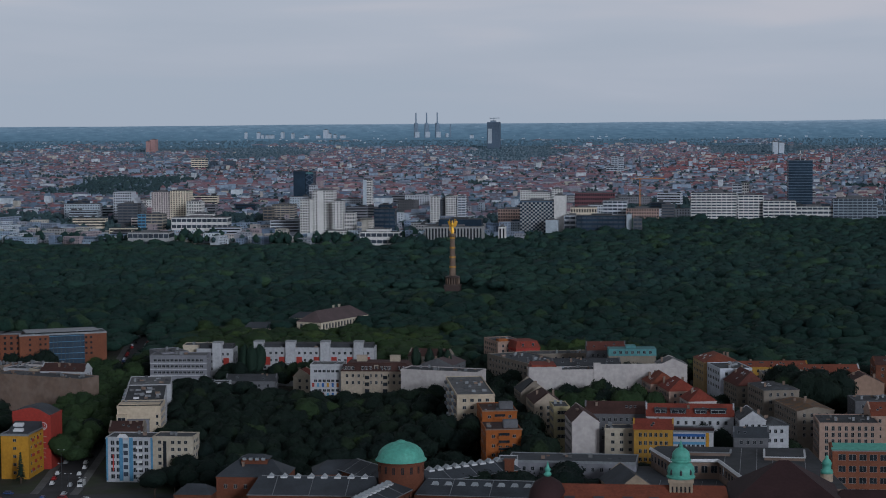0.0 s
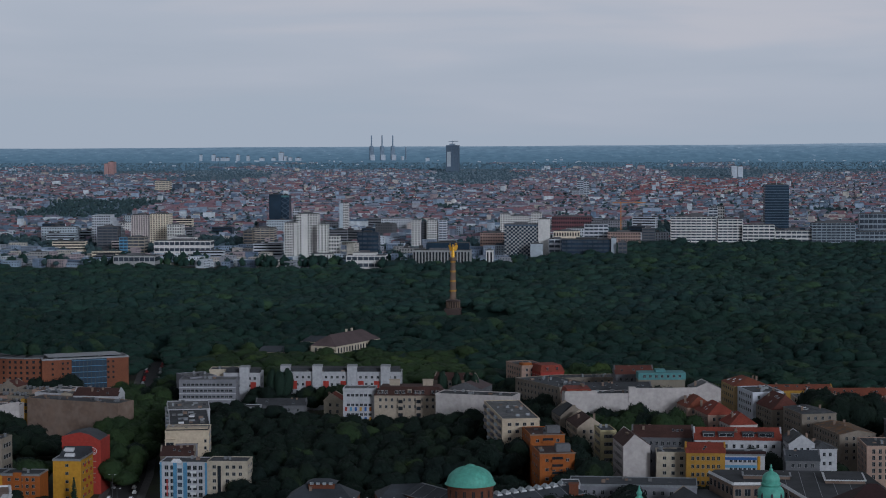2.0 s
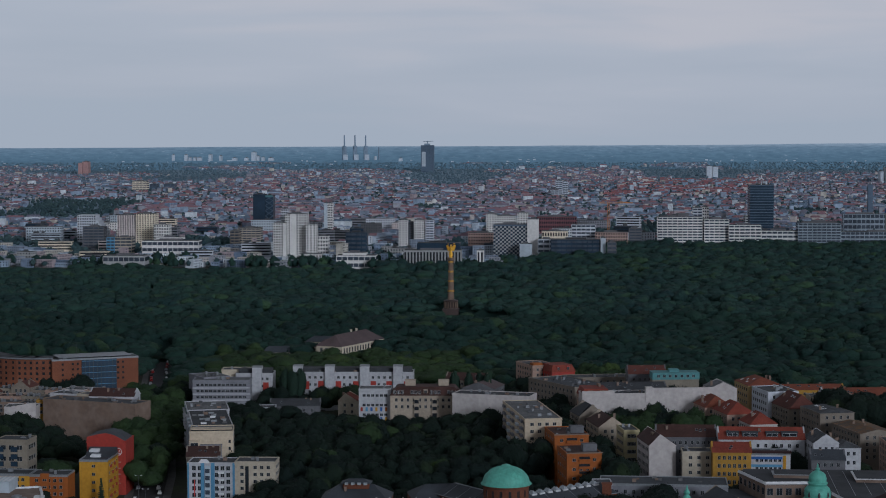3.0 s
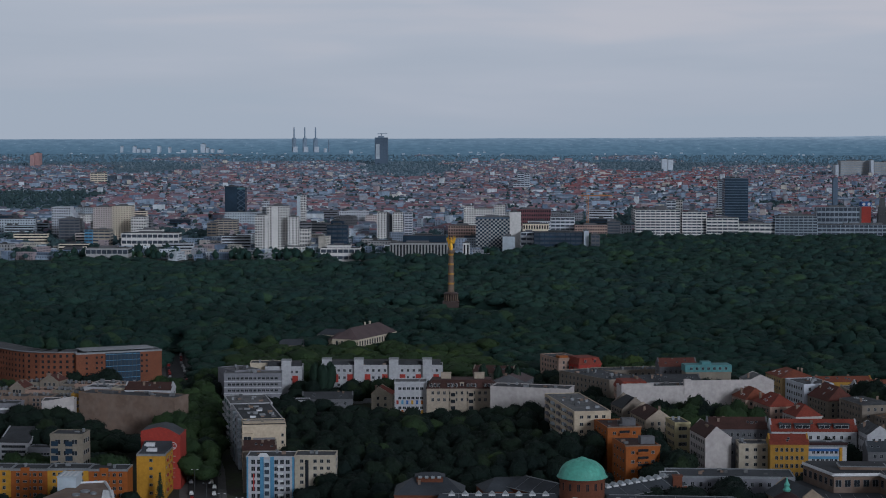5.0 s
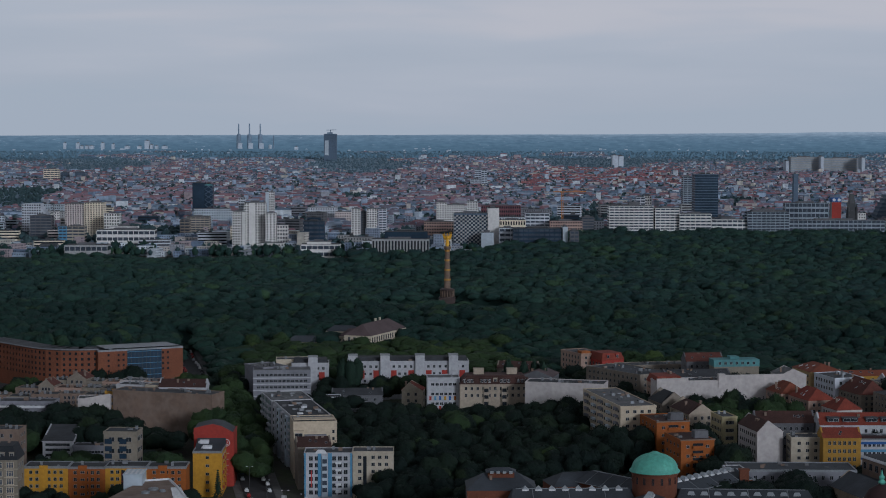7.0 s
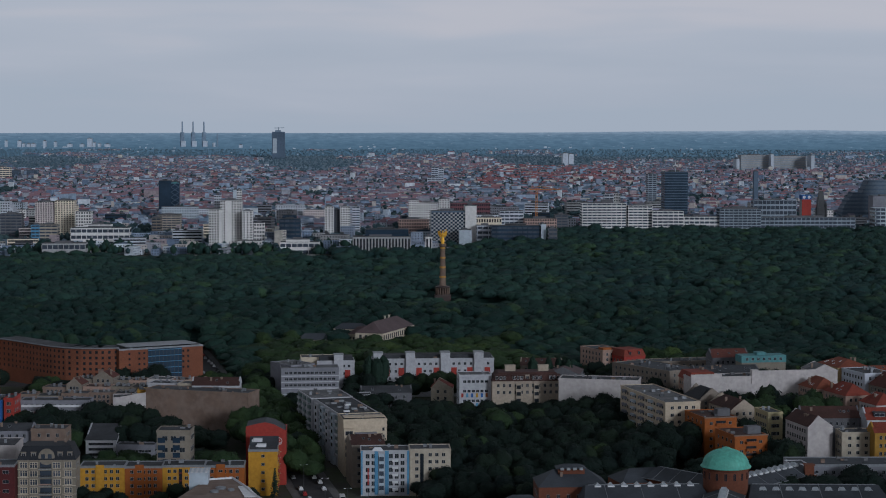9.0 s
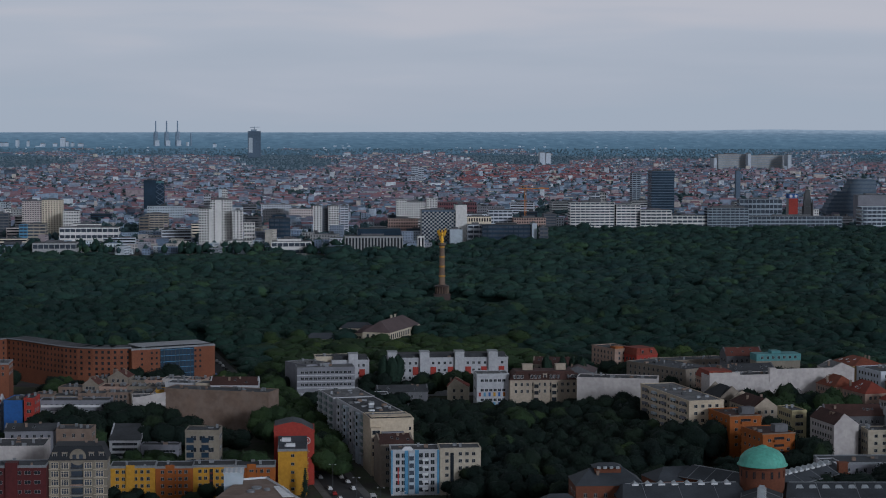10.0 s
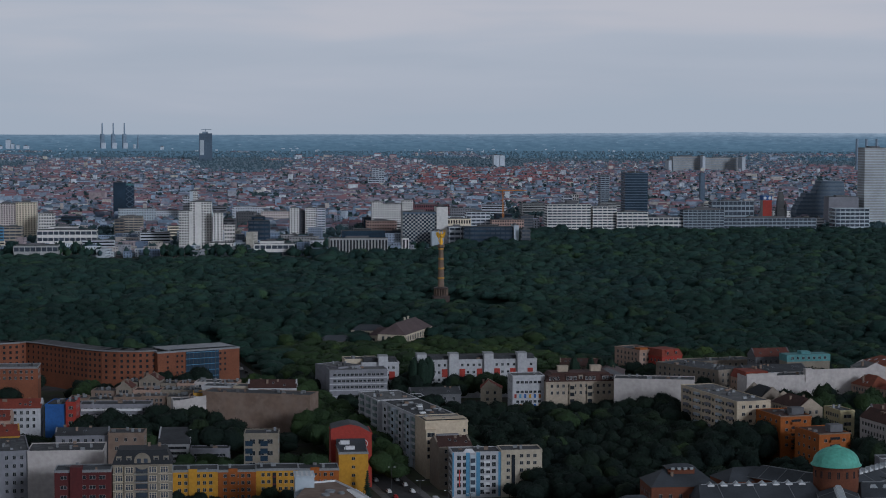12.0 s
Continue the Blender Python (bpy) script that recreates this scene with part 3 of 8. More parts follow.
        for k in range(int(w * d / 80)):
            q = rng.uniform(0.25, 0.75)
            ob2 = new("rooflight", window_mesh(0.9, 1.2, TRIM["white"], False))
            ob2.parent = ob
            ob2.matrix_local = pose(e * w * 0.5 * (1 - q), rng.uniform(-0.3, 0.3) * d, h + rise * q + 0.12, tilt - 90, 0, 90 * e)
    if storeys:
        for side, bays in (("f", front), ("l", left), ("r", right)):
            seen = side == "f" or (side == "l" and x > -60) or (side == "r" and x < 60)
            if bays and seen:
                low = max(0, storeys - 2) if y > 962 and x < -100 else min(3, storeys - 2) if y > 900 and storeys > 4 else 2 if storeys > 4 and y > 812 else 0
                step = (h - 0.6 - ground_floor) / storeys
                put_windows(ob, side, w, d, ground_floor + low * step, h - 0.6, storeys - low, bays, size, None, cross, skip if side == "f" else ())
    return ob


# ---- ground, roads, woods ----
RIM = 4940.0


def build_ground():
    """One sheet to the horizon, which ends in low wooded hills all round."""
    rings = [0, 150, 300, 450, 600] + list(range(650, 1300, 25)) + list(range(1300, 4800, 100)) + [4800, 4850, 4890, 4910, 4925, RIM]
    n = 240
    verts, faces, far = [], [], []
    for r in rings:
        for k in range(n):
            a = 2 * math.pi * k / n
            x, y = r * math.cos(a), r * math.sin(a)
            z = gz(x, y)
            verts.append((x, y, z))
    for j in range(len(rings) - 1):
        for k in range(n):
            faces.append((j * n + k, (j + 1) * n + k, (j + 1) * n + (k + 1) % n, j * n + (k + 1) % n))
            # beyond 1950 m the sheet takes the haze-coloured material
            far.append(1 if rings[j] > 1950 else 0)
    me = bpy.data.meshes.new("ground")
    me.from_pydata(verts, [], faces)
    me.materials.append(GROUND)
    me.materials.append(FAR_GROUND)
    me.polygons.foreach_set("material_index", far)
    me.update()
    tagged(new("ground", me), "grassy and paved city ground rising gently to low hills", "ground", kind="structure")


build_ground()


def build_backdrop():
    """A wooded plain and low hills all round, glowing with painted haze, where the ground ends."""
    n = 480
    verts, faces = [], []
    for k in range(n):
        a = 2 * math.pi * k / n
        x, y = math.sin(a), math.cos(a)
        turn = math.degrees(math.atan2(x, y))
        hill = 123.5 + 4.0 * min(1.0, max(0.0, (turn + 1) / 9)) + 4.0 * min(1.0, max(0.0, (turn - 7) / 6)) - 2.0 * min(1.0, max(0.0, (-turn - 5) / 8)) + 1.2 * noise.noise(Vector((x * 30, y * 30, 1))) + 2.6 * math.exp(-((turn - 12.5) / 1.6) ** 2)
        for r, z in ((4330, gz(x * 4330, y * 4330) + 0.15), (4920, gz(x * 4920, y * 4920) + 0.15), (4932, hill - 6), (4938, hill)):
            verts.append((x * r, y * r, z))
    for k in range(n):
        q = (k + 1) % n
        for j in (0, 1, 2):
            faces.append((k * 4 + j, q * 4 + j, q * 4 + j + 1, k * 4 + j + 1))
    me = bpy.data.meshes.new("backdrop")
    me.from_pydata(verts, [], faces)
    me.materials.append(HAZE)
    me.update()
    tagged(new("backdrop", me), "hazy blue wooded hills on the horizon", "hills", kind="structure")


build_backdrop()


def strip(name, points, width, mat, lift, label, category):
    """A road or pavement along a line of plan points, laid on the ground."""
    s = Shape()
    line = [Vector((x, y, 0)) for x, y in points]
    sides = []
    for i, p in enumerate(line):
        along = (line[min(i + 1, len(line) - 1)] - line[max(i - 1, 0)]).normalized()
        off = Vector((-along.y, along.x, 0)) * width / 2
        sides.append((p - off, p + off))
    for (a, b), (c, d) in zip(sides, sides[1:]):
        top = [(q.x, q.y, gz(q.x, q.y) + lift) for q in (a, c, d, b)]
        low = [(q.x, q.y, gz(q.x, q.y) - 0.3) for q in (a, c, d, b)]
        s.add(top + low, [(0, 1, 2, 3), (4, 5, 1, 0), (6, 7, 3, 2), (5, 6, 2, 1), (7, 4, 0, 3)])
    ob = new(name, s.mesh(name, [mat]))
    return tagged(ob, label, category, kind="structure")


STREET = [(-76, 700), (-84, 770), (-96, 850), (-106, 900), (-119, 960), (-138, 1060), (-151, 1127), (-164, 1198), (-174, 1250), (-183, 1300)]
strip("pavement", STREET, 20, TRIM["paving"], 0.12, "grey concrete pavement along the street", "pavement")
strip("road", STREET, 13, TRIM["asphalt"], 0.16, "dark asphalt street with parked cars", "road")
strip("road", [(-176, 757), (-80, 752), (-10, 760), (120, 775), (300, 775)], 16, TRIM["asphalt"], 0.14, "dark asphalt cross street", "road")
strip("road", [(118, 770), (108, 860), (98, 960), (86, 1060)], 11, TRIM["asphalt"], 0.14, "narrow asphalt street between housing blocks", "road")
strip("road", [(214, 760), (196, 860), (182, 960), (168, 1050)], 11, TRIM["asphalt"], 0.14, "narrow asphalt street between housing blocks", "road")
strip("road", [(-400, 1075), (-200, 1092), (0, 1085), (300, 1070)], 12, TRIM["asphalt"], 0.14, "asphalt road along the riverside park", "road")
strip("road", [(-500, 1515), (-60, 1474), (0, 1456), (60, 1456), (500, 1440)], 16, TRIM["asphalt"], 0.14, "wide avenue through the park", "road")

rnd = np.random.RandomState(7)


def crown_reach(ways, centres, sizes):
    """How far a crown of overlapping lumps reaches from its middle along unit ways."""
    reach = np.full(len(ways), 0.35)
    for c, q in zip(centres, sizes):
        along = ways @ c
        inside = q * q - c @ c + along**2
        reach = np.maximum(reach, np.where(inside > 0, along + np.sqrt(np.maximum(inside, 0)), 0))
    return reach


def crown_arrays(rng, quads, rx, rz, lumps=6, leaf=1.3, slim=1.0, fine=False):
    """An uneven crown, one rounded lumpy skin with leaf clumps over it: verts and quads. Base of the crown at z 0."""
    centres = rng.normal(0, 1, (lumps, 3))
    centres /= np.linalg.norm(centres, axis=1)[:, None]
    centres[:, 2] = np.abs(centres[:, 2]) * 0.9 - 0.15
    centres *= rng.uniform(0.5, 0.68, (lumps, 1))
    sizes = rng.uniform(0.34, 0.52, lumps)
    centres[0], sizes[0] = (0, 0, 0), 0.7
    rows, n = (9, 16) if fine else (6, 11) if quads > 70 else (5, 9) if quads > 20 else (3, 6)
    scale, middle = np.array([rx * slim, rx * slim, rz * 0.58]), np.array([0, 0, rz * 0.5])
    tilts = np.linspace(0.12, 2.5, rows)
    ways = np.array([(math.sin(t) * math.cos(a), math.sin(t) * math.sin(a), math.cos(t)) for j, t in enumerate(tilts) for a in [2 * math.pi * (k + 0.5 * (j % 2)) / n for k in range(n)]])
    reach = crown_reach(ways, centres, sizes) * rng.uniform(0.94, 1.05, len(ways))
    skin = np.concatenate([ways * reach[:, None], [(0, 0, reach[:n].mean())], [(0, 0, -0.5)]]) * scale + middle
    faces = [(j * n + k, (j + 1) * n + k, (j + 1) * n + (k + 1) % n, j * n + (k + 1) % n) for j in range(rows - 1) for k in range(n)]
    top, low = rows * n, rows * n + 1
    faces += [(k, (k + 1) % n, top, top) for k in range(n)] + [((rows - 1) * n + (k + 1) % n, (rows - 1) * n + k, low, low) for k in range(n)]
    if not quads:
        return skin, np.array(faces)
    way = rng.normal(0, 1, (quads, 3))
    way[:, 2] = np.abs(way[:, 2]) * 1.1 - 0.35
    way /= np.linalg.norm(way, axis=1)[:, None]
    mid = way * (crown_reach(way, centres, sizes) * rng.uniform(0.95, 1.09, quads))[:, None] * scale + middle
    tilt = way / scale * scale.max() + rng.normal(0, 0.6, (quads, 3))
    tilt /= np.linalg.norm(tilt, axis=1)[:, None]
    a = np.cross(tilt, rng.normal(0, 1, (quads, 3)))
    a /= np.linalg.norm(a, axis=1)[:, None]
    b = np.cross(tilt, a)
    s = (rng.uniform(0.5, 1.15, quads) * leaf)[:, None]
    verts = np.stack([mid - a * s, mid - b * s * 0.9, mid + a * s + b * s * 0.5], 1).reshape(-1, 3)
    return np.concatenate([skin, verts]), np.concatenate([np.array(faces), np.arange(quads * 3).reshape(-1, 3)[:, [0, 1, 2, 2]] + len(skin)])


def core_arrays(rng, rx, rz, n=9):
    """The shaded inside of a crown: a low uneven dome."""
    rows = [(0.3, 0.3), (0.62, 0.5), (0.55, 0.76), (0.22, 0.95)]
    verts, faces = [], []
    for r, z in rows:
        for k in range(n):
            a = 2 * math.pi * k / n
            q = r * rx * rng.uniform(0.8, 1.02)
            verts.append((q * math.cos(a), q * math.sin(a), z * rz * rng.uniform(0.92, 1.05)))
    for j in range(len(rows) - 1):
        for k in range(n):
            faces.append((j * n + k, j * n + (k + 1) % n, (j + 1) * n + (k + 1) % n, (j + 1) * n + k))
    m = (len(rows) - 1) * n
    verts.append((0, 0, 1.0 * rz))
    tip = len(verts) - 1
    faces += [(m + k, m + (k + 1) % n, tip, tip) for k in range(n)]
    return np.array(verts), np.array(faces)


def raw_mesh(name, verts, faces, mats, smooth=True):
    """A mesh from arrays of quads; a quad whose last corner repeats becomes a triangle."""
    me = bpy.data.meshes.new(name)
    tri = faces[:, 2] == faces[:, 3]
    sizes = np.where(tri, 3, 4)
    keep = np.ones(faces.shape, bool)
    keep[tri, 3] = False
    loops = faces[keep]
    me.vertices.add(len(verts))
    me.vertices.foreach_set("co", np.ascontiguousarray(verts, dtype=np.float32).ravel())
    me.loops.add(len(loops))
    me.loops.foreach_set("vertex_index", loops.astype(np.int32))
    me.polygons.add(len(faces))
    starts = np.concatenate([[0], np.cumsum(sizes)[:-1]])
    me.polygons.foreach_set("loop_start", starts.astype(np.int32))
    me.polygons.foreach_set("loop_total", sizes.astype(np.int32))
    for m in mats:
        me.materials.append(m)
    me.polygons.foreach_set("use_smooth", [smooth] * len(faces))
    me.update(calc_edges=True)
    me.validate()
    return me


def scatter(name, spots, templates, mats, label, category):
    """Many crowns at x, y, z, width, height and turn, joined into one stuff object."""
    vs, fs, n = [], [], 0
    for x, y, z, sx, sz, turn, k in spots:
        v, f = templates[int(k) % len(templates)]
        c, s = math.cos(turn), math.sin(turn)
        w = np.empty_like(v)
        w[:, 0] = (v[:, 0] * c - v[:, 1] * s) * sx + x
        w[:, 1] = (v[:, 0] * s + v[:, 1] * c) * sx + y
        w[:, 2] = v[:, 2] * sz + z
        vs.append(w)
        fs.append(f + n)
        n += len(v)
    ob = new(name, raw_mesh(name, np.concatenate(vs), np.concatenate(fs), mats))
    return tagged(ob, label, category, kind="stuff")


def crown_template(seed, quads, rx=1.0, rz=1.0, lumps=6, leaf=0.2, fine=False):
    return crown_arrays(np.random.RandomState(seed), quads, rx, rz, lumps, leaf, 1.0, fine)


def park_height(x, y):
    """How tall the park's trees grow at a plan place; 0 where it stays open."""
    for px, py, a, b, turn in ((-46, 1224, 31, 12, 67), (-66, 1247, 15, 11, -14), (-60, 1228, 12, 10, -14), (-91, 1211, 13, 9, 0)):
        c, q = math.cos(radians(turn)), math.sin(radians(turn))
        if abs((x - px) * c + (y - py) * q) < a and abs((y - py) * c - (x - px) * q) < b:
            return 0.0
    if (x - 4) ** 2 + (y - 1471) ** 2 < 11**2 or -10 < x < 60 and 1453 < y < 1459:
        return 1.2
    if (x - 4) ** 2 + (y - 1466) ** 2 < 22**2:
        return 6.5 if x > 0 else 8.0
    if x < -140 and 1060 + (x + 140) * 0.5 < y < 1122:
        return 0.0
    if abs(x + 138 + (y - 1060) * 0.188) < 8 and y < 1262:
        return 0.0 if y < 1215 else 3.5
    if y < 1085 and -30 < x < 260:
        return 0.0
    if 0 < x < 54 and 1400 < y < 1460:
        return 2.5 + (1460 - y) * 0.1
    if abs(x - 4) < 50 and 1350 < y < 1460:
        return 7.0 + (1460 - y) * 0.085
    front = 1204 if x < -56 else 1195 + min(40, x + 49) * 1.7
    if -120 < x < -12 and y < front:
        return min(14.0, (10.5 if x < -56 else 10.0) + (front - y) * 0.12)
    if -76 < x < -56 and y < 1240:
        return 7.0
    if y > 1735 and -75 < x < 40:
        return 18.0
    if y > 1690 and x < -75:
        return 12.5
    return 12.0 if y < 1180 else 15.5


def undergrowth():
    """The closed lower leaves of the park, a bumpy sheet under the crowns."""
    step, verts, faces, index = 7.0, [], [], {}
    for j in range(int(1010 / step)):
        for i in range(int(1200 / step)):
            x, y = -600 + i * step + 2.5 * noise.noise(Vector((i * 0.7, j * 0.7, 1))), 1080 + j * step
            far = (1800 if x < 30 else 1805 + min(1.0, (x - 30) / 110) * 270)
            high = park_height(x, y)
            if high and y < far and abs(x) < 330 + (y - 1078) * 0.26:
                index[i, j] = len(verts)
                verts.append((x, y, gz(x, y) + high * (0.56 + 0.22 * noise.noise(Vector((x * 0.11, y * 0.11, 7))))))
    for (i, j), a in index.items():
        if (i + 1, j) in index and (i, j + 1) in index and (i + 1, j + 1) in index:
            faces.append((a, index[i + 1, j], index[i + 1, j + 1], index[i, j + 1]))
    tagged(new("undergrowth", raw_mesh("undergrowth", np.array(verts), np.array(faces), [LEAF])), "closed dark green lower leaves of the park", "bushes", kind="stuff")


def forest():
    undergrowth()
    near = [crown_template(20 + k, 120, lumps=12, leaf=0.10) for k in range(8)]
    far = [crown_template(40 + k, 60, lumps=11, leaf=0.125) for k in range(8)]
    for name, templates, y0, y1, gap, label in (
        ("park_trees", near, 1078, 1400, 9.8, "dense green broadleaf trees of a large city park"),
        ("far_park_trees", far, 1400, 2090, 10.2, "dense dark green treetops of the park behind"),
    ):
        spots = []
        y = y0
        while y < y1:
            half = 330 + (y - 1078) * 0.26
            x = -half
            while x < half:
                px, py = x + rnd.uniform(-4, 4), y + rnd.uniform(-4, 4)
                edge = (1812 if px > -75 else 1796) + 14 * math.sin(px * 0.035) if px < 30 else 1812 + min(1.0, (px - 30) / 110) * 275 + 12 * math.sin(px * 0.05)
                high = park_height(px, py)
                if py < edge and high:
                    tall = rnd.uniform(0.8, 1.12) * high * (1 + 0.22 * noise.noise(Vector((px * 0.018, py * 0.018, 3))))
                    wide = rnd.uniform(5.6, 9.2) * (0.75 if high < 10 else 1.0)
                    if rnd.rand() < 0.06:
                        wide, tall = wide * 1.25, tall * 1.18
                    spots.append((px, py, gz(px, py) + tall * 0.30, wide, tall * 0.56, rnd.uniform(0, 6.3), rnd.randint(0, 8)))
                x += gap
            y += gap
        low = [q for q in spots if q[1] < 1206 and -125 < q[0] < 40]
        if low:
            scatter("garden_trees", low, templates, [LEAF_FRESH], "fresh green garden trees round the palace", "trees")
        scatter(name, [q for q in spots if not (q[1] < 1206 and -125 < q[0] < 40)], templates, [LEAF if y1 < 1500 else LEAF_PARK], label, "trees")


forest()

TREES = {}


def tree_parts(kind, k):
    """Meshes of one tree: the trunk with limbs, and the crown."""
    if (kind, k) not in TREES:
        rng = np.random.RandomState(100 + k + 31 * len(kind))
        s = Shape()
        if kind == "poplar":
            v, f = crown_arrays(rng, 420, 1.5, 8.0, 9, 0.28, 0.9, fine=True)
            v[:, 2] += 2.0
            w, g = core_arrays(rng, 1.5, 8.0)
            w[:, 2] += 2.0
            s.turned([(0.35, -0.5), (0.2, 9.0)], 7)
        elif kind == "conifer":
            h = 13.0
            vs, fs = [], []
            for j in range(15):
                z = 1.5 + j * 0.8
                r = 3.1 * (1 - z / h) + 0.25
                for q in range(13):
                    a = rng.uniform(0, 6.3)
                    o = np.array([math.cos(a), math.sin(a), 0])
                    p = np.array([-math.sin(a), math.cos(a), 0])
                    base, tip = o * r * 0.15 + [0, 0, z + 0.5], o * r * rng.uniform(0.8, 1.15) + [0, 0, z - 0.35]
                    n = 4 * len(fs)
                    vs += [base, (base + tip) / 2 - p * 0.5, tip, (base + tip) / 2 + p * 0.5]
                    fs.append((n, n + 1, n + 2, n + 3))
            v, f = np.array(vs), np.array(fs)
            w, g = core_arrays(rng, 1.5, 9.0)
            s.turned([(0.3, -0.5), (0.12, 11.0)], 7)
        else:
            v, f = crown_arrays(rng, 520, 4.6, 7.0, 13, 0.3, fine=True)
            v[:, 2] += 2.6
            w, g = core_arrays(rng, 4.4, 6.6)
            w[:, 2] += 2.6
            s.turned([(0.42, -0.5), (0.32, 2.0), (0.24, 5.0)], 8)
            for q in range(6):
                a = q * 1.05 + rng.uniform(-0.3, 0.3)
                s.bar((0, 0, 2.6 + q * 0.35), (2.6 * math.cos(a), 2.6 * math.sin(a), 6.0 + q * 0.3), 0.11)
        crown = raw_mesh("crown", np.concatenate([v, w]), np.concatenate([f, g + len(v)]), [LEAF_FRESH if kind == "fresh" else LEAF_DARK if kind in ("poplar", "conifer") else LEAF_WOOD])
        TREES[(kind, k)] = (s.mesh("trunk", [TRIM["bark"]]), crown)
    return TREES[(kind, k)]


TREE_WORDS = {
    "broad": "dark green broadleaf tree with a rounded uneven crown",
    "fresh": "bright green broadleaf tree beside the houses",
    "poplar": "slim dark columnar poplar above the roofs",
    "conifer": "dark green pointed conifer beside a house",
}


def tree(x, y, size, kind="broad", group="trees among the houses"):
    k = int(abs(x * 3 + y * 5)) % 5
    ob = thing("tree", x, y, (x * 37 + y * 11) % 360, TREE_WORDS[kind], "tree", group)
    ob.scale = (size, size, size * (0.9 + 0.2 * ((x * 13 + y) % 1)))
    trunk, crown = tree_parts(kind, k)
    part("trunk", trunk, [], ob)
    part("crown", crown, [], ob)
    return ob


GROVE = [crown_template(80 + k, 420, lumps=15, leaf=0.07, fine=True) for k in range(6)]


def grove(name, areas, mat, label):
    """Closed stands of trees over slanting plan rectangles x0, x1, y0, y1, slant, height, as one stuff object."""
    rng = random.Random(len(name))
    spots = []
    for x0, x1, y0, y1, slant, high in areas:
        y = y0
        while y < y1:
            x = x0 + slant * (y - y0)
            while x < x1 + slant * (y - y0):
                tall = high * rng.uniform(0.75, 1.2)
                if built_over(x, y):
                    x += 7.8
                    continue
                spots.append((x + rng.uniform(-2.5, 2.5), y + rng.uniform(-2.5, 2.5), gz(x, y) + tall * 0.25, rng.uniform(4.2, 6.8) * max(1.0, high / 17), tall * 0.62, rng.uniform(0, 6.3), rng.randrange(6)))
                x += 7.8
            y += 7.8
    scatter(name, spots, GROVE, [mat], label, "trees")


# ---- the old prison with its copper dome ----
def skylight_row(parent, x0, y0, x1, y1, z, n, rot, size=(1.5, 1.1, 0.9)):
    for k in range(n):
        u = (k + 0.5) / n
        s = Shape().gable(-size[0], size[0], -size[1], size[1], 0, size[2] * 1.3, "x", 0, size[0] * 0.45).box(-size[0] - 0.15, size[0] + 0.15, -size[1] - 0.15, size[1] + 0.15, -0.6, 0.02, 1)
        ob = part("skylight", s, [TRIM["skylight"], TRIM["white"]], parent)
        ob.matrix_local = pose(x0 + (x1 - x0) * u, y0 + (y1 - y0) * u, z, 0, 0, rot)


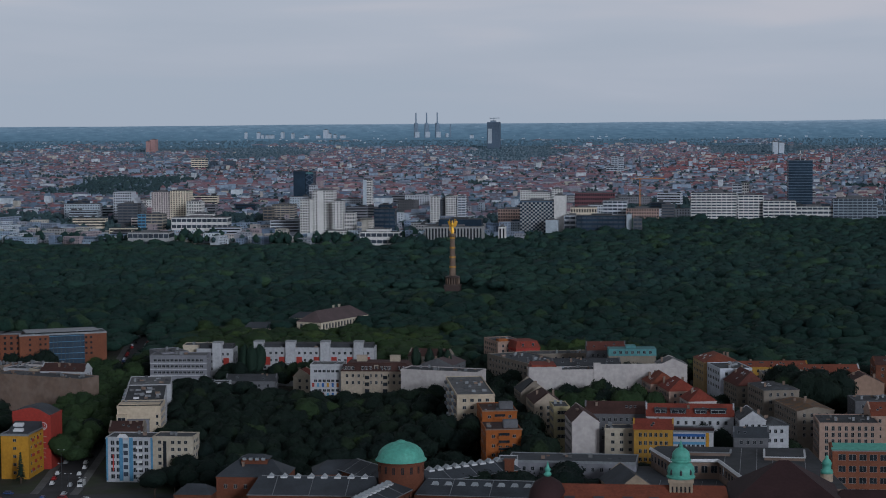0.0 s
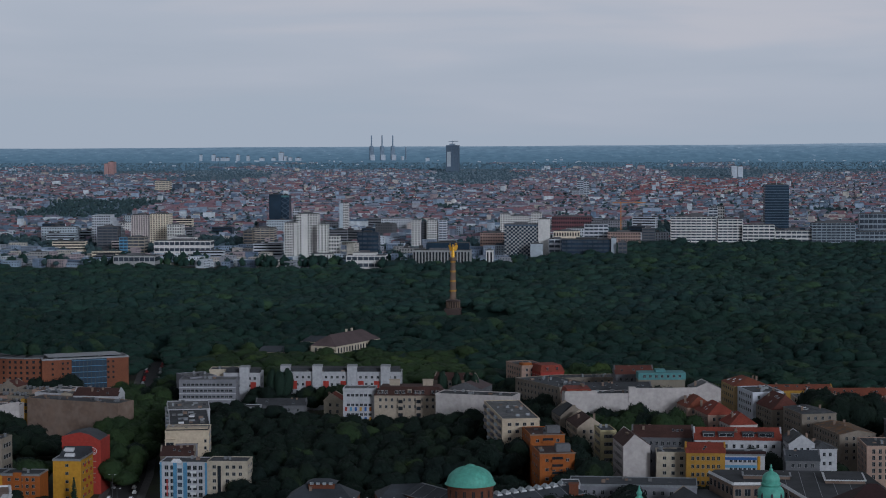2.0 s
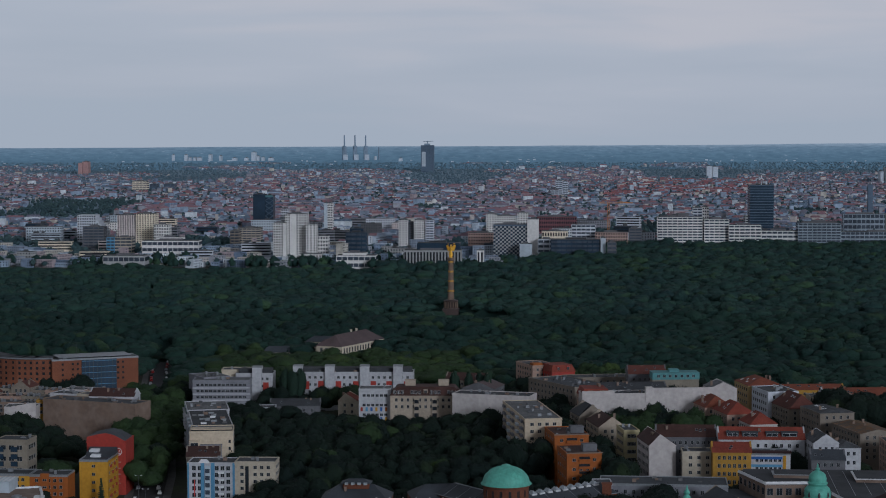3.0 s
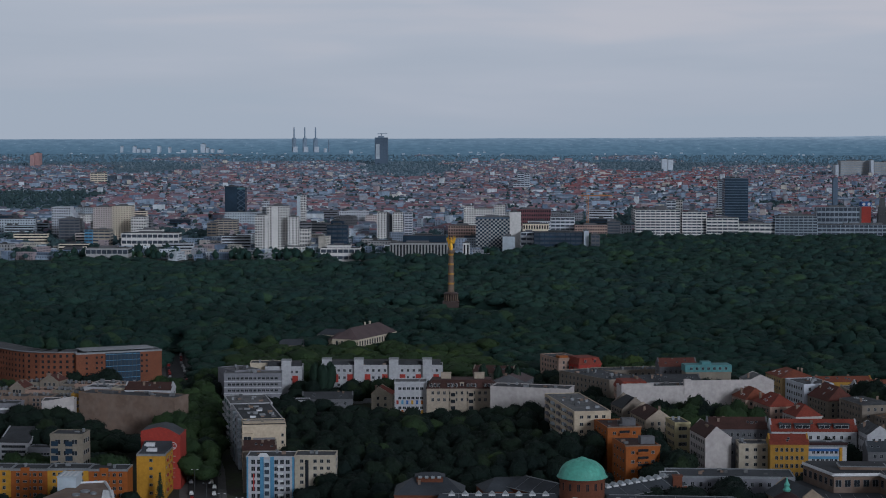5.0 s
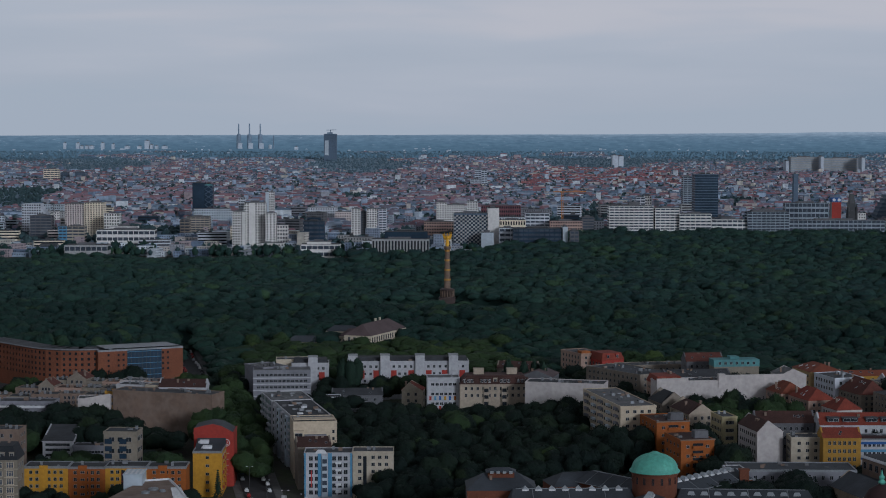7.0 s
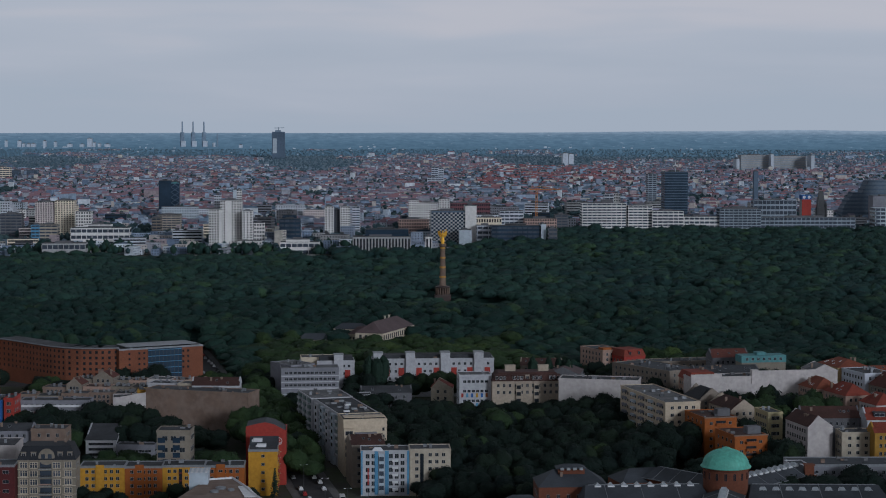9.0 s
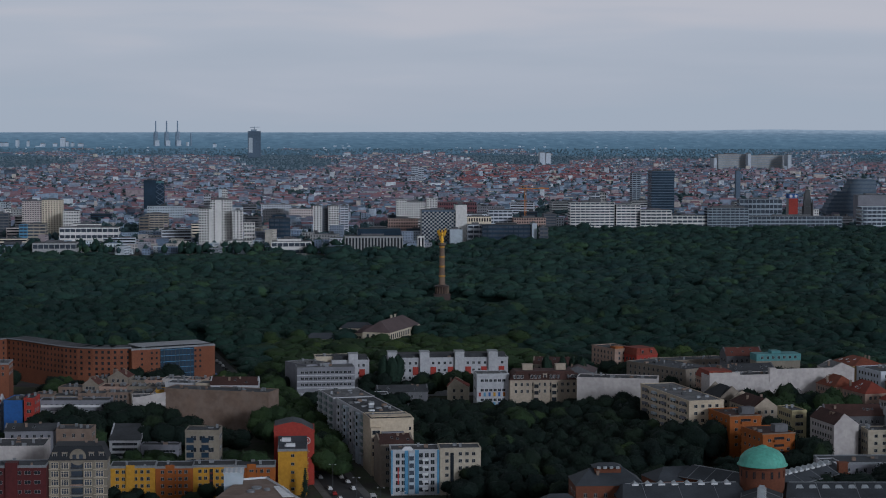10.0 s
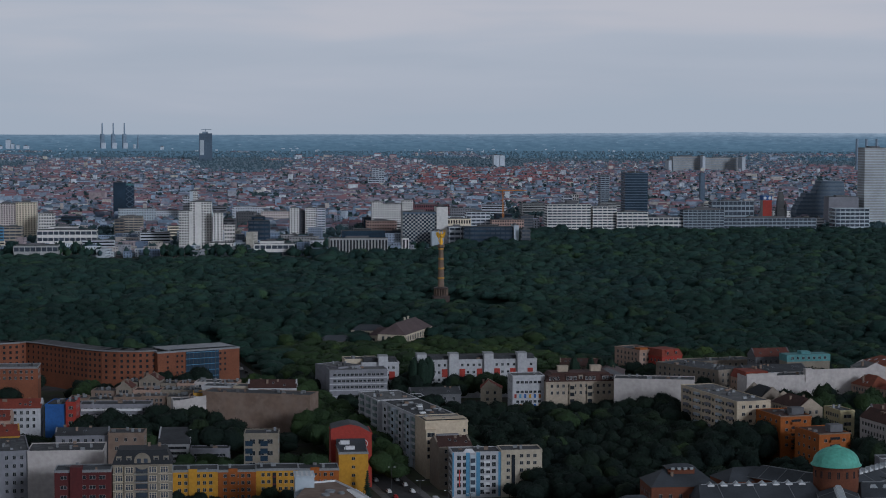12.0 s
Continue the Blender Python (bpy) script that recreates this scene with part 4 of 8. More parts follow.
def prison():
    ob = thing("prison", 67, 705, 0, "red brick prison with slate roofs and a green copper dome", "prison")
    g = gz(67, 705)

    def z(v):
        return v - g

    rim, top = z(25.2), z(31.6)
    drum = Shape().turned([(8.4, 0), (8.4, rim - 1.2), (8.9, rim - 1.0), (8.9, rim - 0.3)], 40)
    part("drum", drum, WALL["oldbrick"], ob, "round red brick drum under the dome")
    profile = [(9.5, rim - 0.35), (9.45, rim - 0.05), (8.9, rim + 0.35)] + [(8.6 * math.cos(a), rim + 0.6 + (top - rim - 0.6) * math.sin(a)) for a in [k * 1.45 / 12 for k in range(1, 13)]]
    dome = part("dome", Shape().turned(profile, 40), ROOF["copper"], ob, "green copper dome with raised seams", smooth=True)
    seams = Shape()
    for k in range(20):
        a = 2 * math.pi * k / 20
        for (r0, z0), (r1, z1) in zip(profile[1:-1], profile[2:]):
            seams.bar((r0 * math.cos(a), r0 * math.sin(a), z0), (r1 * math.cos(a), r1 * math.sin(a), z1), 0.05)
    part("seams", seams, ROOF["copper"], dome)
    part("cap", Shape().turned([(2.0, top - 0.7), (2.1, top - 0.1), (1.5, top + 0.35), (0.5, top + 0.7)], 20), ROOF["copper"], dome)
    me = window_mesh(1.0, 2.6, WALL["oldbrick"], True)
    for k in range(16):
        a = 2 * math.pi * (k + 0.5) / 16
        wn = new("window", me)
        wn.parent = ob
        wn.matrix_local = pose(8.45 * math.cos(a), 8.45 * math.sin(a), rim - 3.2, 0, 0, math.degrees(a) + 90)

    def wing(name, ang, length, eave, ridge, wide, lights, start=6.0, light_off=0.0):
        """A wing that runs from the drum at ang degrees (0 is +x), built along its own x."""
        w = Shape().box(start, start + length, -wide / 2, wide / 2, -3, eave)
        b = part("wing_wall", w, WALL["oldbrick"], ob, "red brick wing of the prison")
        b.matrix_local = pose(0, 0, 0, 0, 0, ang)
        r = Shape().gable(start, start + length + 0.4, -wide / 2 - 0.6, wide / 2 + 0.6, eave - 0.1, ridge, "x", 0, 2.5)
        r = part("wing_roof", r, ROOF["slate"], ob)
        r.matrix_local = pose(0, 0, 0, 0, 0, ang)
        c = Shape().box(start + 3, start + length - 3, -0.25, 0.25, ridge - 0.25, ridge + 0.12)
        for e in (-1, 1):
            y = e * (wide / 2 + 0.55)
            q = part("gutter", Shape().box(start + 1, start + length + 0.4, y - 0.16, y + 0.16, eave - 0.15, eave + 0.12), TRIM["zinc"], ob, "pale metal gutter")
            q.matrix_local = pose(0, 0, 0, 0, 0, ang)
        for k in range(3):
            u = start + length * (0.25 + 0.28 * k)
            for e in (-1, 1):
                q = part("roof_seam", Shape().bar((u, e * (wide / 2 + 0.4), eave + 0.05), (u, 0, ridge + 0.05), 0.1), TRIM["zinc"], ob, "pale raised roof seam")
                q.matrix_local = pose(0, 0, 0, 0, 0, ang)
        c = part("ridge_cap", c, TRIM["zinc"], ob)
        c.matrix_local = pose(0, 0, 0, 0, 0, ang)
        t = math.radians(ang)
        n, s = math.cos(t), math.sin(t)
        if lights:
            a, e = start + 4, start + length - 4
            skylight_row(ob, a * n - light_off * s, a * s + light_off * n, e * n - light_off * s, e * s + light_off * n, (eave + ridge) / 2 + 0.45 if light_off else ridge - 0.1, lights, ang + 90 if not light_off else ang)
        mw = window_mesh(0.9, 1.3, WALL["oldbrick"], False)
        for j in range(1):
            for k in range(int(length / 4.2)):
                for e, q in ((1, 180), (-1, 0)):
                    wn = new("window", mw)
                    wn.parent = b
                    wn.matrix_local = pose(start + 3 + k * 4.2, e * wide / 2, eave - 2.2 - j * 3.0, 0, 0, q)

    wing("north_west", 181, 48, z(13.6), z(18.4), 25, 8, 7.0)
    wing("back", 128, 30, z(16.5), z(20.3), 14, 0)
    wing("north_east", 43, 44, z(16.4), z(19.8), 14, 9, 7.0)
    wing("right", -4, 52, z(14.2), z(18.2), 21, 9, 7.0, -3.0)
    wing("front", -104, 40, z(15.6), z(18.4), 14, 8, 7.0)
    # chimney stacks on the yard buildings
    for x, y, w in ((38, 26, 3.5),):
        part("chimney", Shape().box(x - w / 2, x + w / 2, y - 1.5, y + 1.5, 0, z(20.5)).box(x - w / 2 - 0.3, x + w / 2 + 0.3, y - 1.8, y + 1.8, z(20.5), z(20.9)), WALL["oldbrick"], ob)
    return ob


prison()
w1 = house(10, 717, 26, 20, 17.2, 0, "oldbrick", "slate", "hip", 3, 6, 4, 4, "red brick prison block with a grey hipped roof", rise=5.0, hip=7, name="prison_block", category="building", chimneys=1)
lantern = Shape().box(-5, 5, -3, 3, 17.2 - gz(10, 717) + 2, 17.2 - gz(10, 717) + 5.6).gable(-5.8, 5.8, -3.8, 3.8, 17.2 - gz(10, 717) + 5.6, 17.2 - gz(10, 717) + 7.0, "x", 1, 3)
part("lantern", lantern, [WALL["oldbrick"], ROOF["slate"]], w1, "raised brick lantern with skylights on the roof")
for k in range(4):
    part("skylight", Shape().box(-4.2 + k * 2.4, -2.9 + k * 2.4, -4.2, -3.1, 17.2 - gz(10, 717) + 5.2, 17.2 - gz(10, 717) + 6.0), TRIM["skylight"], w1)
house(-10, 704, 14, 12, 12.0, 0, "oldbrick", "slate", "hip", 2, 4, 3, 3, "low red brick annex with a slate roof", rise=3.0, hip=4, name="prison_block", category="building", chimneys=0)
house(40, 734, 22, 16, 15.2, 12, "oldbrick", "slate", "hip", 2, 5, 3, 3, "red brick prison wing end with a slate roof", rise=4.2, hip=6, name="prison_block", category="building", chimneys=0)


# ---- the courthouse ----
def courthouse():
    ob = thing("courthouse", 180, 606, 0, "baroque courthouse with dark tiled roofs and a green copper tower", "courthouse")
    g = gz(180, 606)

    def z(v):
        return v - g

    part("main_wall", Shape().box(4, 36, -16, 16, -2, z(34)).box(36, 62, -11, 11, -2, z(29)), WALL["stone"], ob)
    part("main_roof", Shape().gable(3, 37, -17, 17, z(33.8), z(44.3), "x", 0, 15.5), ROOF["plum"], ob, "large dark plum hipped roof")
    part("side_roof", Shape().gable(30, 64, -12, 12, z(28.8), z(35.5), "x", 0, 8), ROOF["plum"], ob, "dark plum side roof")
    part("front_wing", Shape().box(-50, 3.5, -12, 8, -2, z(29.5)), WALL["stone"], ob)
    part("front_roof", Shape().gable(-51, 4, -14, 10, z(29.3), z(36.4), "x", 0, 2), ROOF["orange"], ob, "orange clay tile roof")
    # square tower with a bell-shaped copper helm
    t = Shape().box(-15.3, -8.1, -4.9, 2.3, -2, z(38)).box(-15.7, -7.7, -5.3, 2.7, z(37.6), z(38.6))
    part("tower", t, WALL["stone"], ob, "sandstone tower with slender piers")
    for k in range(6):
        part("pier", Shape().box(-15.2 + k * 1.3, -14.7 + k * 1.3, -5.2, -4.9, z(31), z(37.6)), WALL["stone"], ob)
    for k in range(5):
        wn = new("window", window_mesh(0.5, 4.5, WALL["stone"], False))
        wn.parent, wn.matrix_local = ob, pose(-14.3 + k * 1.3, -4.92, z(34.2))
    bell = ((4.3, 0), (4.5, 0.5), (4.1, 0.9), (4.25, 2.2), (4.0, 3.6), (3.2, 4.6), (2.5, 5.0), (2.6, 5.2), (3.15, 5.3), (3.15, 5.8), (2.75, 6.0), (2.85, 7.0), (2.5, 8.2), (1.7, 9.0), (0.9, 9.4), (0.55, 9.6), (0.7, 10.1), (0.25, 10.5), (0.35, 10.9), (0.1, 11.8))
    helm = Shape().turned([(r, z(38.6) + q) for r, q in bell], 28, 0, -11.7, -1.3)
    helm = part("helm", helm, ROOF["copper"], ob, "two-tiered green copper helm")
    for k in range(8):
        a = 2 * math.pi * k / 8
        part("louvre", Shape().turned([(0.45, z(40.0)), (0.5, z(41.0)), (0.1, z(41.7))], 8, 0, -11.7 + 4.0 * math.cos(a), -1.3 + 4.0 * math.sin(a)), TRIM["dark"], helm)
    for u in (-46, -37, -28, -20, -2):
        dm = part("dormer", Shape().box(u - 1.3, u + 1.3, -11.5, -6, z(30.5), z(33.2)).box(u - 1.6, u + 1.6, -11.8, -6, z(33.2), z(33.5)), ROOF["slate"], ob, "small dormer with a white window")
        wn = new("window", window_mesh(1.5, 1.7, TRIM["white"], True))
        wn.parent, wn.matrix_local = dm, pose(u, -11.5, z(31.9))
    # corner turret with a dark dome
    part("turret", Shape().turned([(6.0, -2), (6.0, z(28))], 20, 0, -53, -4), WALL["stone"], ob)
    part("turret_dome", Shape().turned([(6.4, z(28)), (6.3, z(31)), (5.6, z(34.5)), (4.0, z(37.2)), (1.6, z(38.6)), (0.8, z(39))], 24, 0, -53, -4), ROOF["plum"], ob, "dark bell-shaped turret roof", smooth=True)
    part("finial", Shape().turned([(0.9, z(39)), (1.3, z(39.6)), (0.7, z(40.4)), (1.0, z(41.2)), (0.5, z(42.0)), (0.1, z(43.6))], 12, 0, -53, -4), ROOF["copper"], ob)
    return ob


courthouse()


def cupola(x, y, top):
    ob = thing("cupola_turret", x, y, 0, "small green copper lantern turret on a dark roof", "turret")
    h = top - gz(x, y)
    part("shaft", Shape().turned([(2.4, -1), (2.2, h - 6.5)], 12), WALL["stone"], ob)
    part("helm", Shape().turned([(2.3, h - 6.5), (2.1, h - 5.2), (1.5, h - 4.9), (1.6, h - 3.2), (1.9, h - 3.0), (1.3, h - 1.8), (0.6, h - 1.0), (0.7, h - 0.5), (0.1, h)], 16), ROOF["copper"], ob, smooth=True)


cupola(221, 700, 29.5)

# large flat-roofed law school beside the prison
def law_school():
    """A wide dark flat roof round a sunken court, with broad white edges."""
    ob = thing("office_building", 190, 738, -3, "wide building with a dark flat roof and broad white edges", "building")
    h = 20.0 - gz(190, 738)
    ring = [(-33, 22), (-24, -4), (-6, -1.6), (7, -50), (40, -50), (28, 32), (-31, 30)]
    part("wall", Shape().prism(ring, -2, h), WALL["brown"], ob, "dull reddish court wall")
    part("roof", Shape().prism([(x * 0.992, y * 0.992 + 0.1) for x, y in ring], h, h + 0.12), ROOF["dark"], ob)
    for (x0, y0), (x1, y1) in zip(ring[:4], ring[1:4]):
        part("white_edge", Shape().bar((x0, y0, h + 0.35), (x1, y1, h + 0.35), 0.55), TRIM["white"], ob, "broad white roof edge")
    for x0, x1, y0, y1 in ((11, 26, 3, 20), (-20, -2, 10, 18)):
        part("skylight_wall", Shape().box(x0, x1, y0, y1, h, h + 1.3), WALL["brown"], ob)
        part("skylight_rim", Shape().box(x0 - 0.5, x1 + 0.5, y0 - 0.5, y1 + 0.5, h + 1.3, h + 1.6), TRIM["white"] if x0 > 0 else TRIM["zinc"], ob)
        part("skylight_cover", Shape().box(x0 + 0.3, x1 - 0.3, y0 + 0.3, y1 - 0.3, h + 1.6, h + 1.75), ROOF["dark"], ob)
    court = [(-33.5, 21), (-24.5, -5), (-6.5, -3), (6, -50), (-42, -50), (-42, 20)]
    part("court_roof", Shape().prism(court, -2, h - 6.4), ROOF["slate"], ob, "lower grey roof in the court")
    for k in range(6):
        part("roof_seam", Shape().box(-4 + k * 6, -3.8 + k * 6, -30 + k * 2, 28, h + 0.12, h + 0.2), TRIM["zinc"], ob)
    for (x0, y0), (x1, y1), n in ((ring[1], ring[2], 5), (ring[2], ring[3], 11), (ring[0], ring[1], 6)):
        ang = math.degrees(math.atan2(y1 - y0, x1 - x0))
        for k in range(n):
            q = (k + 0.5) / n
            wn = new("window", window_mesh(2.2, 2.6, TRIM["zinc"], True))
            wn.parent, wn.matrix_local = ob, pose(x0 + (x1 - x0) * q, y0 + (y1 - y0) * q, h - 2.9, 0, 0, ang)
    for k in range(7):
        part("court_seam", Shape().box(-38 + k * 5.2, -37.8 + k * 5.2, -48, -8, h - 6.4, h - 6.25), TRIM["zinc"], ob)
    FOOTPRINTS.append((190, 738, 36, 36, 0.0))


law_school()
house(150, 722, 16, 26, 14.0, 14, "stone", "slate", "gable", 2, 3, 6, 6, "stone hall with a dark slate saddle roof", rise=5.5, along="y", name="court_wing", category="building", chimneys=0, extras=False)
house(128, 757, 50, 18, 17.0, -2, "lilac", "slate", "flat", 4, 14, 2, 2, "low pale blue-grey school building with ribbon windows", name="low_building", category="building", chimneys=0, trim="zinc")
house(103.5, 746, 7, 9, 18.6, 4, "white", "slate", "flat", 4, 2, 2, 1, "small white gatehouse with a grey roof", name="gatehouse", chimneys=0, extras=False)
house(241, 742, 30, 16, 25.6, 0, "brick", "copper", "gable", 6, 7, 2, 4, "orange brick building with a low green copper roof", rise=1.4, name="office_building", category="building", chimneys=0, trim="zinc", size=(2.6, 2.2), extras=False)
house(250, 700, 26, 14, 15.5, 0, "lilac", "light", "flat", 3, 6, 3, 3, "white cube annex with a flat roof", name="annex", category="building", chimneys=0)

# ---- houses round the park wood ----
BLUE = dict(size=(1.5, 1.7))
bt = house(-58.3, 793, 20, 13, 17.6, 0, "white", "grey", "flat", 6, 7, 4, 3, "white tower house with sky-blue stripes", name="apartment_house", skip=((2, -1), (3, -1)), chimneys=1, **BLUE)
hb = 17.6 - gz(0, 793)
for u, wv in ((-3.6, 1.5), (0.7, 1.6), (9.5, 0.9), (-9.6, 0.7)):
    part("blue_stripe", Shape().box(u - wv / 2, u + wv / 2, -6.75, -6.45, 0.5, hb + 0.2), WALL["lightblue"], bt, "sky-blue painted stripe")
part("stair_glazing", Shape().box(-2.6, -0.4, -6.95, -6.4, 0.5, hb - 1.0), WALL["steel"], bt, "pale glazed stairwell")
part("sign", Shape().box(-7.2, -6.8, -6.75, -6.5, 4.5, 11.5), TRIM["red"], bt, "narrow red banner on the wall")
part("gable_crown", Shape().gable(-5.5, -0.6, -6.8, -5.0, hb + 0.1, hb + 1.6, "x", 0, 1.2), TRIM["white"], bt)
house(-39.7, 792, 17.0, 12, 18.2, 0, "cream", "grey", "flat", 6, 5, 0, 3, "cream apartment house with narrow windows", name="apartment_house", skip=((1, -1),), chimneys=1, size=(1.3, 1.3))
s2 = part("stair_glazing", Shape().box(-0.7, 0.7, -0.3, 0.1, 1, 17.5), TRIM["glass"], bpy.data.objects["apartment_house.001"])
s2.matrix_local = pose(-3.4, -6.0, 0)
house(-66, 812, 14, 16, 17.6, 8, "beige", "brown", "gable", 5, 4, 5, 3, "old apartment house with a brown saddle roof", rise=3.2, along="x", name="apartment_house")
bg = house(-67, 838, 19, 18, 24.2, 8, "ivory", "light", "flat", 7, 0, 6, 7, "cream block of flats with a blank end wall", name="apartment_block", chimneys=1)
fl = house(-74, 872, 18, 50, 24.0, 13, "white", "dark", "flat", 7, 4, 14, 12, "long white block of flats with a dark flat roof", name="apartment_block", chimneys=0)
for k in range(6):
    part("roof_box", Shape().box(-5 + (k % 2) * 5, -2.5 + (k % 2) * 5, -19 + k * 6.4, -17 + k * 6.4, 22.5, 23.9), TRIM["zinc"] if k % 3 else TRIM["white"], fl)
for k in range(4):
    part("bay", Shape().box(-10.4, -8.9, -20 + k * 11, -14.5 + k * 11, 0, 22.6), WALL["white"] if k % 2 else WALL["steel"], fl, "projecting pale bay with windows")
    glazing = Shape()
    for j in range(6):
        part("balcony_parapet", Shape().box(-10.1, -8.9, -25 + k * 11, -20.1 + k * 11, 4.4 + j * 3.0, 5.4 + j * 3.0), WALL["white"], fl)
        glazing.box(-9.5, -8.9, -24.8 + k * 11, -20.3 + k * 11, 5.4 + j * 3.0, 7.2 + j * 3.0)
    part("balcony_glazing", glazing, WALL["seaglass"], fl, "greenish balcony glazing")
    for j in range(5):
        wn = new("window", window_mesh(2.6, 1.5, TRIM["frame"], True))
        wn.parent, wn.matrix_local = fl, pose(-10.4, -17.2 + k * 11, 8.6 + j * 3.0, 0, 0, -90)
part("annex", Shape().box(-4.6, 4.6, -11.6, -9.0, -1, 18.5).box(-4.8, 4.8, -11.8, -9.0, 18.5, 18.8), WALL["lilac"], bg, "lower grey stair block")
part("glazed_bay", Shape().box(-9.5, -5.2, -11.0, -9.0, -1, 20.5).box(-9.7, -5.0, -11.2, -9.0, 20.5, 20.8), WALL["ivory"], bg, "cream bay with wide windows")
for j in range(4):
    wn = new("window", window_mesh(3.2, 1.7, TRIM["frame"], True))
    wn.parent, wn.matrix_local = bg, pose(-7.35, -11.0, 9.4 + j * 3.1)
for j in range(4):
    wn = new("window", window_mesh(0.9, 1.3, TRIM["frame"], False))
    wn.parent, wn.matrix_local = bg, pose(8.0, -9.0, 10.5 + j * 3.1)
part("roof_terrace", Shape().box(-9.0, 9.0, -8.6, -2.0, 25.0, 25.3), WALL["ivory"], bg, "raised pale roof slab")
for j in range(5):
    part("balcony", Shape().box(3.0, 5.4, -7.4, -6.5, 2.2 + j * 3.0, 3.1 + j * 3.0), TRIM["white"], bt, "small white balcony")
    part("blue_glazing", Shape().box(-2.45, -0.55, -7.02, -6.9, 2.4 + j * 3.0, 4.2 + j * 3.0), TRIM["pane"], bt)
wb = house(-83.5, 916, 20, 30, 23.4, 13, "white", "light", "flat", 7, 5, 8, 7, "white block of flats with a pale flat roof", name="apartment_block", chimneys=1)
for k in range(3):
    glazing = Shape()
    for j in range(6):
        part("balcony_parapet", Shape().box(-11.2, -9.9, -14 + k * 10, -8 + k * 10, 3.6 + j * 3.0, 4.6 + j * 3.0), WALL["white"], wb)
        glazing.box(-10.4, -9.9, -13.8 + k * 10, -8.2 + k * 10, 4.6 + j * 3.0, 6.4 + j * 3.0)
    part("balcony_glazing", glazing, WALL["seaglass"], wb, "greenish balcony glazing")

# grey slab and the white row with stair towers
gr = house(-92, 1009.5, 30, 14, 24.6, 4, "lilac", "light", "flat", 6, 12, 4, 3, "pale grey concrete slab block with window bands", name="apartment_block", size=(1.6, 1.1), chimneys=1)
for j in range(5):
    part("band", Shape().box(-15.15, 15.15, -7.12, -6.9, 3.75 + j * 3.22, 4.35 + j * 3.22), WALL["white"], gr)
house(-101, 1020, 15, 20, 25.3, 34, "lilac", "light", "flat", 5, 4, 6, 2, "pale grey end wing of the slab block", name="apartment_block", size=(1.6, 1.1))
house(-88, 1040, 18, 12, 26.4, 4, "creamstone", "grey", "flat", 2, 5, 2, 2, "cream apartment block behind the slab", name="apartment_block", chimneys=1)


def white_row(x, y, w, towers, rot, bays):
    ob = house(x, y, w, 13, 25.0, rot, "white", "dark", "flat", 3, bays, 2, 2, "long white housing row with square stair towers and red panels", name="housing_row", size=(1.2, 1.3), chimneys=0, ground_floor=8)
    h = 25.0 - gz(x, y)
    part("roof_storey", Shape().box(-w / 2 + 1, w / 2 - 1, -3.5, 5.5, h, h + 2.2), ROOF["dark"], ob)
    for u in towers:
        part("stair_tower", Shape().box(u - 2.5, u + 2.5, -8.2, -1, -2, h + 3.7), WALL["white"], ob, "square white stair tower")
        part("stair_cap", Shape().box(u - 2.7, u + 2.7, -8.4, -0.8, h + 3.7, h + 3.95), TRIM["zinc"], ob)
        for e in (-1, 1):
            if (u, e) != (towers[0], -1):
                part("red_panel", Shape().box(u + e * 4.8 - 1.5, u + e * 4.8 + 1.5, -6.9, -6.4, h - 9.0, h - 4.6), WALL["red"], ob, "red painted balcony panel")
    return ob


white_row(-78.2, 1036, 20, (1.4,), 2, 6)
white_row(-25.5, 1044, 66, (-30.0, -12.6, 6.4, 24.6), 2, 20)
house(-22.5, 1000, 11, 10, 15.5, -8, "cream", "red", "gable", 3, 2, 2, 2, "small cream house with a red tiled roof", rise=3.6, along="y", ridge=0.35)
house(-52, 1003, 26, 12, 12.5, 4, "grey", "dark", "gable", 2, 5, 2, 2, "low grey house with a dark roof", rise=3.0)
house(-66, 985, 12, 10, 13.5, 4, "white", "dark", "flat", 3, 3, 2, 2, "small white house with a flat roof", chimneys=0)

# mansard house and the coloured white school
ms = house(18.8, 977, 36, 15, 22.0, 2, "sand", "brown", "mansard", 5, 11, 0, 4, "beige apartment house with a brown mansard roof and dormers", rise=4.2, name="apartment_house", chimneys=0)
for u in (-8, 9):
    part("chimney_stack", Shape().box(u - 2.6, u + 2.6, -1.5, 1.5, 21.0, 25.8).box(u - 2.8, u + 2.8, -1.7, 1.7, 25.8, 26.1), WALL["sand"], ms, "broad plastered chimney stack")
for u in (-13.8, -4.9, 4.9, 13.8):
    hs = 22.0 - gz(18.8, 977)
    wide = part("dormer", Shape().box(u - 2.9, u + 2.9, -7.75, -4.0, hs + 0.35, hs + 2.9).box(u - 3.1, u + 3.1, -7.95, -4.0, hs + 2.9, hs + 3.15), ROOF["brown"], ms, "wide brown dormer with three windows")
    for q in (-1.9, 0, 1.9):
        wn = new("window", window_mesh(1.25, 1.6, TRIM["white"], True))
        wn.parent, wn.matrix_local = wide, pose(u + q, -7.75, hs + 1.6)
for u in (-4.6, 4.6):
    part("bay", Shape().box(u - 1.4, u + 1.4, -8.4, -7.4, 0, 17.6), WALL["sand"], ms, "projecting balcony bay")
    for j in range(4):
        part("loggia_opening", Shape().box(u - 1.1, u + 1.1, -8.48, -8.2, 4.6 + j * 3.4, 6.4 + j * 3.4), TRIM["glass"], ms)
sc = house(-7.4, 980, 16.5, 14, 24.4, 2, "white", "light", "flat", 4, 6, 2, 0, "white building with blue, red and yellow window panels", name="school", category="building", chimneys=0, size=(1.5, 1.2))
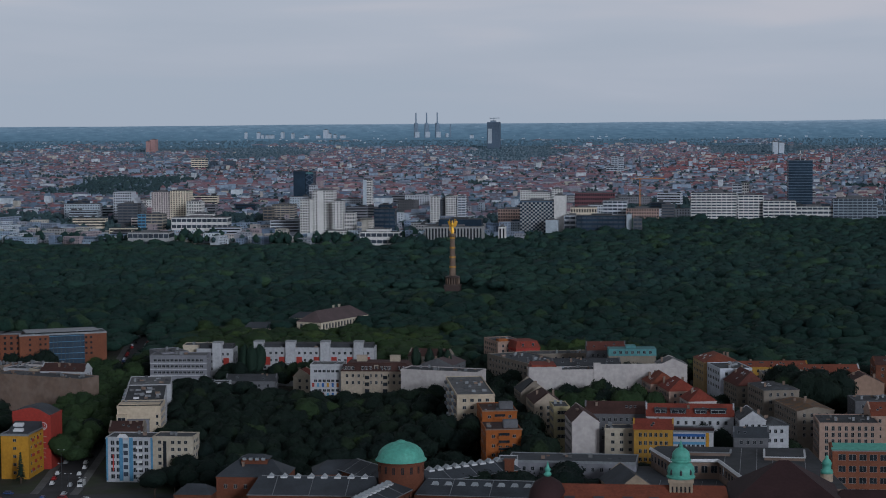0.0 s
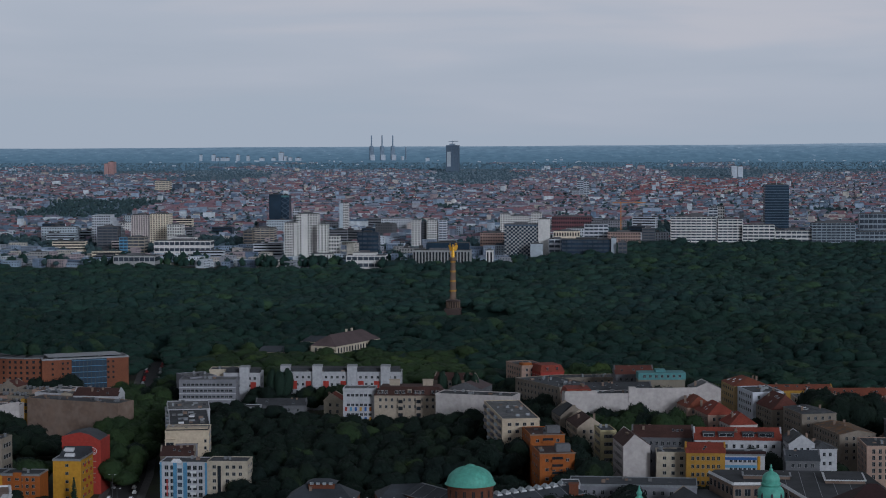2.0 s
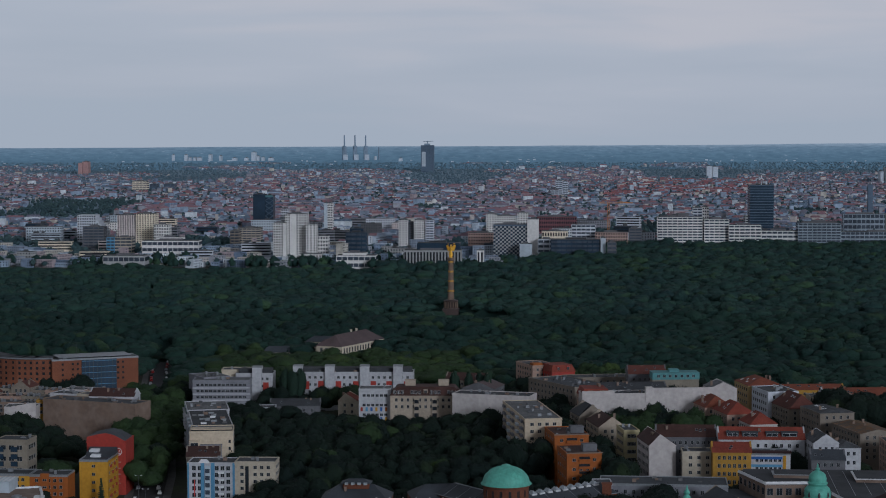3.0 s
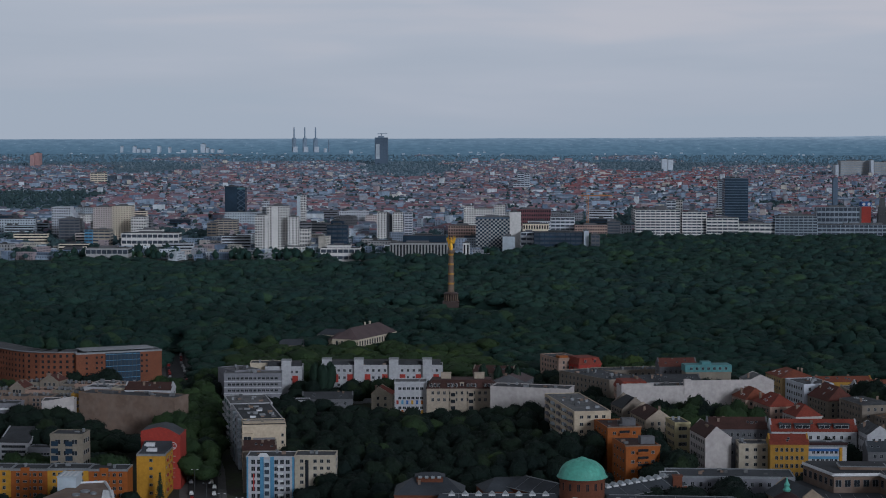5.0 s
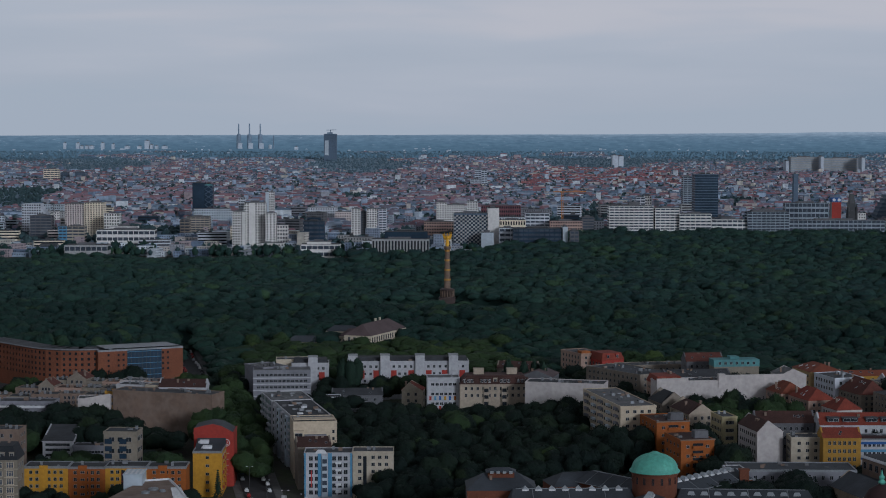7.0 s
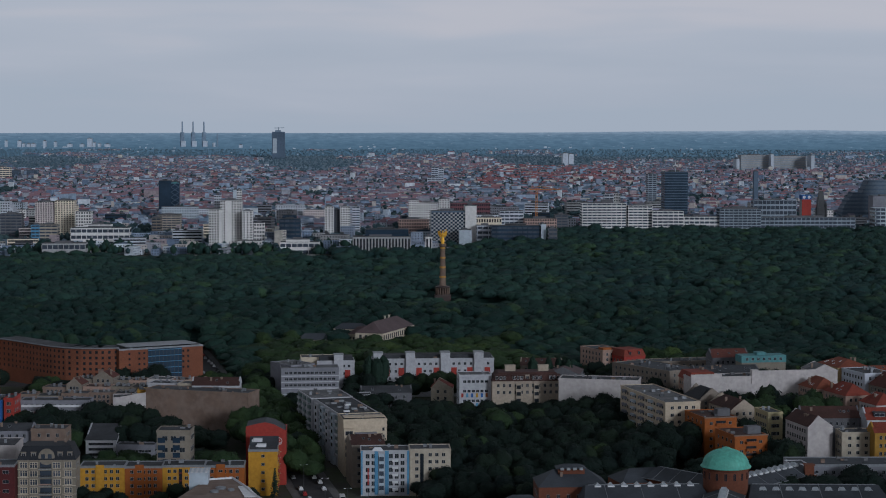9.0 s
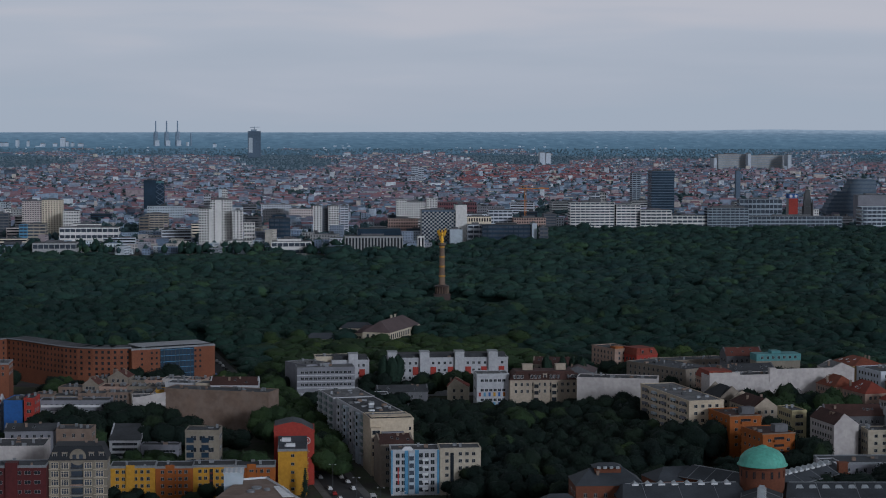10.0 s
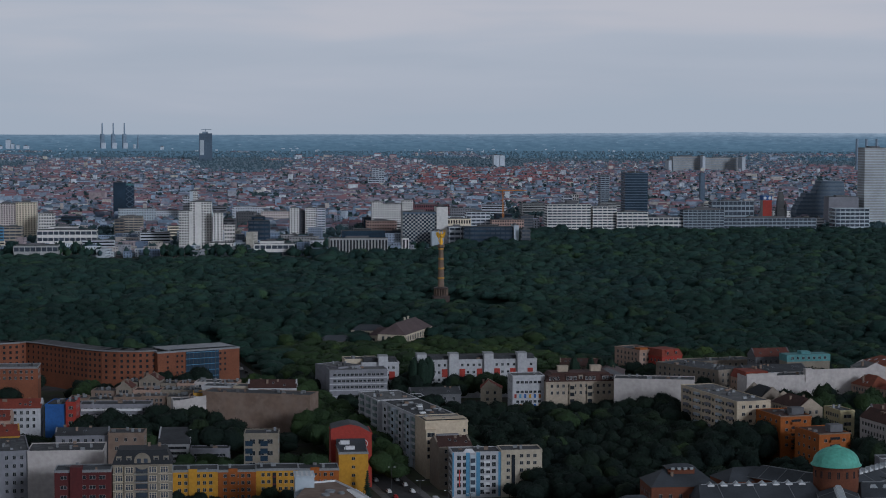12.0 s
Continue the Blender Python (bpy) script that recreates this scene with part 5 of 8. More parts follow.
for k in range(6):
    for j in range(2):
        part("colour_panel", Shape().box(-7.3 + k * 2.5, -6.2 + k * 2.5, -7.2, -6.9, 5.0 + j * 5, 7.0 + j * 5), WALL[("blue", "orange", "red", "lightblue", "blue", "yellow")[(k + j * 2) % 6]], sc, "coloured facade panel")
house(54.5, 958, 40, 14, 24.6, -14, "rosy", "dark", "flat", 0, 0, 0, 0, "white firewall block with a dark sloping roof", name="apartment_block", chimneys=2)
lb = house(73.8, 894, 17, 61, 25.7, 11, "ivory", "light", "flat", 7, 4, 16, 0, "long ivory block of flats with a pale flat roof", name="apartment_block", chimneys=0, size=(1.5, 1.3))
for j in range(7):
    for k in range(5):
        part("balcony", Shape().box(-9.6, -8.5, -27 + k * 12, -22 + k * 12, 2.6 + j * 3.3, 3.7 + j * 3.3), WALL["steel"] if k % 2 else WALL["lilac"], lb, "projecting balcony")
o1 = house(90.0, 852, 15.2, 24, 22.2, 11, "orange", "brown", "flat", 6, 4, 4, 0, "orange apartment block with corner balconies", name="apartment_block", chimneys=0, size=(1.3, 1.2))
o2 = house(95.2, 811, 14.8, 22, 20.6, 11, "orange", "brown", "flat", 5, 4, 4, 3, "orange apartment block with corner balconies", name="apartment_block", chimneys=0, size=(1.3, 1.2))
for ob, h, y in ((o1, 22.2 - gz(90, 852), -12), (o2, 20.6 - gz(95, 811), -11)):
    part("lift_house", Shape().box(0.5, 6.5, y + 5, y + 9.5, h, h + 3.2), WALL["grey"], ob, "grey lift house on the roof")
    part("roof_edge", Shape().box(-7.8, 7.8, y - 0.4, y + 0.1, h + 0.1, h + 0.6), WALL["brown"], ob)
    for j in range(5):
        part("balcony", Shape().box(-2.4, 2.6, y - 1.2, y, h - 3.2 - j * 3.1, h - 2.3 - j * 3.1), WALL["orange"], ob)
        part("balcony_opening", Shape().box(-2.2, 2.4, y - 0.12, y + 0.05, h - 2.2 - j * 3.1, h - 1.2 - j * 3.1), TRIM["glass"], ob)

# streets on the right: gabled houses, red roofs, firewalls
house(128.6, 826.8, 11.6, 24, 22.2, 10, "rosy", "brown", "gable", 6, 0, 8, 0, "white apartment house with a blank gable and brown roof", rise=4.4, along="y", ridge=0.42, name="apartment_house")
house(117.5, 857, 7, 16, 23.0, 10, "paleyellow", "grey", "flat", 6, 3, 6, 0, "pale yellow apartment house with balconies", name="apartment_house", chimneys=2)
house(108.5, 893, 13, 26, 20.0, 12, "sand", "brown", "gable", 6, 3, 8, 0, "sand-coloured apartment house with a brown tiled roof", rise=4.4, along="y", hip=5, name="apartment_house")
house(100.5, 922, 13, 18, 20.4, 14, "beige", "ink", "gable", 6, 3, 6, 0, "old beige apartment house with a dark roof", rise=5.0, along="y", hip=5, name="apartment_house")
house(145.8, 815, 14, 11, 20.0, 0, "cream", "grey", "flat", 6, 3, 3, 0, "cream apartment house with a flat roof", name="apartment_house", size=(1.3, 1.3))
house(159, 808, 16, 12, 21.4, 0, "ochre", "red", "gable", 6, 6, 0, 0, "bright yellow apartment house with a red roof", rise=3.6, name="apartment_house", chimneys=1)
bw = house(175.5, 812, 16.5, 12, 20.2, 0, "white", "slate", "flat", 5, 7, 0, 2, "white and blue apartment house with yellow trim", name="apartment_house", chimneys=1, trim="zinc")
for j in range(5):
    part("blue_band", Shape().box(-8.3, 4.8, -6.3, -5.9, 5.2 + j * 3.3, 6.3 + j * 3.3), WALL["lightblue"] if j % 2 else WALL["blue"], bw, "blue balcony band")
part("purple_eaves", Shape().box(-8.6, 8.6, -6.7, -4, 21.0, 21.9), ROOF["plum"], bw, "dark purple roof edge")
part("yellow_band", Shape().box(5.2, 6.4, -6.4, -5.9, 1, 20), WALL["yellow"], bw)
lr = house(174.5, 839, 37, 14, 22.2, 0, "white", "red", "gable", 5, 10, 0, 2, "long white house with a bright red tiled roof", rise=4.6, name="apartment_house", chimneys=3)
hr = 22.2 - gz(174.5, 839)
for u, wide in ((-12.5, 2.6), (-5.0, 3.4), (4.5, 2.6), (12.0, 3.4)):
    dm = part("dormer", Shape().box(u - wide, u + wide, -5.6, -1.0, hr + 0.9, hr + 2.9).box(u - wide - 0.2, u + wide + 0.2, -5.9, -1.0, hr + 2.9, hr + 3.1), ROOF["slate"], lr, "wide dormer with a slate front")
    wn = new("window", window_mesh(wide * 1.7, 1.2, TRIM["white"], True))
    wn.parent, wn.matrix_local = dm, pose(u, -5.6, hr + 1.9)
house(142.5, 848, 26, 12, 21.6, 0, "grey", "brown", "gable", 5, 9, 0, 0, "long grey house with a brown tiled roof", rise=4.6, name="apartment_house", chimneys=3)
house(199.5, 829, 11, 18, 23.0, 6, "white", "grey", "gable", 5, 3, 5, 2, "white courtyard house with a grey roof", rise=3.4, along="y", name="apartment_house")
house(199, 808, 14, 12, 18.5, 0, "grey", "slate", "gable", 6, 4, 0, 2, "grey apartment house with a slate roof", rise=3.6, name="apartment_house", chimneys=1)
house(209, 828, 11, 14, 20.6, 8, "white", "grey", "hip", 5, 3, 0, 3, "white courtyard house with a low grey roof", rise=2.2, hip=4, along="y", name="apartment_house")
house(152, 826, 14, 10, 18.5, 0, "beige", "dark", "flat", 4, 4, 2, 2, "brown-grey courtyard house with a tarred roof", name="apartment_house")
# the long white firewalls
fw = house(135, 955, 76, 12, 26.3, 8, "rosy", "dark", "flat", 0, 0, 0, 0, "long white firewall with dark tarred roofs behind", name="firewall_block", category="building", chimneys=5)
hf = -gz(135, 955)
part("raised_wall", Shape().box(-3, 31, -6.3, -5.4, 20, hf + 29.2), WALL["rosy"], fw)
part("raised_wall", Shape().box(-38.1, -22, -6.3, -5.4, 20, hf + 28.0), WALL["rosy"], fw)
part("raised_wall", Shape().box(-6.5, -3, -6.5, -4.0, 20, hf + 29.8), WALL["rosy"], fw)
house(167, 961, 14, 14, 28.6, 8, "rosy", "light", "gable", 0, 0, 0, 0, "white end house with a clipped gable", rise=2.8, along="y", hip=0, name="apartment_house", chimneys=1)
house(104, 958, 14, 18, 24.5, 8, "peach", "red", "mansard", 5, 4, 5, 2, "apartment house with a red mansard roof", rise=3.8, name="apartment_house")
house(92, 1012, 22, 46, 24.0, 32, "beige", "slate", "flat", 6, 5, 12, 0, "old beige apartment row with a slate roof", name="apartment_house", chimneys=3)
house(124, 990, 34, 16, 24.0, 8, "grey", "dark", "gable", 6, 8, 3, 3, "grey apartment row with a dark tarred roof", rise=3.0, name="apartment_house", chimneys=3)
rd = house(74, 1088, 15, 24, 24.6, 24, "pink", "grey", "flat", 6, 4, 6, 0, "pale pink apartment house with an orange roof box", name="apartment_house", chimneys=1)
part("roof_box", Shape().box(-6.5, -1, -11, -6, 17.5, 20.5), WALL["orange"], rd, "orange roof box")
house(86, 1075, 14, 16, 22.5, 24, "red", "red", "mansard", 4, 4, 4, 0, "apartment house with a vivid red mansard storey", rise=3.6, name="apartment_house", chimneys=0)
house(110, 1052, 40, 14, 22.0, 12, "beige", "grey", "flat", 5, 10, 3, 2, "apartment row with a grey flat roof", name="apartment_house", chimneys=3)
tq = house(147, 1007, 24, 11, 26.8, 6, "stucco", "grey", "flat", 2, 8, 2, 2, "turquoise roof storey with small windows", name="apartment_house", chimneys=4)
ht = 26.8 - gz(147, 1007)
part("roof_storey", Shape().box(-12.3, 12.3, -5.7, 5.0, ht, ht + 3.6).box(-3, 2, -3, 3, ht + 3.6, ht + 5.0), WALL["turquoise"], tq, "turquoise roof storey")
put_windows(tq, "f", 24.6, 11.4, ht, ht + 3.6, 1, 7, (1.3, 1.3), TRIM["frame"])
house(133, 1026, 20, 12, 27.4, 6, "grey", "redbrown", "gable", 5, 6, 3, 3, "grey house with a weathered mauve roof", rise=4.0, name="apartment_house")
house(162, 940, 14, 18, 22.4, 14, "pink", "orange", "hip", 6, 4, 6, 0, "old apartment house with a bright orange-red roof", rise=5.0, hip=5, along="y", name="apartment_house")
house(179, 893, 13, 16, 21.0, 14, "rosy", "red", "hip", 6, 3, 5, 0, "pale courtyard house with a steep red roof", rise=5.0, hip=5, along="y", name="apartment_house")
house(170, 918, 14, 22, 22.4, 14, "pink", "red", "hip", 6, 4, 6, 0, "pale apartment house with a red tiled roof", rise=5.0, hip=6, along="y", name="apartment_house")
house(190, 1001, 18, 24, 25.6, 12, "ochrecream", "orange", "hip", 6, 5, 6, 0, "ochre corner house with an orange hipped roof", rise=3.6, hip=7, along="y", name="apartment_house")
house(196, 977, 16, 24, 25.2, 14, "pale", "grey", "flat", 6, 4, 7, 0, "pale blue-grey apartment house with a flat roof", name="apartment_house")
house(203, 952, 15, 24, 20.5, 14, "stucco", "redbrown", "hip", 6, 4, 6, 0, "grey-beige apartment house with a steep red-brown roof", rise=6.6, hip=3, along="y", name="apartment_house")
house(222, 962, 22, 16, 24.0, 4, "cream", "light", "flat", 5, 5, 3, 2, "cream apartment block with a flat roof", name="apartment_block")
house(214.5, 921, 17, 26, 23.2, 14, "beige", "grey", "hip", 6, 4, 7, 2, "beige block with a grey hipped roof", rise=1.4, hip=5, along="y", name="apartment_house")
house(226, 884, 17, 34, 20.0, 14, "beige", "rust", "gable", 6, 4, 9, 2, "weathered apartment row with a rusty roof", rise=1.3, along="y", name="apartment_house", chimneys=3)
house(240.5, 838, 25, 24, 20.8, 2, "pink", "dark", "flat", 7, 8, 6, 3, "pale pink corner house with a grey roof", name="apartment_house", chimneys=3, size=(1.2, 1.8))
house(262, 852, 22, 20, 22.0, 4, "pink", "orange", "gable", 6, 5, 2, 2, "pink house with an orange roof", rise=4.5, name="apartment_house")
house(258, 946, 18, 16, 22.5, 6, "peach", "brown", "gable", 5, 0, 2, 2, "reddish house with a blank gable", rise=4.0, along="y", name="apartment_house")
house(262, 905, 26, 18, 20.0, 6, "grey", "grey", "flat", 5, 6, 3, 3, "grey house with a mossy flat roof", name="apartment_house", chimneys=3)
house(240, 985, 40, 14, 22.0, 6, "white", "orange", "gable", 5, 10, 3, 3, "pale housing row with orange roofs", rise=3.4, name="apartment_house", chimneys=3)
house(210, 1032, 56, 12, 18.5, 6, "ochre", "orange", "gable", 4, 12, 3, 3, "low ochre row at the park edge", rise=2.4, name="apartment_house", chimneys=2)
house(284, 1020, 26, 16, 22.0, 4, "oldbrick", "brown", "gable", 5, 6, 3, 3, "dark red brick house at the park edge", rise=3.4, name="apartment_house")
house(300, 930, 26, 22, 22.0, 4, "beige", "red", "gable", 6, 6, 3, 3, "beige house with a red tiled roof", rise=4.0, name="apartment_house")
house(300, 860, 26, 22, 21.0, 4, "cream", "brown", "gable", 6, 6, 3, 3, "cream house with a brown roof", rise=4.0, name="apartment_house")

# rows between the park wood and the big park, behind
house(36, 1062, 22, 14, 19.0, -10, "beige", "brown", "gable", 4, 6, 3, 3, "old beige house with a brown roof among trees", rise=3.4, name="apartment_house")
house(46, 1035, 18, 20, 18.5, -14, "grey", "mauve", "gable", 4, 4, 4, 3, "grey house with a weathered roof among trees", rise=3.0, along="y", name="apartment_house")


# ---- street side on the left: hostel, yellow row, old houses ----
host = house(-108, 818, 17, 16, 22.6, 0, "red", "slate", "flat", 0, 0, 0, 0, "tall red hostel with a painted gable wall", name="hostel", category="hostel", chimneys=0, extras=False)
hz = 22.6 - gz(-108, 818)
outline = ((-8.5, hz - 0.3), (8.5, hz - 0.3), (8.4, hz + 0.1), (3.2, hz + 2.9), (-0.5, hz + 3.7), (-3.5, hz + 3.2), (-8.5, hz + 2.0))
for name, y0, y1, grow, mat in (("gable_wall", -8.06, -7.3, 1.0, WALL["red"]), ("mansard_roof", -7.3, 8.1, 0.97, ROOF["slate"])):
    n = len(outline)
    verts = [(u * grow, y, hz + (z - hz) * grow) for y in (y0, y1) for u, z in outline]
    part(name, Shape().add(verts, [tuple(range(n)), tuple(range(n, 2 * n))[::-1]] + [(k, k + n, (k + 1) % n + n, (k + 1) % n) for k in range(n)]), mat, host)
ring = Shape()
for k in range(28):
    a, b = 2 * math.pi * k / 28, 2 * math.pi * (k + 1) / 28
    ring.bar((5.2 + 1.5 * math.cos(a), -8.1, hz - 4.3 + 1.5 * math.sin(a)), (5.2 + 1.5 * math.cos(b), -8.1, hz - 4.3 + 1.5 * math.sin(b)), 0.12)
for k in range(8):
    a, b = math.pi * (1.15 + 0.7 * k / 8), math.pi * (1.15 + 0.7 * (k + 1) / 8)
    ring.bar((5.2 + 0.95 * math.cos(a), -8.1, hz - 4.3 + 0.95 * math.sin(a)), (5.2 + 0.95 * math.cos(b), -8.1, hz - 4.3 + 0.95 * math.sin(b)), 0.12)
for e in (-0.5, 0.5):
    ring.bar((5.2 + e, -8.1, hz - 3.7), (5.2 + e, -8.1, hz - 4.2), 0.14)
part("round_sign", ring, TRIM["white"], host, "white line drawing of a round sign")
for k, wv in enumerate((2.6, 2.0, 2.2)):
    part("line_of_text", Shape().box(5.2 - wv / 2, 5.2 + wv / 2, -8.15, -7.95, hz - 9.0 - k * 2.6, hz - 8.6 - k * 2.6), WALL["pink"], host)
yt = house(-108.6, 799, 12.0, 20, 17.9, 0, "yellow", "slate", "flat", 5, 1, 0, 4, "golden yellow hostel tower with a flat roof", name="hostel", category="hostel", chimneys=0, size=(1.3, 1.1), trim="zinc")
part("slope", Shape().gable(-6, 6, -3, 9.8, 18.0, 21.6, "x", 0, 0, 0.9), ROOF["slate"], yt, "slate roof slope with white hatches")
for j in range(5):
    for k in range(4):
        part("balcony", Shape().box(6.0, 6.5, -5.6 + k * 3.2, -3.4 + k * 3.2, 2.6 + j * 3.1, 3.7 + j * 3.1), WALL[("red", "yellow")[(j + k) % 2]], yt, "red or yellow painted balcony")
for u, v, z in ((-2.6, 4.2, 19.6), (-0.8, -1.6, 18.2)):
    part("roof_box", Shape().box(u - 1.9, u + 1.9, v - 0.9, v + 0.9, z, z + 1.9).box(u - 2.5, u - 2.1, v - 0.6, v + 0.6, z, z + 1.3), TRIM["white"], yt)
part("side_wall", Shape().box(-6.08, -5.9, -9.9, 9.9, 0, 17.8), WALL["orange"], yt, "orange painted side wall")
for text, zt, sz in (("HAPPY", hz - 16.4, 1.15), ("HOSTEL", hz - 18.2, 1.15)):
    c = bpy.data.curves.new("lettering", "FONT")
    c.body, c.size, c.align_x, c.extrude = text, sz, "CENTER", 0.06
    flat_text = new("flat_text", c)
    me = bpy.data.meshes.new_from_object(flat_text)
    bpy.data.objects.remove(flat_text)
    me.materials.clear()
    me.materials.append(WALL["pink"])
    ob = part("lettering", me, [], host, "pale capital letters on the red wall")
    ob.matrix_local = pose(4.3, -8.08, zt, 90, 0, 0)
colours = ("yellow", "orange", "yellow", "orange")  # section by section
xs = (-181.5, -163.5, -148.5, -131.5, -115.5)
for k in range(4):
    a, b = xs[k], xs[k + 1]
    section = house((a + b) / 2, 779, b - a - 0.1, 12, 14.5 - 0.25 * (k % 2), 0, colours[k], "dark", "flat", 5, 6 if k % 2 == 0 else 5, 0, 0, colours[k] + " plastered section of a long housing row", name="apartment_house", chimneys=1, group="coloured housing row", size=(1.2, 1.3), trim="zinc")
    h = 14.5 - 0.25 * (k % 2) - gz(0, 779)
    if k % 2:
        part("bay", Shape().box(-3.4, 0.2, -6.5, -5.6, -1, h + 0.9), WALL["orange"], section, "raised projecting stair bay")
        for j in range(4):
            wn = new("window", window_mesh(1.6, 0.8, TRIM["frame"], True))
            wn.parent, wn.matrix_local = section, pose(-1.6, -6.5, h - 1.8 - j * 3.0)
    elif k == 2:
        part("stair_glazing", Shape().box(-1.9, -0.5, -6.25, -5.9, 0, h - 1.2), TRIM["glass"], section, "tall dark stairwell window")
        for j in range(5):
            part("stair_panel", Shape().box(-1.95, -0.45, -6.32, -5.95, h - 3.2 - j * 3.0, h - 2.5 - j * 3.0), WALL["darkred"], section)
    else:
        part("bay", Shape().box(-2.6, 0.8, -6.5, -5.6, -1, h + 0.7), WALL["yellow"], section, "raised projecting stair bay")
md = house(-192.6, 766, 22.6, 14, 20.0, 0, "stucco", "ink", "mansard", 4, 0, 0, 3, "ornate grey-beige house with a dark mansard and round gable", rise=5.4, name="apartment_house", chimneys=2, size=(1.4, 2.1), dormers=(-9.0, -5.1, 5.3, 9.1))


def ornate_front():
    """Bays of tall triple windows, stacked balconies and a round gable."""
    h = 20.0 - gz(-192.6, 766)
    gable = part("round_gable", Shape().turned([(3.2, -0.5), (3.2, 0.5)], 28), WALL["stucco"], md, "round stuccoed gable")
    gable.matrix_local = pose(0, -6.7, h + 1.1, 90, 0, 0)
    for u in (-1.3, 1.3):
        part("window", Shape().box(u - 0.75, u + 0.75, -7.28, -7.1, h + 0.5, h + 2.2), TRIM["pane"], md)
    for u in (-5.0, 4.0):
        part("bay", Shape().box(u - 2.0, u + 2.0, -7.7, -6.9, -1, h - 0.7).box(u - 2.2, u + 2.2, -7.9, -6.9, h - 0.9, h - 0.6), WALL["stucco"], md)
    for j in range(5):
        z = h - 1.1 - 3.35 * j
        part("string_course", Shape().box(-11.5, 11.5, -7.16, -6.9, z - 2.75, z - 2.55), WALL["creamstone"], md)
        for u, y in ((-9.0, -7.0), (-5.0, -7.7), (4.0, -7.7), (8.4, -7.0)):
            pane = part("window", Shape().box(u - 1.35, u + 1.35, y - 0.07, y + 0.05, z - 2.1, z), TRIM["pane"], md)
            frame_bars = Shape().box(u - 1.5, u + 1.5, y - 0.16, y, z, z + 0.18).box(u - 1.5, u + 1.5, y - 0.2, y, z - 2.3, z - 2.1).box(u - 1.35, u + 1.35, y - 0.12, y, z - 0.72, z - 0.62)
            for k in (-1.42, -0.47, 0.47, 1.42):
                frame_bars.box(u + k - 0.11, u + k + 0.11, y - 0.14, y, z - 2.1, z)
            part("window_frame", frame_bars, WALL["creamstone"], pane)
        part("balcony_door", Shape().box(-2.6, 2.2, -7.07, -6.9, z - 2.3, z), TRIM["pane"], md)
        slab = part("balcony", Shape().box(-3.0, 2.0, -8.5, -7, z - 2.65, z - 2.45), WALL["concrete"], md)
        rail = Shape().box(-3.0, 2.0, -8.5, -8.42, z - 1.6, z - 1.5)
        for k in range(21):
            rail.box(-3.0 + 0.245 * k, -2.92 + 0.245 * k, -8.48, -8.43, z - 2.45, z - 1.6)
        part("railing", rail, TRIM["dark"], slab)
        if j == 2:
            part("flower_box", Shape().box(-2.95, 1.95, -8.75, -8.45, z - 2.1, z - 1.6), WALL["pink"], slab, "pink balcony flowers")


ornate_front()
rt = house(-215, 760, 21.5, 13, 18.6, 0, "darkred", "slate", "flat", 5, 5, 2, 0, "dark red plastered apartment house with white windows", name="apartment_house", chimneys=1, size=(2.3, 1.3), trim="zinc")
house(-224, 796, 30, 20, 20.9, 0, "rosy", "grey", "flat", 0, 0, 0, 0, "high plain white firewall with flat roofs behind", name="apartment_block", chimneys=3)
house(-247, 806, 12, 40, 21.0, 8, "lilac", "grey", "flat", 6, 3, 12, 0, "pale grey flats with long balcony rows", name="apartment_block", chimneys=1)
house(-256, 830, 18, 20, 22.0, 8, "ochre", "red", "gable", 6, 3, 4, 0, "ochre house with a red tiled roof", rise=3.4, name="apartment_house")
house(-221, 842, 22, 14, 19.6, 0, "lilac", "dark", "gable", 5, 6, 3, 3, "grey courtyard house with a tarred roof", rise=2.4, name="apartment_house", chimneys=3)
house(-202, 838, 15, 12, 20.4, -4, "brown", "dark", "flat", 5, 3, 3, 3, "weathered brown courtyard house with a dark roof", name="apartment_house", chimneys=3)
house(-182.5, 868, 13.5, 22, 11.6, -2, "white", "dark", "gable", 4, 4, 2, 3, "small white modern house with ribbon windows", size=(3.2, 1.1), rise=4.6, ridge=0.85, chimneys=0, extras=False, name="apartment_house")
house(-167, 858, 17, 8, 9.5, -4, "lilac", "dark", "flat", 2, 5, 2, 2, "low white annex with ribbon windows", size=(2.6, 1.0), chimneys=0, name="annex", category="building")
yh = house(-145.5, 803.5, 14, 12, 24.8, -4, "stucco", "dark", "flat", 5, 3, 4, 3, "beige house with glazed balconies and a roof terrace", size=(2.2, 1.8), name="apartment_house", chimneys=1)
for j in range(5):
    for u in (-5.0, 1.2):
        part("loggia", Shape().box(u - 1.5, u + 1.5, -6.35, -5.9, 8.2 + j * 3.1, 10.3 + j * 3.1), WALL["darkglass"], yh, "glazed blue-grey loggia")
part("roof_frame", Shape().box(-6.5, -6.2, -5.6, -5.3, 20.5, 23.5).box(6.2, 6.5, -5.6, -5.3, 20.5, 23.5).box(-6.5, 6.5, -5.6, -5.3, 23.2, 23.5), TRIM["dark"], yh)
part("stair_house", Shape().gable(-3, 3, -2, 4, 20.5, 23.4, "x", 0, 1), ROOF["light"], yh)
# the big bare firewall
house(-143.3, 940, 54, 14, 22.5, -20, "brown", "grey", "flat", 0, 0, 0, 0, "huge bare brown firewall", name="firewall_block", category="building", chimneys=2)
fw = house(-177.5, 928, 15.5, 12, 21.2, 6, "rosy", "grey", "flat", 0, 0, 0, 0, "white firewall with a slanting top", chimneys=1, name="firewall_block", category="building")
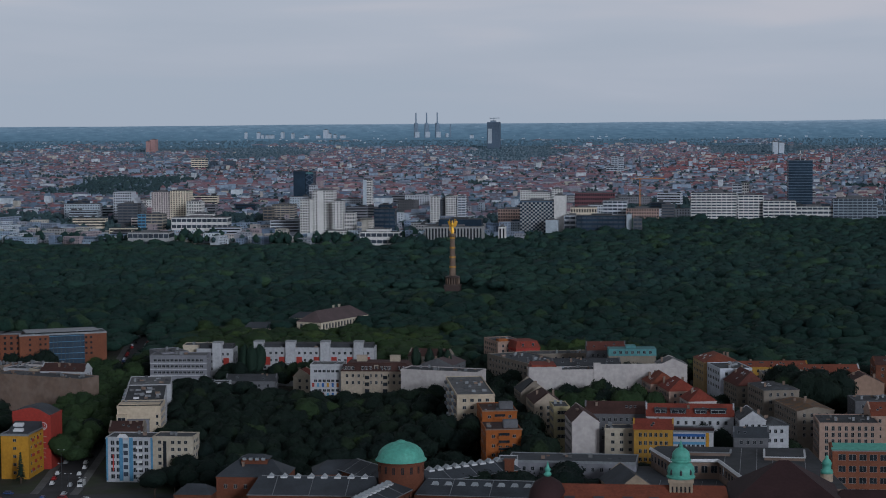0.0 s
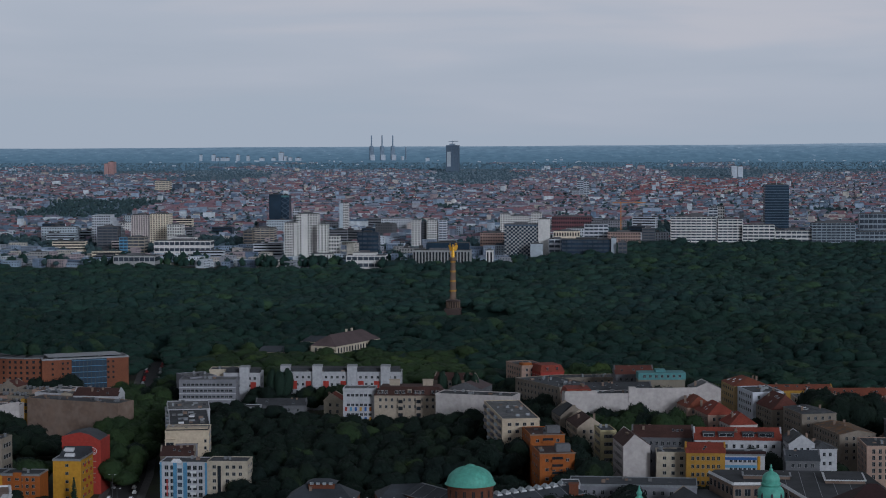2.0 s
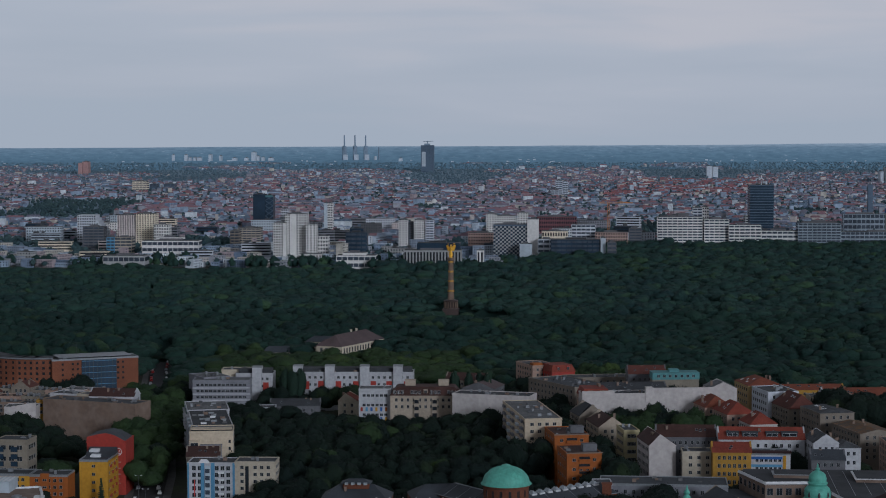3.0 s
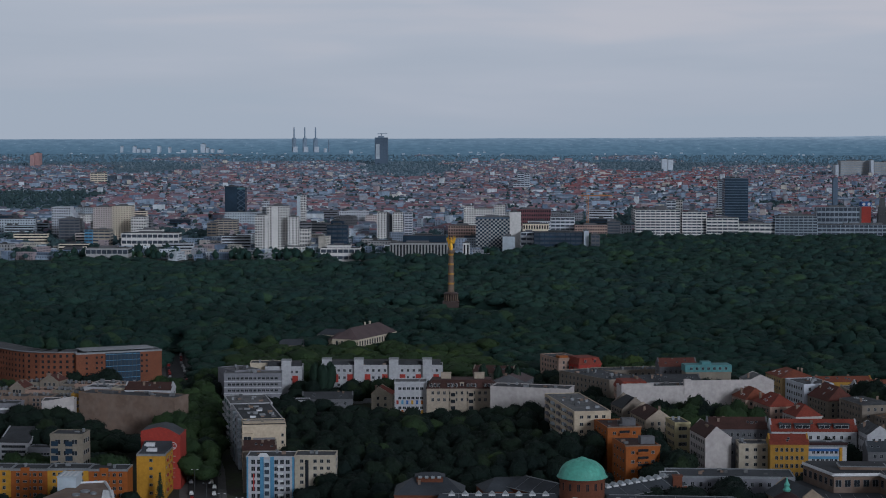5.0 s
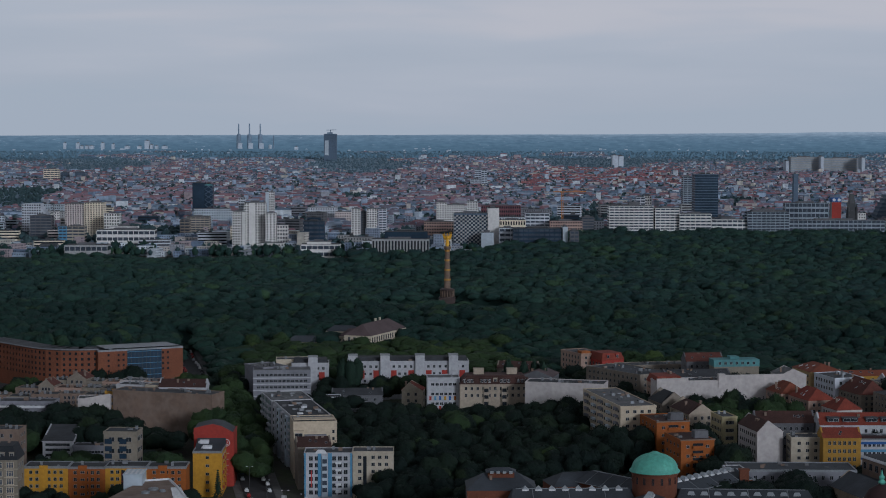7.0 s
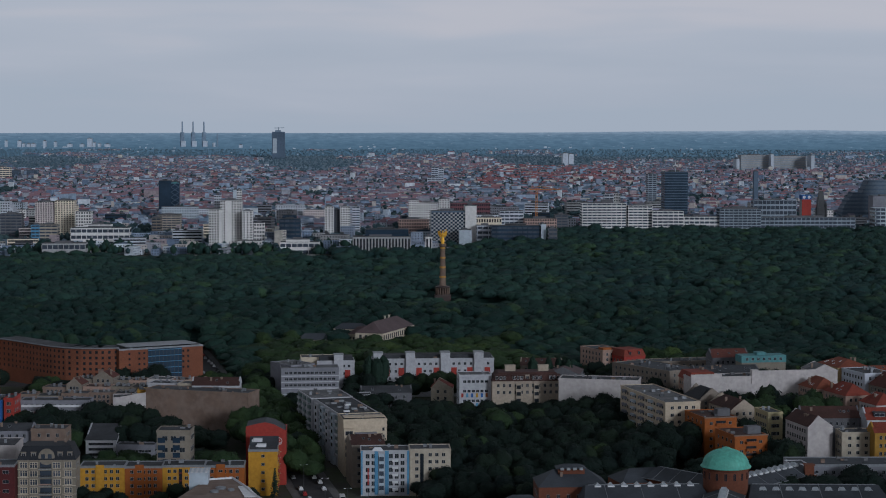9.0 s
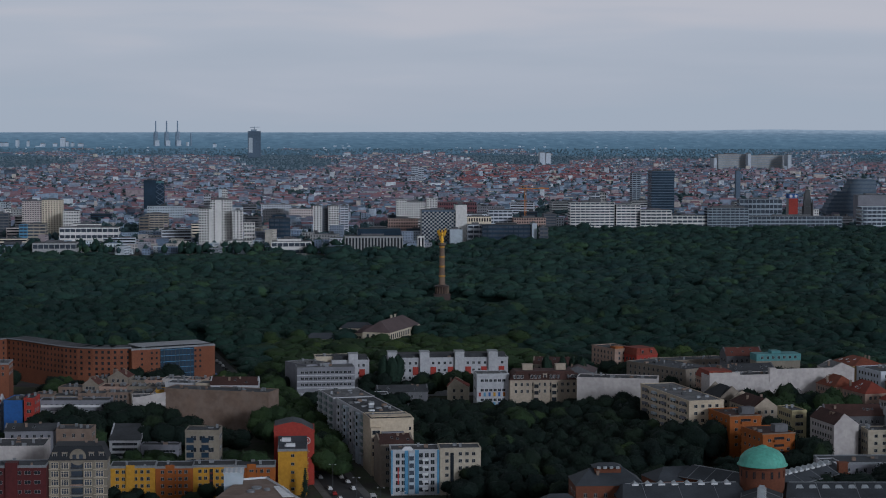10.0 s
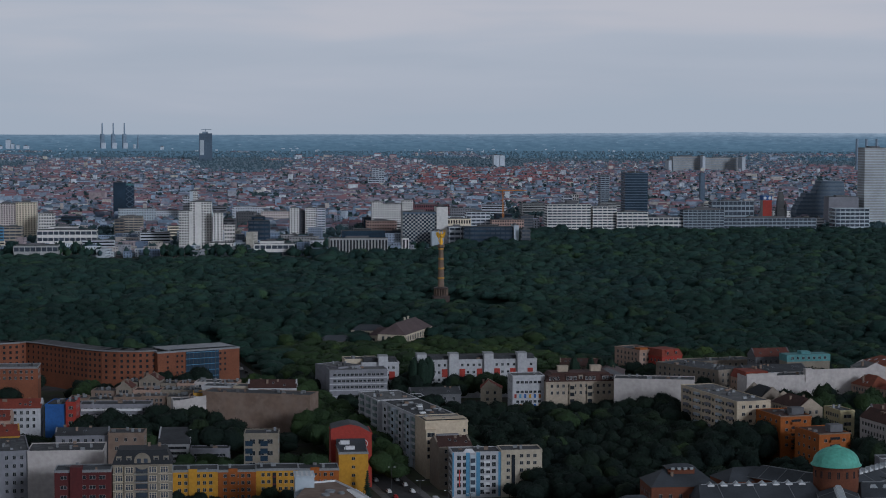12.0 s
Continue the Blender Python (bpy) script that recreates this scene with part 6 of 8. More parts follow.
part("slanting_top", Shape().add([(-7.75, -6.05, 19.0), (7.75, -6.05, 19.0), (7.75, -6.05, 21.6), (-7.75, -6.05, 19.05), (-7.75, -5.6, 19.0), (7.75, -5.6, 19.0), (7.75, -5.6, 21.6), (-7.75, -5.6, 19.05)], [(0, 1, 2, 3), (5, 4, 7, 6), (1, 5, 6, 2), (3, 2, 6, 7), (4, 0, 3, 7)]), WALL["rosy"], fw)
house(-172.5, 951, 6, 8, 21.2, 0, "ochre", "dark", "flat", 5, 2, 2, 2, "narrow yellow house beside the firewall", name="apartment_house", chimneys=0)
for x, y, w, d, top, rot, wall, roof, kind, label in (
    (-137, 953, 23, 12, 23.6, -4, "white", "brown", "gable", "pale house with a steep brown roof"),
    (-148, 956, 14, 11, 23.6, -16, "cream", "light", "flat", "cream stuccoed house with a pale roof"),
    (-163, 962, 15, 11, 23.2, -14, "white", "grey", "flat", "white stuccoed house with a cluttered roof"),
    (-211, 921, 33, 12, 20.8, -3, "lilac", "dark", "flat", "pale grey house with long white balconies"),
    (-254.5, 912, 20, 16, 21.5, 0, "white", "red", "gable", "white house with a red tiled roof"),
    (-236.8, 911, 8.6, 18, 23.0, -8, "blue", "dark", "flat", "bright blue house end wall"),
    (-230.2, 909, 4.6, 14, 24.0, -4, "red", "dark", "flat", "red plastered stair tower house"),
    (-268, 880, 26, 18, 21.0, 0, "pink", "red", "gable", "pink house with a red roof"),
    (-300, 850, 30, 20, 21.0, 0, "cream", "red", "gable", "cream house with a red roof"),
):
    row = house(x, y, w, d, top, rot, wall, roof, kind, 0 if "end wall" in label else 6, max(2, int(w / 3)), 3, 3, label, rise=3.4, name="apartment_house", chimneys=3)
    if "balconies" in label:
        for j in range(3):
            part("balcony", Shape().box(-15.5, 12.5, -7.3, -6.0, 16.2 - 3.0 * j, 17.2 - 3.0 * j), TRIM["white"], row, "long white balcony parapet")
orng = random.Random(21)
OLD = (("rosy", "grey", "flat", "pale rosy old house with a cluttered grey roof"), ("pink", "brown", "flat", "dull pink old house with a brown roof"), ("stucco", "dark", "flat", "grey-beige old house with a tarred roof"),
       ("beige", "redbrown", "gable", "beige old house with a red-brown tiled roof"), ("stucco", "dark", "gable", "grey-beige old house with a dark roof"), ("beige", "dark", "flat", "beige old house with a tarred roof"), ("brown", "grey", "flat", "brown old house with a cluttered grey roof"),
       ("creamstone", "dark", "flat", "cream stuccoed old house with a tarred roof"))
for y0, x0, x1, slope in ((968, -236, -176, -0.06), (986, -226, -146, -0.16), (1008, -212, -152, -0.2)):
    x = x0
    while x < x1:
        w = orng.uniform(8, 14)
        wall, roof, kind, label = orng.choice(OLD)
        yy = y0 + slope * (x - x0) + orng.uniform(-2, 2)
        house(x + w / 2, yy, w - 0.3, 11, (13.0 if y0 == 968 else 14.6) + 0.022 * (yy - 787) + orng.uniform(-1.2, 1.6), math.degrees(math.atan(slope)), wall, roof, kind, 6, max(3, int(w / 2.8)), 2, 2, label, rise=orng.uniform(1.8, 3.0), name="apartment_house", chimneys=4, along=orng.choice("xxy"))
        x += w
def modern_office():
    """A low modern building with a pale reddish roof and white curved edges."""
    ob = thing("office_building", -119, 705, 0, "low modern building with a reddish roof and white edges", "building")
    h = 15.0 - gz(-119, 705)
    ring = [(-10.4, 32.6), (0.5, 36.2), (5.0, 22), (9.9, 2.3), (16, -14), (21, -33), (-11, -44), (-21.7, -18.7)]
    part("wall", Shape().prism(ring, -2, h), WALL["lilac"], ob)
    part("roof", Shape().prism([(x * 0.985, y * 0.985) for x, y in ring], h, h + 0.15), WALL["brown"], ob, "reddish grey roof sheet")
    for (x0, y0), (x1, y1) in zip(ring, ring[1:5]):
        part("white_edge", Shape().bar((x0, y0, h + 0.3), (x1, y1, h + 0.3), 0.4), TRIM["white"], ob, "white roof edge")
    part("lift_house", Shape().box(-15.6, -8.4, 24, 36, 0, h + 4.2).box(-15.9, -8.1, 23.7, 36.3, h + 4.2, h + 4.5), WALL["steel"], ob, "pale blue lift house")
    for k in range(4):
        part("roof_slat", Shape().box(-15 + k * 1.8, -14.2 + k * 1.8, 25, 35, h + 4.5, h + 4.7), TRIM["white"], ob)
    for k in range(9):
        part("skylight_fin", Shape().box(3.4 + k * 0.4, 7.2 + k * 0.55, 17.0 - k * 2.4, 18.2 - k * 2.4, h + 0.1, h + 0.55), TRIM["white"], ob, "white skylight fin")
    for u, v, r in ((-3, 15, 2.0), (-5, 8, 1.6), (1, 11, 1.2)):
        part("roof_fan", Shape().turned([(r, h), (r, h + 0.8), (r * 0.6, h + 1.1)], 14, 0, u, v), TRIM["zinc"], ob)
    FOOTPRINTS.append((-119, 710, 24, 40, 0.0))


modern_office()
part("stair_tower", Shape().box(-4.9, -0.2, -7.3, -2, -1, 20.2 - gz(-215, 760)), WALL["darkred"], rt, "projecting dark red stair bay")


# ---- the long curved brick housing and the office at its end ----
def brick_snake():
    pts = [Vector((x, y, 0)) for x, y in ((-330, 1092), (-300, 1094), (-274, 1106), (-271, 1111), (-262, 1102), (-252, 1090), (-243, 1079), (-234, 1069), (-226, 1062.5), (-217, 1059), (-207, 1058), (-196.5, 1060))]
    ob = thing("curved_apartment_block", -250, 1095, 0, "long curved orange brick apartment block with a metal roof edge", "apartment block")
    base = Vector((-250, 1095, gz(-250, 1095)))
    top = 29.0 - base.z
    for a, b in zip(pts, pts[1:]):
        a, b = a - Vector((base.x, base.y, 0)), b - Vector((base.x, base.y, 0))
        n = (b - a).normalized()
        back = Vector((-n.y, n.x, 0)) * 14
        ring = [(a.x, a.y), (b.x, b.y), (b.x + back.x, b.y + back.y), (a.x + back.x, a.y + back.y)]
        part("wall", Shape().prism(ring, -4, top), WALL["brick"], ob)
        f = Vector((n.y, -n.x, 0)) * 0.6
        edge = [(a.x + f.x, a.y + f.y), (b.x + f.x, b.y + f.y), (b.x + back.x, b.y + back.y), (a.x + back.x, a.y + back.y)]
        part("roof", Shape().prism(edge, top, top + 0.35), ROOF["grey"], ob)
        part("roof_edge", Shape().bar((a.x + f.x, a.y + f.y, top + 0.2), (b.x + f.x, b.y + f.y, top + 0.2), 0.3), TRIM["zinc"], ob)
        count = int((b - a).length / 3.3)
        ang = math.degrees(math.atan2(n.y, n.x))
        me = window_mesh(1.4, 1.5, WALL["brick"], False)
        for j in range(5):
            for k in range(count):
                p = a + n * ((k + 0.5) * (b - a).length / count)
                wn = new("window", me)
                wn.parent = ob
                wn.matrix_local = pose(p.x, p.y, top - 2.0 - j * 3.05, 0, 0, ang)


brick_snake()
of = house(-177.6, 1074.1, 49, 16, 28.6, 26, "brick", "light", "flat", 6, 0, 4, 4, "orange brick office with a blue glass front and metal roof", name="office_building", category="building", chimneys=0, trim="zinc")
ho = 28.6 - gz(-177.6, 1074.1)
part("glass_front", Shape().box(-8, 12, -8.35, -7.9, 4, ho - 0.4), WALL["darkglass"], of, "blue glass curtain wall")
for k in range(10):
    part("mullion", Shape().box(-8 + k * 2.2, -7.8 + k * 2.2, -8.5, -8.3, 4, ho - 0.4), TRIM["dark"], of)
for j in range(6):
    part("transom", Shape().box(-8, 12, -8.5, -8.3, 5.5 + j * 3.3, 5.75 + j * 3.3), WALL["lightblue"], of)
put_windows(of, "f", 49, 16, ho - 13, ho - 1, 4, 16, (1.2, 1.2), WALL["brick"], False, skip=tuple((i, -1) for i in (0, 2, 5, 6, 7, 8, 9, 10, 11, 14, 15)))
part("canopy", Shape().box(-21, 20, -8.9, 7, ho + 1.3, ho + 1.65), TRIM["zinc"], of, "pale metal roof canopy")
part("plant_room", Shape().box(-14, 8, -4, 6, ho, ho + 1.6), TRIM["dark"], of)
part("mast", Shape().turned([(0.12, ho + 2), (0.05, ho + 9)], 6, 0, -9, 0), TRIM["dark"], of)
house(-269, 1015, 28, 16, 27.4, 0, "brick", "light", "flat", 7, 9, 3, 4, "orange brick apartment block with a metal roof edge", name="apartment_block", chimneys=0, trim="zinc")
house(-166, 1046, 46, 8, 13.5, 14, "white", "light", "flat", 1, 12, 2, 2, "low white glazed building with a pale roof", name="low_building", category="building", chimneys=0)

# ---- the white palace in the park ----
pal = house(-46.3, 1224.5, 56, 18, 21.8, 67, "creamstone", "mauve", "hip", 2, 15, 4, 0, "cream palace with a large mauve hipped roof", rise=6.4, hip=8, name="palace", category="palace", chimneys=0, size=(1.5, 3.0), ground_floor=3.5)
hp = 21.8 - gz(-46.3, 1224.5)
for u in (2.5, 9.5):
    part("chimney", Shape().box(u - 0.5, u + 0.5, 0.6, 1.6, hp + 4, hp + 7.6).box(u - 0.65, u + 0.65, 0.45, 1.75, hp + 7.6, hp + 7.9), WALL["creamstone"], pal, "pale plastered chimney")
for u in (-27.6, -9.2, 9.2, 27.6):
    part("pilaster", Shape().box(u - 0.5, u + 0.5, -9.3, -8.9, 0, hp - 0.3), WALL["creamstone"], pal)
house(-60, 1228, 16, 14, 18.8, -14, "creamstone", "mauve", "hip", 1, 4, 2, 2, "low link building with a dark hipped roof", rise=4.4, hip=5, name="palace_wing", category="palace", chimneys=0, ground_floor=5)
house(-67, 1251, 22, 11, 19.4, -14, "creamstone", "slate", "hip", 1, 7, 2, 2, "low cream palace wing with a dark roof", rise=3.4, hip=5, name="palace_wing", category="palace", chimneys=0, ground_floor=6, size=(1.3, 2.0))
house(-91, 1211, 20, 11, 17.0, 4, "stucco", "slate", "hip", 1, 6, 2, 2, "low grey outbuilding with a slate roof", rise=3.4, hip=4, name="outbuilding", category="building", chimneys=0, ground_floor=4)


# ---- the victory column ----
def victory_column():
    ob = thing("victory_column", 4.4, 1472, 0, "tall sandstone monument column with gilded bands and a golden figure", "monument")
    base = Shape().box(-6.0, 6.0, -6.0, 6.0, -1, 6.5).box(-6.3, 6.3, -6.3, 6.3, 6.5, 7.2).box(-7.2, 7.2, -7.2, 7.2, -1, 1.0)
    part("podium", base, TRIM["granite"], ob, "square red granite podium")
    hall = Shape().turned([(5.6, 7.2), (5.6, 7.6)], 32).turned([(3.7, 7.6), (3.7, 12.6)], 32).turned([(5.6, 12.6), (5.7, 13.2), (5.2, 13.6), (3.2, 14.2)], 32)
    part("round_hall", hall, TRIM["granite"], ob)
    for k in range(16):
        a = 2 * math.pi * k / 16
        part("pillar", Shape().turned([(0.45, 7.6), (0.36, 12.6)], 8, 0, 5.1 * math.cos(a), 5.1 * math.sin(a)), TRIM["column"], ob)
    z, radii = 14.2, ((2.45, 2.33), (2.25, 2.14), (2.08, 1.98), (1.93, 1.84))
    for r0, r1 in radii:
        part("drum", Shape().turned([(r0 * 1.06, z), (r0 * 1.06, z + 0.5), (r0, z + 0.7), (r1, z + 7.2), (r1 * 1.04, z + 7.4)], 20), TRIM["column"], ob, "fluted sandstone drum")
        part("gilded_band", Shape().turned([(r1 * 1.03, z + 5.9), (r1 * 1.12, z + 6.1), (r1 * 1.12, z + 7.1), (r1 * 1.03, z + 7.35)], 20), TRIM["gilt"], ob)
        z += 7.4
    part("gallery", Shape().turned([(1.95, z), (3.0, z + 1.0), (3.0, z + 1.4), (2.75, z + 1.4), (2.75, z + 2.3), (2.9, z + 2.3), (2.9, z + 2.5), (1.6, z + 2.5)], 20), TRIM["column"], ob, "viewing gallery with a parapet")
    part("figure_base", Shape().turned([(1.3, z + 1.4), (1.2, z + 3.4), (0.8, z + 3.8)], 14), TRIM["gold"], ob)
    f = z + 3.8
    # one plain gilded form: robe, body, wings, raised arm with wreath, staff
    s = Shape().turned([(1.35, f), (1.05, f + 1.6), (0.75, f + 3.2), (0.95, f + 4.2), (0.8, f + 5.0), (0.35, f + 5.5), (0.5, f + 6.0), (0.42, f + 6.6), (0.1, f + 7.0)], 14)
    for e in (-1, 1):
        s.add([(0.3 * e, 0.5, f + 4.6), (2.0 * e, 1.6, f + 6.6), (3.0 * e, 2.1, f + 6.2), (2.6 * e, 2.0, f + 4.4), (1.7 * e, 1.5, f + 2.6), (0.5 * e, 0.6, f + 3.2), (0.3 * e, 0.8, f + 4.6), (2.0 * e, 1.9, f + 6.6), (3.0 * e, 2.4, f + 6.2), (2.6 * e, 2.3, f + 4.4), (1.7 * e, 1.8, f + 2.6), (0.5 * e, 0.9, f + 3.2)],
              [(0, 1, 2, 3, 4, 5), (11, 10, 9, 8, 7, 6), (0, 6, 7, 1), (1, 7, 8, 2), (2, 8, 9, 3), (3, 9, 10, 4), (4, 10, 11, 5), (5, 11, 6, 0)])
    s.bar((0.6, -0.2, f + 4.9), (1.7, -0.8, f + 6.6), 0.22).bar((-0.7, -0.2, f + 4.6), (-1.6, -0.8, f + 3.4), 0.22).bar((-1.7, -0.9, f + 0.8), (-1.6, -0.8, f + 7.6), 0.12)
    for k in range(10):
        a, b = 2 * math.pi * k / 10, 2 * math.pi * (k + 1) / 10
        s.bar((1.9 + 0.6 * math.cos(a), -0.9, f + 7.1 + 0.6 * math.sin(a)), (1.9 + 0.6 * math.cos(b), -0.9, f + 7.1 + 0.6 * math.sin(b)), 0.12)
    s.v = [(x * 1.25, y * 1.25, f + (q - f) * 1.25) for x, y, q in s.v]
    part("figure", s, TRIM["gold"], ob, "gilded winged figure")


victory_column()


# ---- the skyline beyond the park ----
TOWER_SPOTS = []


def tower(x, y, w, d, top, wall, style, storeys, label, steps=0, roofbox=False, rot=0.0, bare=()):
    """A slab or tower: body, roof edge, roof plant and one row of windows a storey."""
    tall = top - gz(x, y) > 28
    TOWER_SPOTS.append((x, y, w / 2, d / 2))
    name = "high_rise" if tall else "office_building" if style in ("bands", "none", "dark_bands", "curve") else "apartment_block"
    ob = thing(name, x, y, rot, label, "high-rise" if tall else "building")
    h = top - gz(x, y)
    body = "concrete" if wall == "chequer" else wall
    if style == "curve":
        ring = [(-w / 2, -d / 2 + 4), (-w / 2 + 2, -d / 2 + 1.4), (-w / 2 + 6, -d / 2), (w / 2, -d / 2), (w / 2, d / 2), (-w / 2, d / 2)]
        part("body", Shape().prism(ring, -2, h), WALL[body], ob)
    elif steps:
        for k in range(steps):
            a = -w / 2 + w * 0.55 + w * 0.45 * k / steps if k else -w / 2
            b = -w / 2 + w * 0.55 + w * 0.45 * (k + 1) / steps
            part("body", Shape().box(a, b, -d / 2, d / 2, -2, h - k * 3.4), WALL[body], ob)
    else:
        part("body", Shape().box(-w / 2, w / 2, -d / 2, d / 2, -2, h), WALL[body], ob)
        part("roof", Shape().box(-w / 2 + 0.3, w / 2 - 0.3, -d / 2 + 0.3, d / 2 - 0.3, h, h + 0.2), ROOF["grey"], ob)
        part("roof_plant", Shape().box(-w * 0.22, w * 0.18, -d * 0.2, d * 0.25, h + 0.2, h + 1.8), WALL["grey"] if body != "darkglass" else TRIM["dark"], ob)
        if roofbox:
            part("roof_plant", Shape().box(-w * 0.05, w * 0.2, -d * 0.3, d * 0.25, h + 0.2, h + 4.0), WALL["grey"], ob)
    step = h / storeys
    grid = Shape()
    for j in range(storeys):
        z0, z1 = (j + 0.28) * step, (j + (0.92 if wall in ("steel", "far_grey") else 0.80)) * step
        if style in ("bands", "curve"):
            e = 0.07
            band = Shape().box(-w / 2 - e, w / 2 + e, -d / 2 - e, d / 2 - 0.6, z0, z1)
            part("window_band", band, TRIM["pane"], ob)
            n = max(2, int(w / 5))
            for k in range(n + 1):
                u = -w / 2 + w * k / n
                grid.box(u - 0.3, u + 0.3, -d / 2 - 0.14, -d / 2, z0 - 0.05, z1 + 0.05)
        elif style == "fine":
            part("window_band", Shape().box(-w / 2 - 0.07, w / 2 + 0.07, -d / 2 - 0.07, d / 2 - 0.6, z0, z1), WALL["concrete"], ob)
        elif style == "dark_bands":
            part("spandrel", Shape().box(-w / 2 - 0.12, w / 2 + 0.12, -d / 2 - 0.12, d / 2 - 0.6, z1, z1 + 0.25 * step), WALL["haze_dark"], ob)
        elif style == "rows":
            n = max(3, int(w / 2.6))
            for k in range(n):
                if k in bare:
                    continue
                u = -w / 2 + w * (k + 0.5) / n
                if steps and z1 + 0.5 > h - 3.4 * max(0, int((u + w / 2 - w * 0.55) / (w * 0.45) * steps)):
                    continue
                grid.box(u - 0.78, u + 0.78, -d / 2 - 0.06, -d / 2 + 0.1, z0, z1)
            m = max(2, int(d / 3.2))
            for k in range(m):
                v = -d / 2 + d * (k + 0.5) / m
                grid.box(-w / 2 - 0.06, -w / 2 + 0.1, v - 0.6, v + 0.6, z0, z1).box(w / 2 - 0.1, w / 2 + 0.06, v - 0.6, v + 0.6, z0, z1)
        elif style == "piers" and j == 0:
            n = int(w / 3)
            for k in range(n):
                u = -w / 2 + w * (k + 0.5) / n
                part("tall_window", Shape().box(u - 0.8, u + 0.8, -d / 2 - 0.08, -d / 2 + 0.1, 1.0, h - 1.6), TRIM["glass"], ob)
    if grid.v:
        rows = style == "rows"
        tagged(part("window_grid" if rows else "pier_grid", grid, TRIM["glass"] if rows else WALL[body], ob), kind="stuff")
    if wall == "chequer":
        n, m = 16, 18
        s = Shape()
        for j in range(m):
            for k in range(n):
                if (j + k) % 2:
                    s.box(-w / 2 + w * k / n, -w / 2 + w * (k + 1) / n, -d / 2 - 0.08, -d / 2 + 0.1, h * (0.06 + 0.9 * j / m), h * (0.06 + 0.9 * (j + 1) / m))
        tagged(part("window_grid", s, WALL["darkglass"], ob, "dark chequered window panels"), kind="stuff")
        part("roof_band", Shape().box(-w / 2 - 0.1, w / 2 + 0.1, -d / 2 - 0.12, -d / 2, h - 1.6, h), WALL["haze_dark"], ob)
    if style == "lattice":
        s = Shape()
        for k in range(6):
            a, b = h * (0.15 + 0.85 * k / 6), h * (0.15 + 0.85 * (k + 1) / 6)
            s.bar((-w / 2, -d / 2 - 0.3, a), (w / 2, -d / 2 - 0.3, b), 0.28).bar((w / 2, -d / 2 - 0.3, a), (-w / 2, -d / 2 - 0.3, b), 0.28)
        part("lattice", s, WALL["haze_dark"], ob, "grey-blue steel cross bracing")
        part("crown_band", Shape().box(-w / 2, w / 2, -d / 2 - 0.2, -d / 2, h - 2.2, h), WALL["turquoise"], ob)
    return ob


tower(-437.8, 2162.0, 32.0, 24, 64.2, "pale", "rows", 12, "stepped pale grey slab block with rows of windows", steps=6)
tower(-423.5, 2108.0, 22.7, 16, 53.5, "grey", "bands", 8, "grey office block with window bands")
tower(-389.4, 2125.0, 21.1, 22, 65.8, "blush", "rows", 17, "pinkish grey high-rise flats with small windows")
tower(-368.1, 2123.0, 20.7, 22, 67.2, "creamy", "rows", 17, "cream high-rise flats with rows of windows")
tower(-344.0, 2088.0, 16.4, 16, 56.9, "panel", "rows", 9, "white stepped block of flats")
tower(-315.3, 1995.0, 59.2, 20, 44.5, "panel", "bands", 3, "low white terraced building with ribbon windows")
tower(-320.2, 2012.0, 28.2, 14, 47.0, "panel", "bands", 2, "white roof storey of the terraced building")
tower(-283.1, 2390.0, 14.9, 20, 80.5, "darkglass", "none", 16, "black glass office tower")
tower(-271.2, 2394.0, 9.8, 20, 79.0, "darkglass", "lattice", 16, "dark tower half with a pale steel lattice")
tower(-196.9, 1965.0, 13.1, 18, 64.6, "panel", "rows", 15, "white high-rise slab with dark window columns", bare=(4,))
tower(-181.7, 1978.0, 21.8, 20, 73.2, "panel", "rows", 18, "tall white high-rise with dark window columns", bare=(2, 3))
tower(-196.6, 1997.0, 6.9, 14, 77.6, "pale", "rows", 19, "pale grey lift tower of a high-rise")
tower(-164.7, 1965.0, 10.3, 18, 62.9, "panel", "rows", 15, "white high-rise slab with dark window columns")
tower(-153.2, 1967.0, 10.9, 14, 50.7, "panel", "rows", 7, "small white block of flats")
tower(-196.8, 2358.0, 4.1, 16, 70.6, "steel", "none", 14, "slim blue-edged white tower")
tower(-191.8, 2360.0, 6.1, 16, 70.5, "panel", "rows", 18, "slim white tower with narrow windows")
tower(-259.1, 2160.0, 25.2, 20, 50.0, "tan", "bands", 8, "tan office block with dark window bands")
tower(-270.4, 2127.0, 9.9, 14, 48.3, "beige", "bands", 6, "dark brown office block")
tower(-82.8, 2117.0, 9.9, 16, 60.8, "panel", "rows", 13, "white twin tower of flats")
tower(-65.5, 2117.0, 11.1, 16, 60.8, "panel", "rows", 13, "white twin tower of flats")
tower(-74.7, 2121.0, 6.8, 10, 57.4, "grey", "bands", 11, "grey link between white towers")
tower(-53.8, 2119.0, 8.6, 16, 60.7, "pale", "bands", 12, "pale grey tower of flats")
tower(-110.9, 1890.0, 38.5, 20, 36.2, "panel", "bands", 2, "low white embassy with a long flat roof")
tower(-112.9, 1892.0, 23.2, 14, 38.6, "panel", "bands", 1, "flat roof storey of the embassy")
tower(-32.9, 1842.0, 54.6, 24, 44.3, "concrete", "piers", 2, "long low stone embassy with tall piers")
tower(-27.7, 1849.0, 41.0, 18, 50.7, "darkglass", "none", 1, "dark glazed roof storey of the embassy")
tower(12.2, 1847.0, 6.5, 14, 43.7, "panel", "piers", 2, "white end pavilion with tall openings")
tower(-333.8, 1861.0, 40.7, 22, 37.3, "concrete", "bands", 2, "low grey modern building with a flat roof")
tower(-385.5, 2025.0, 8.3, 14, 46.2, "lightblue", "bands", 6, "blue glazed office block")
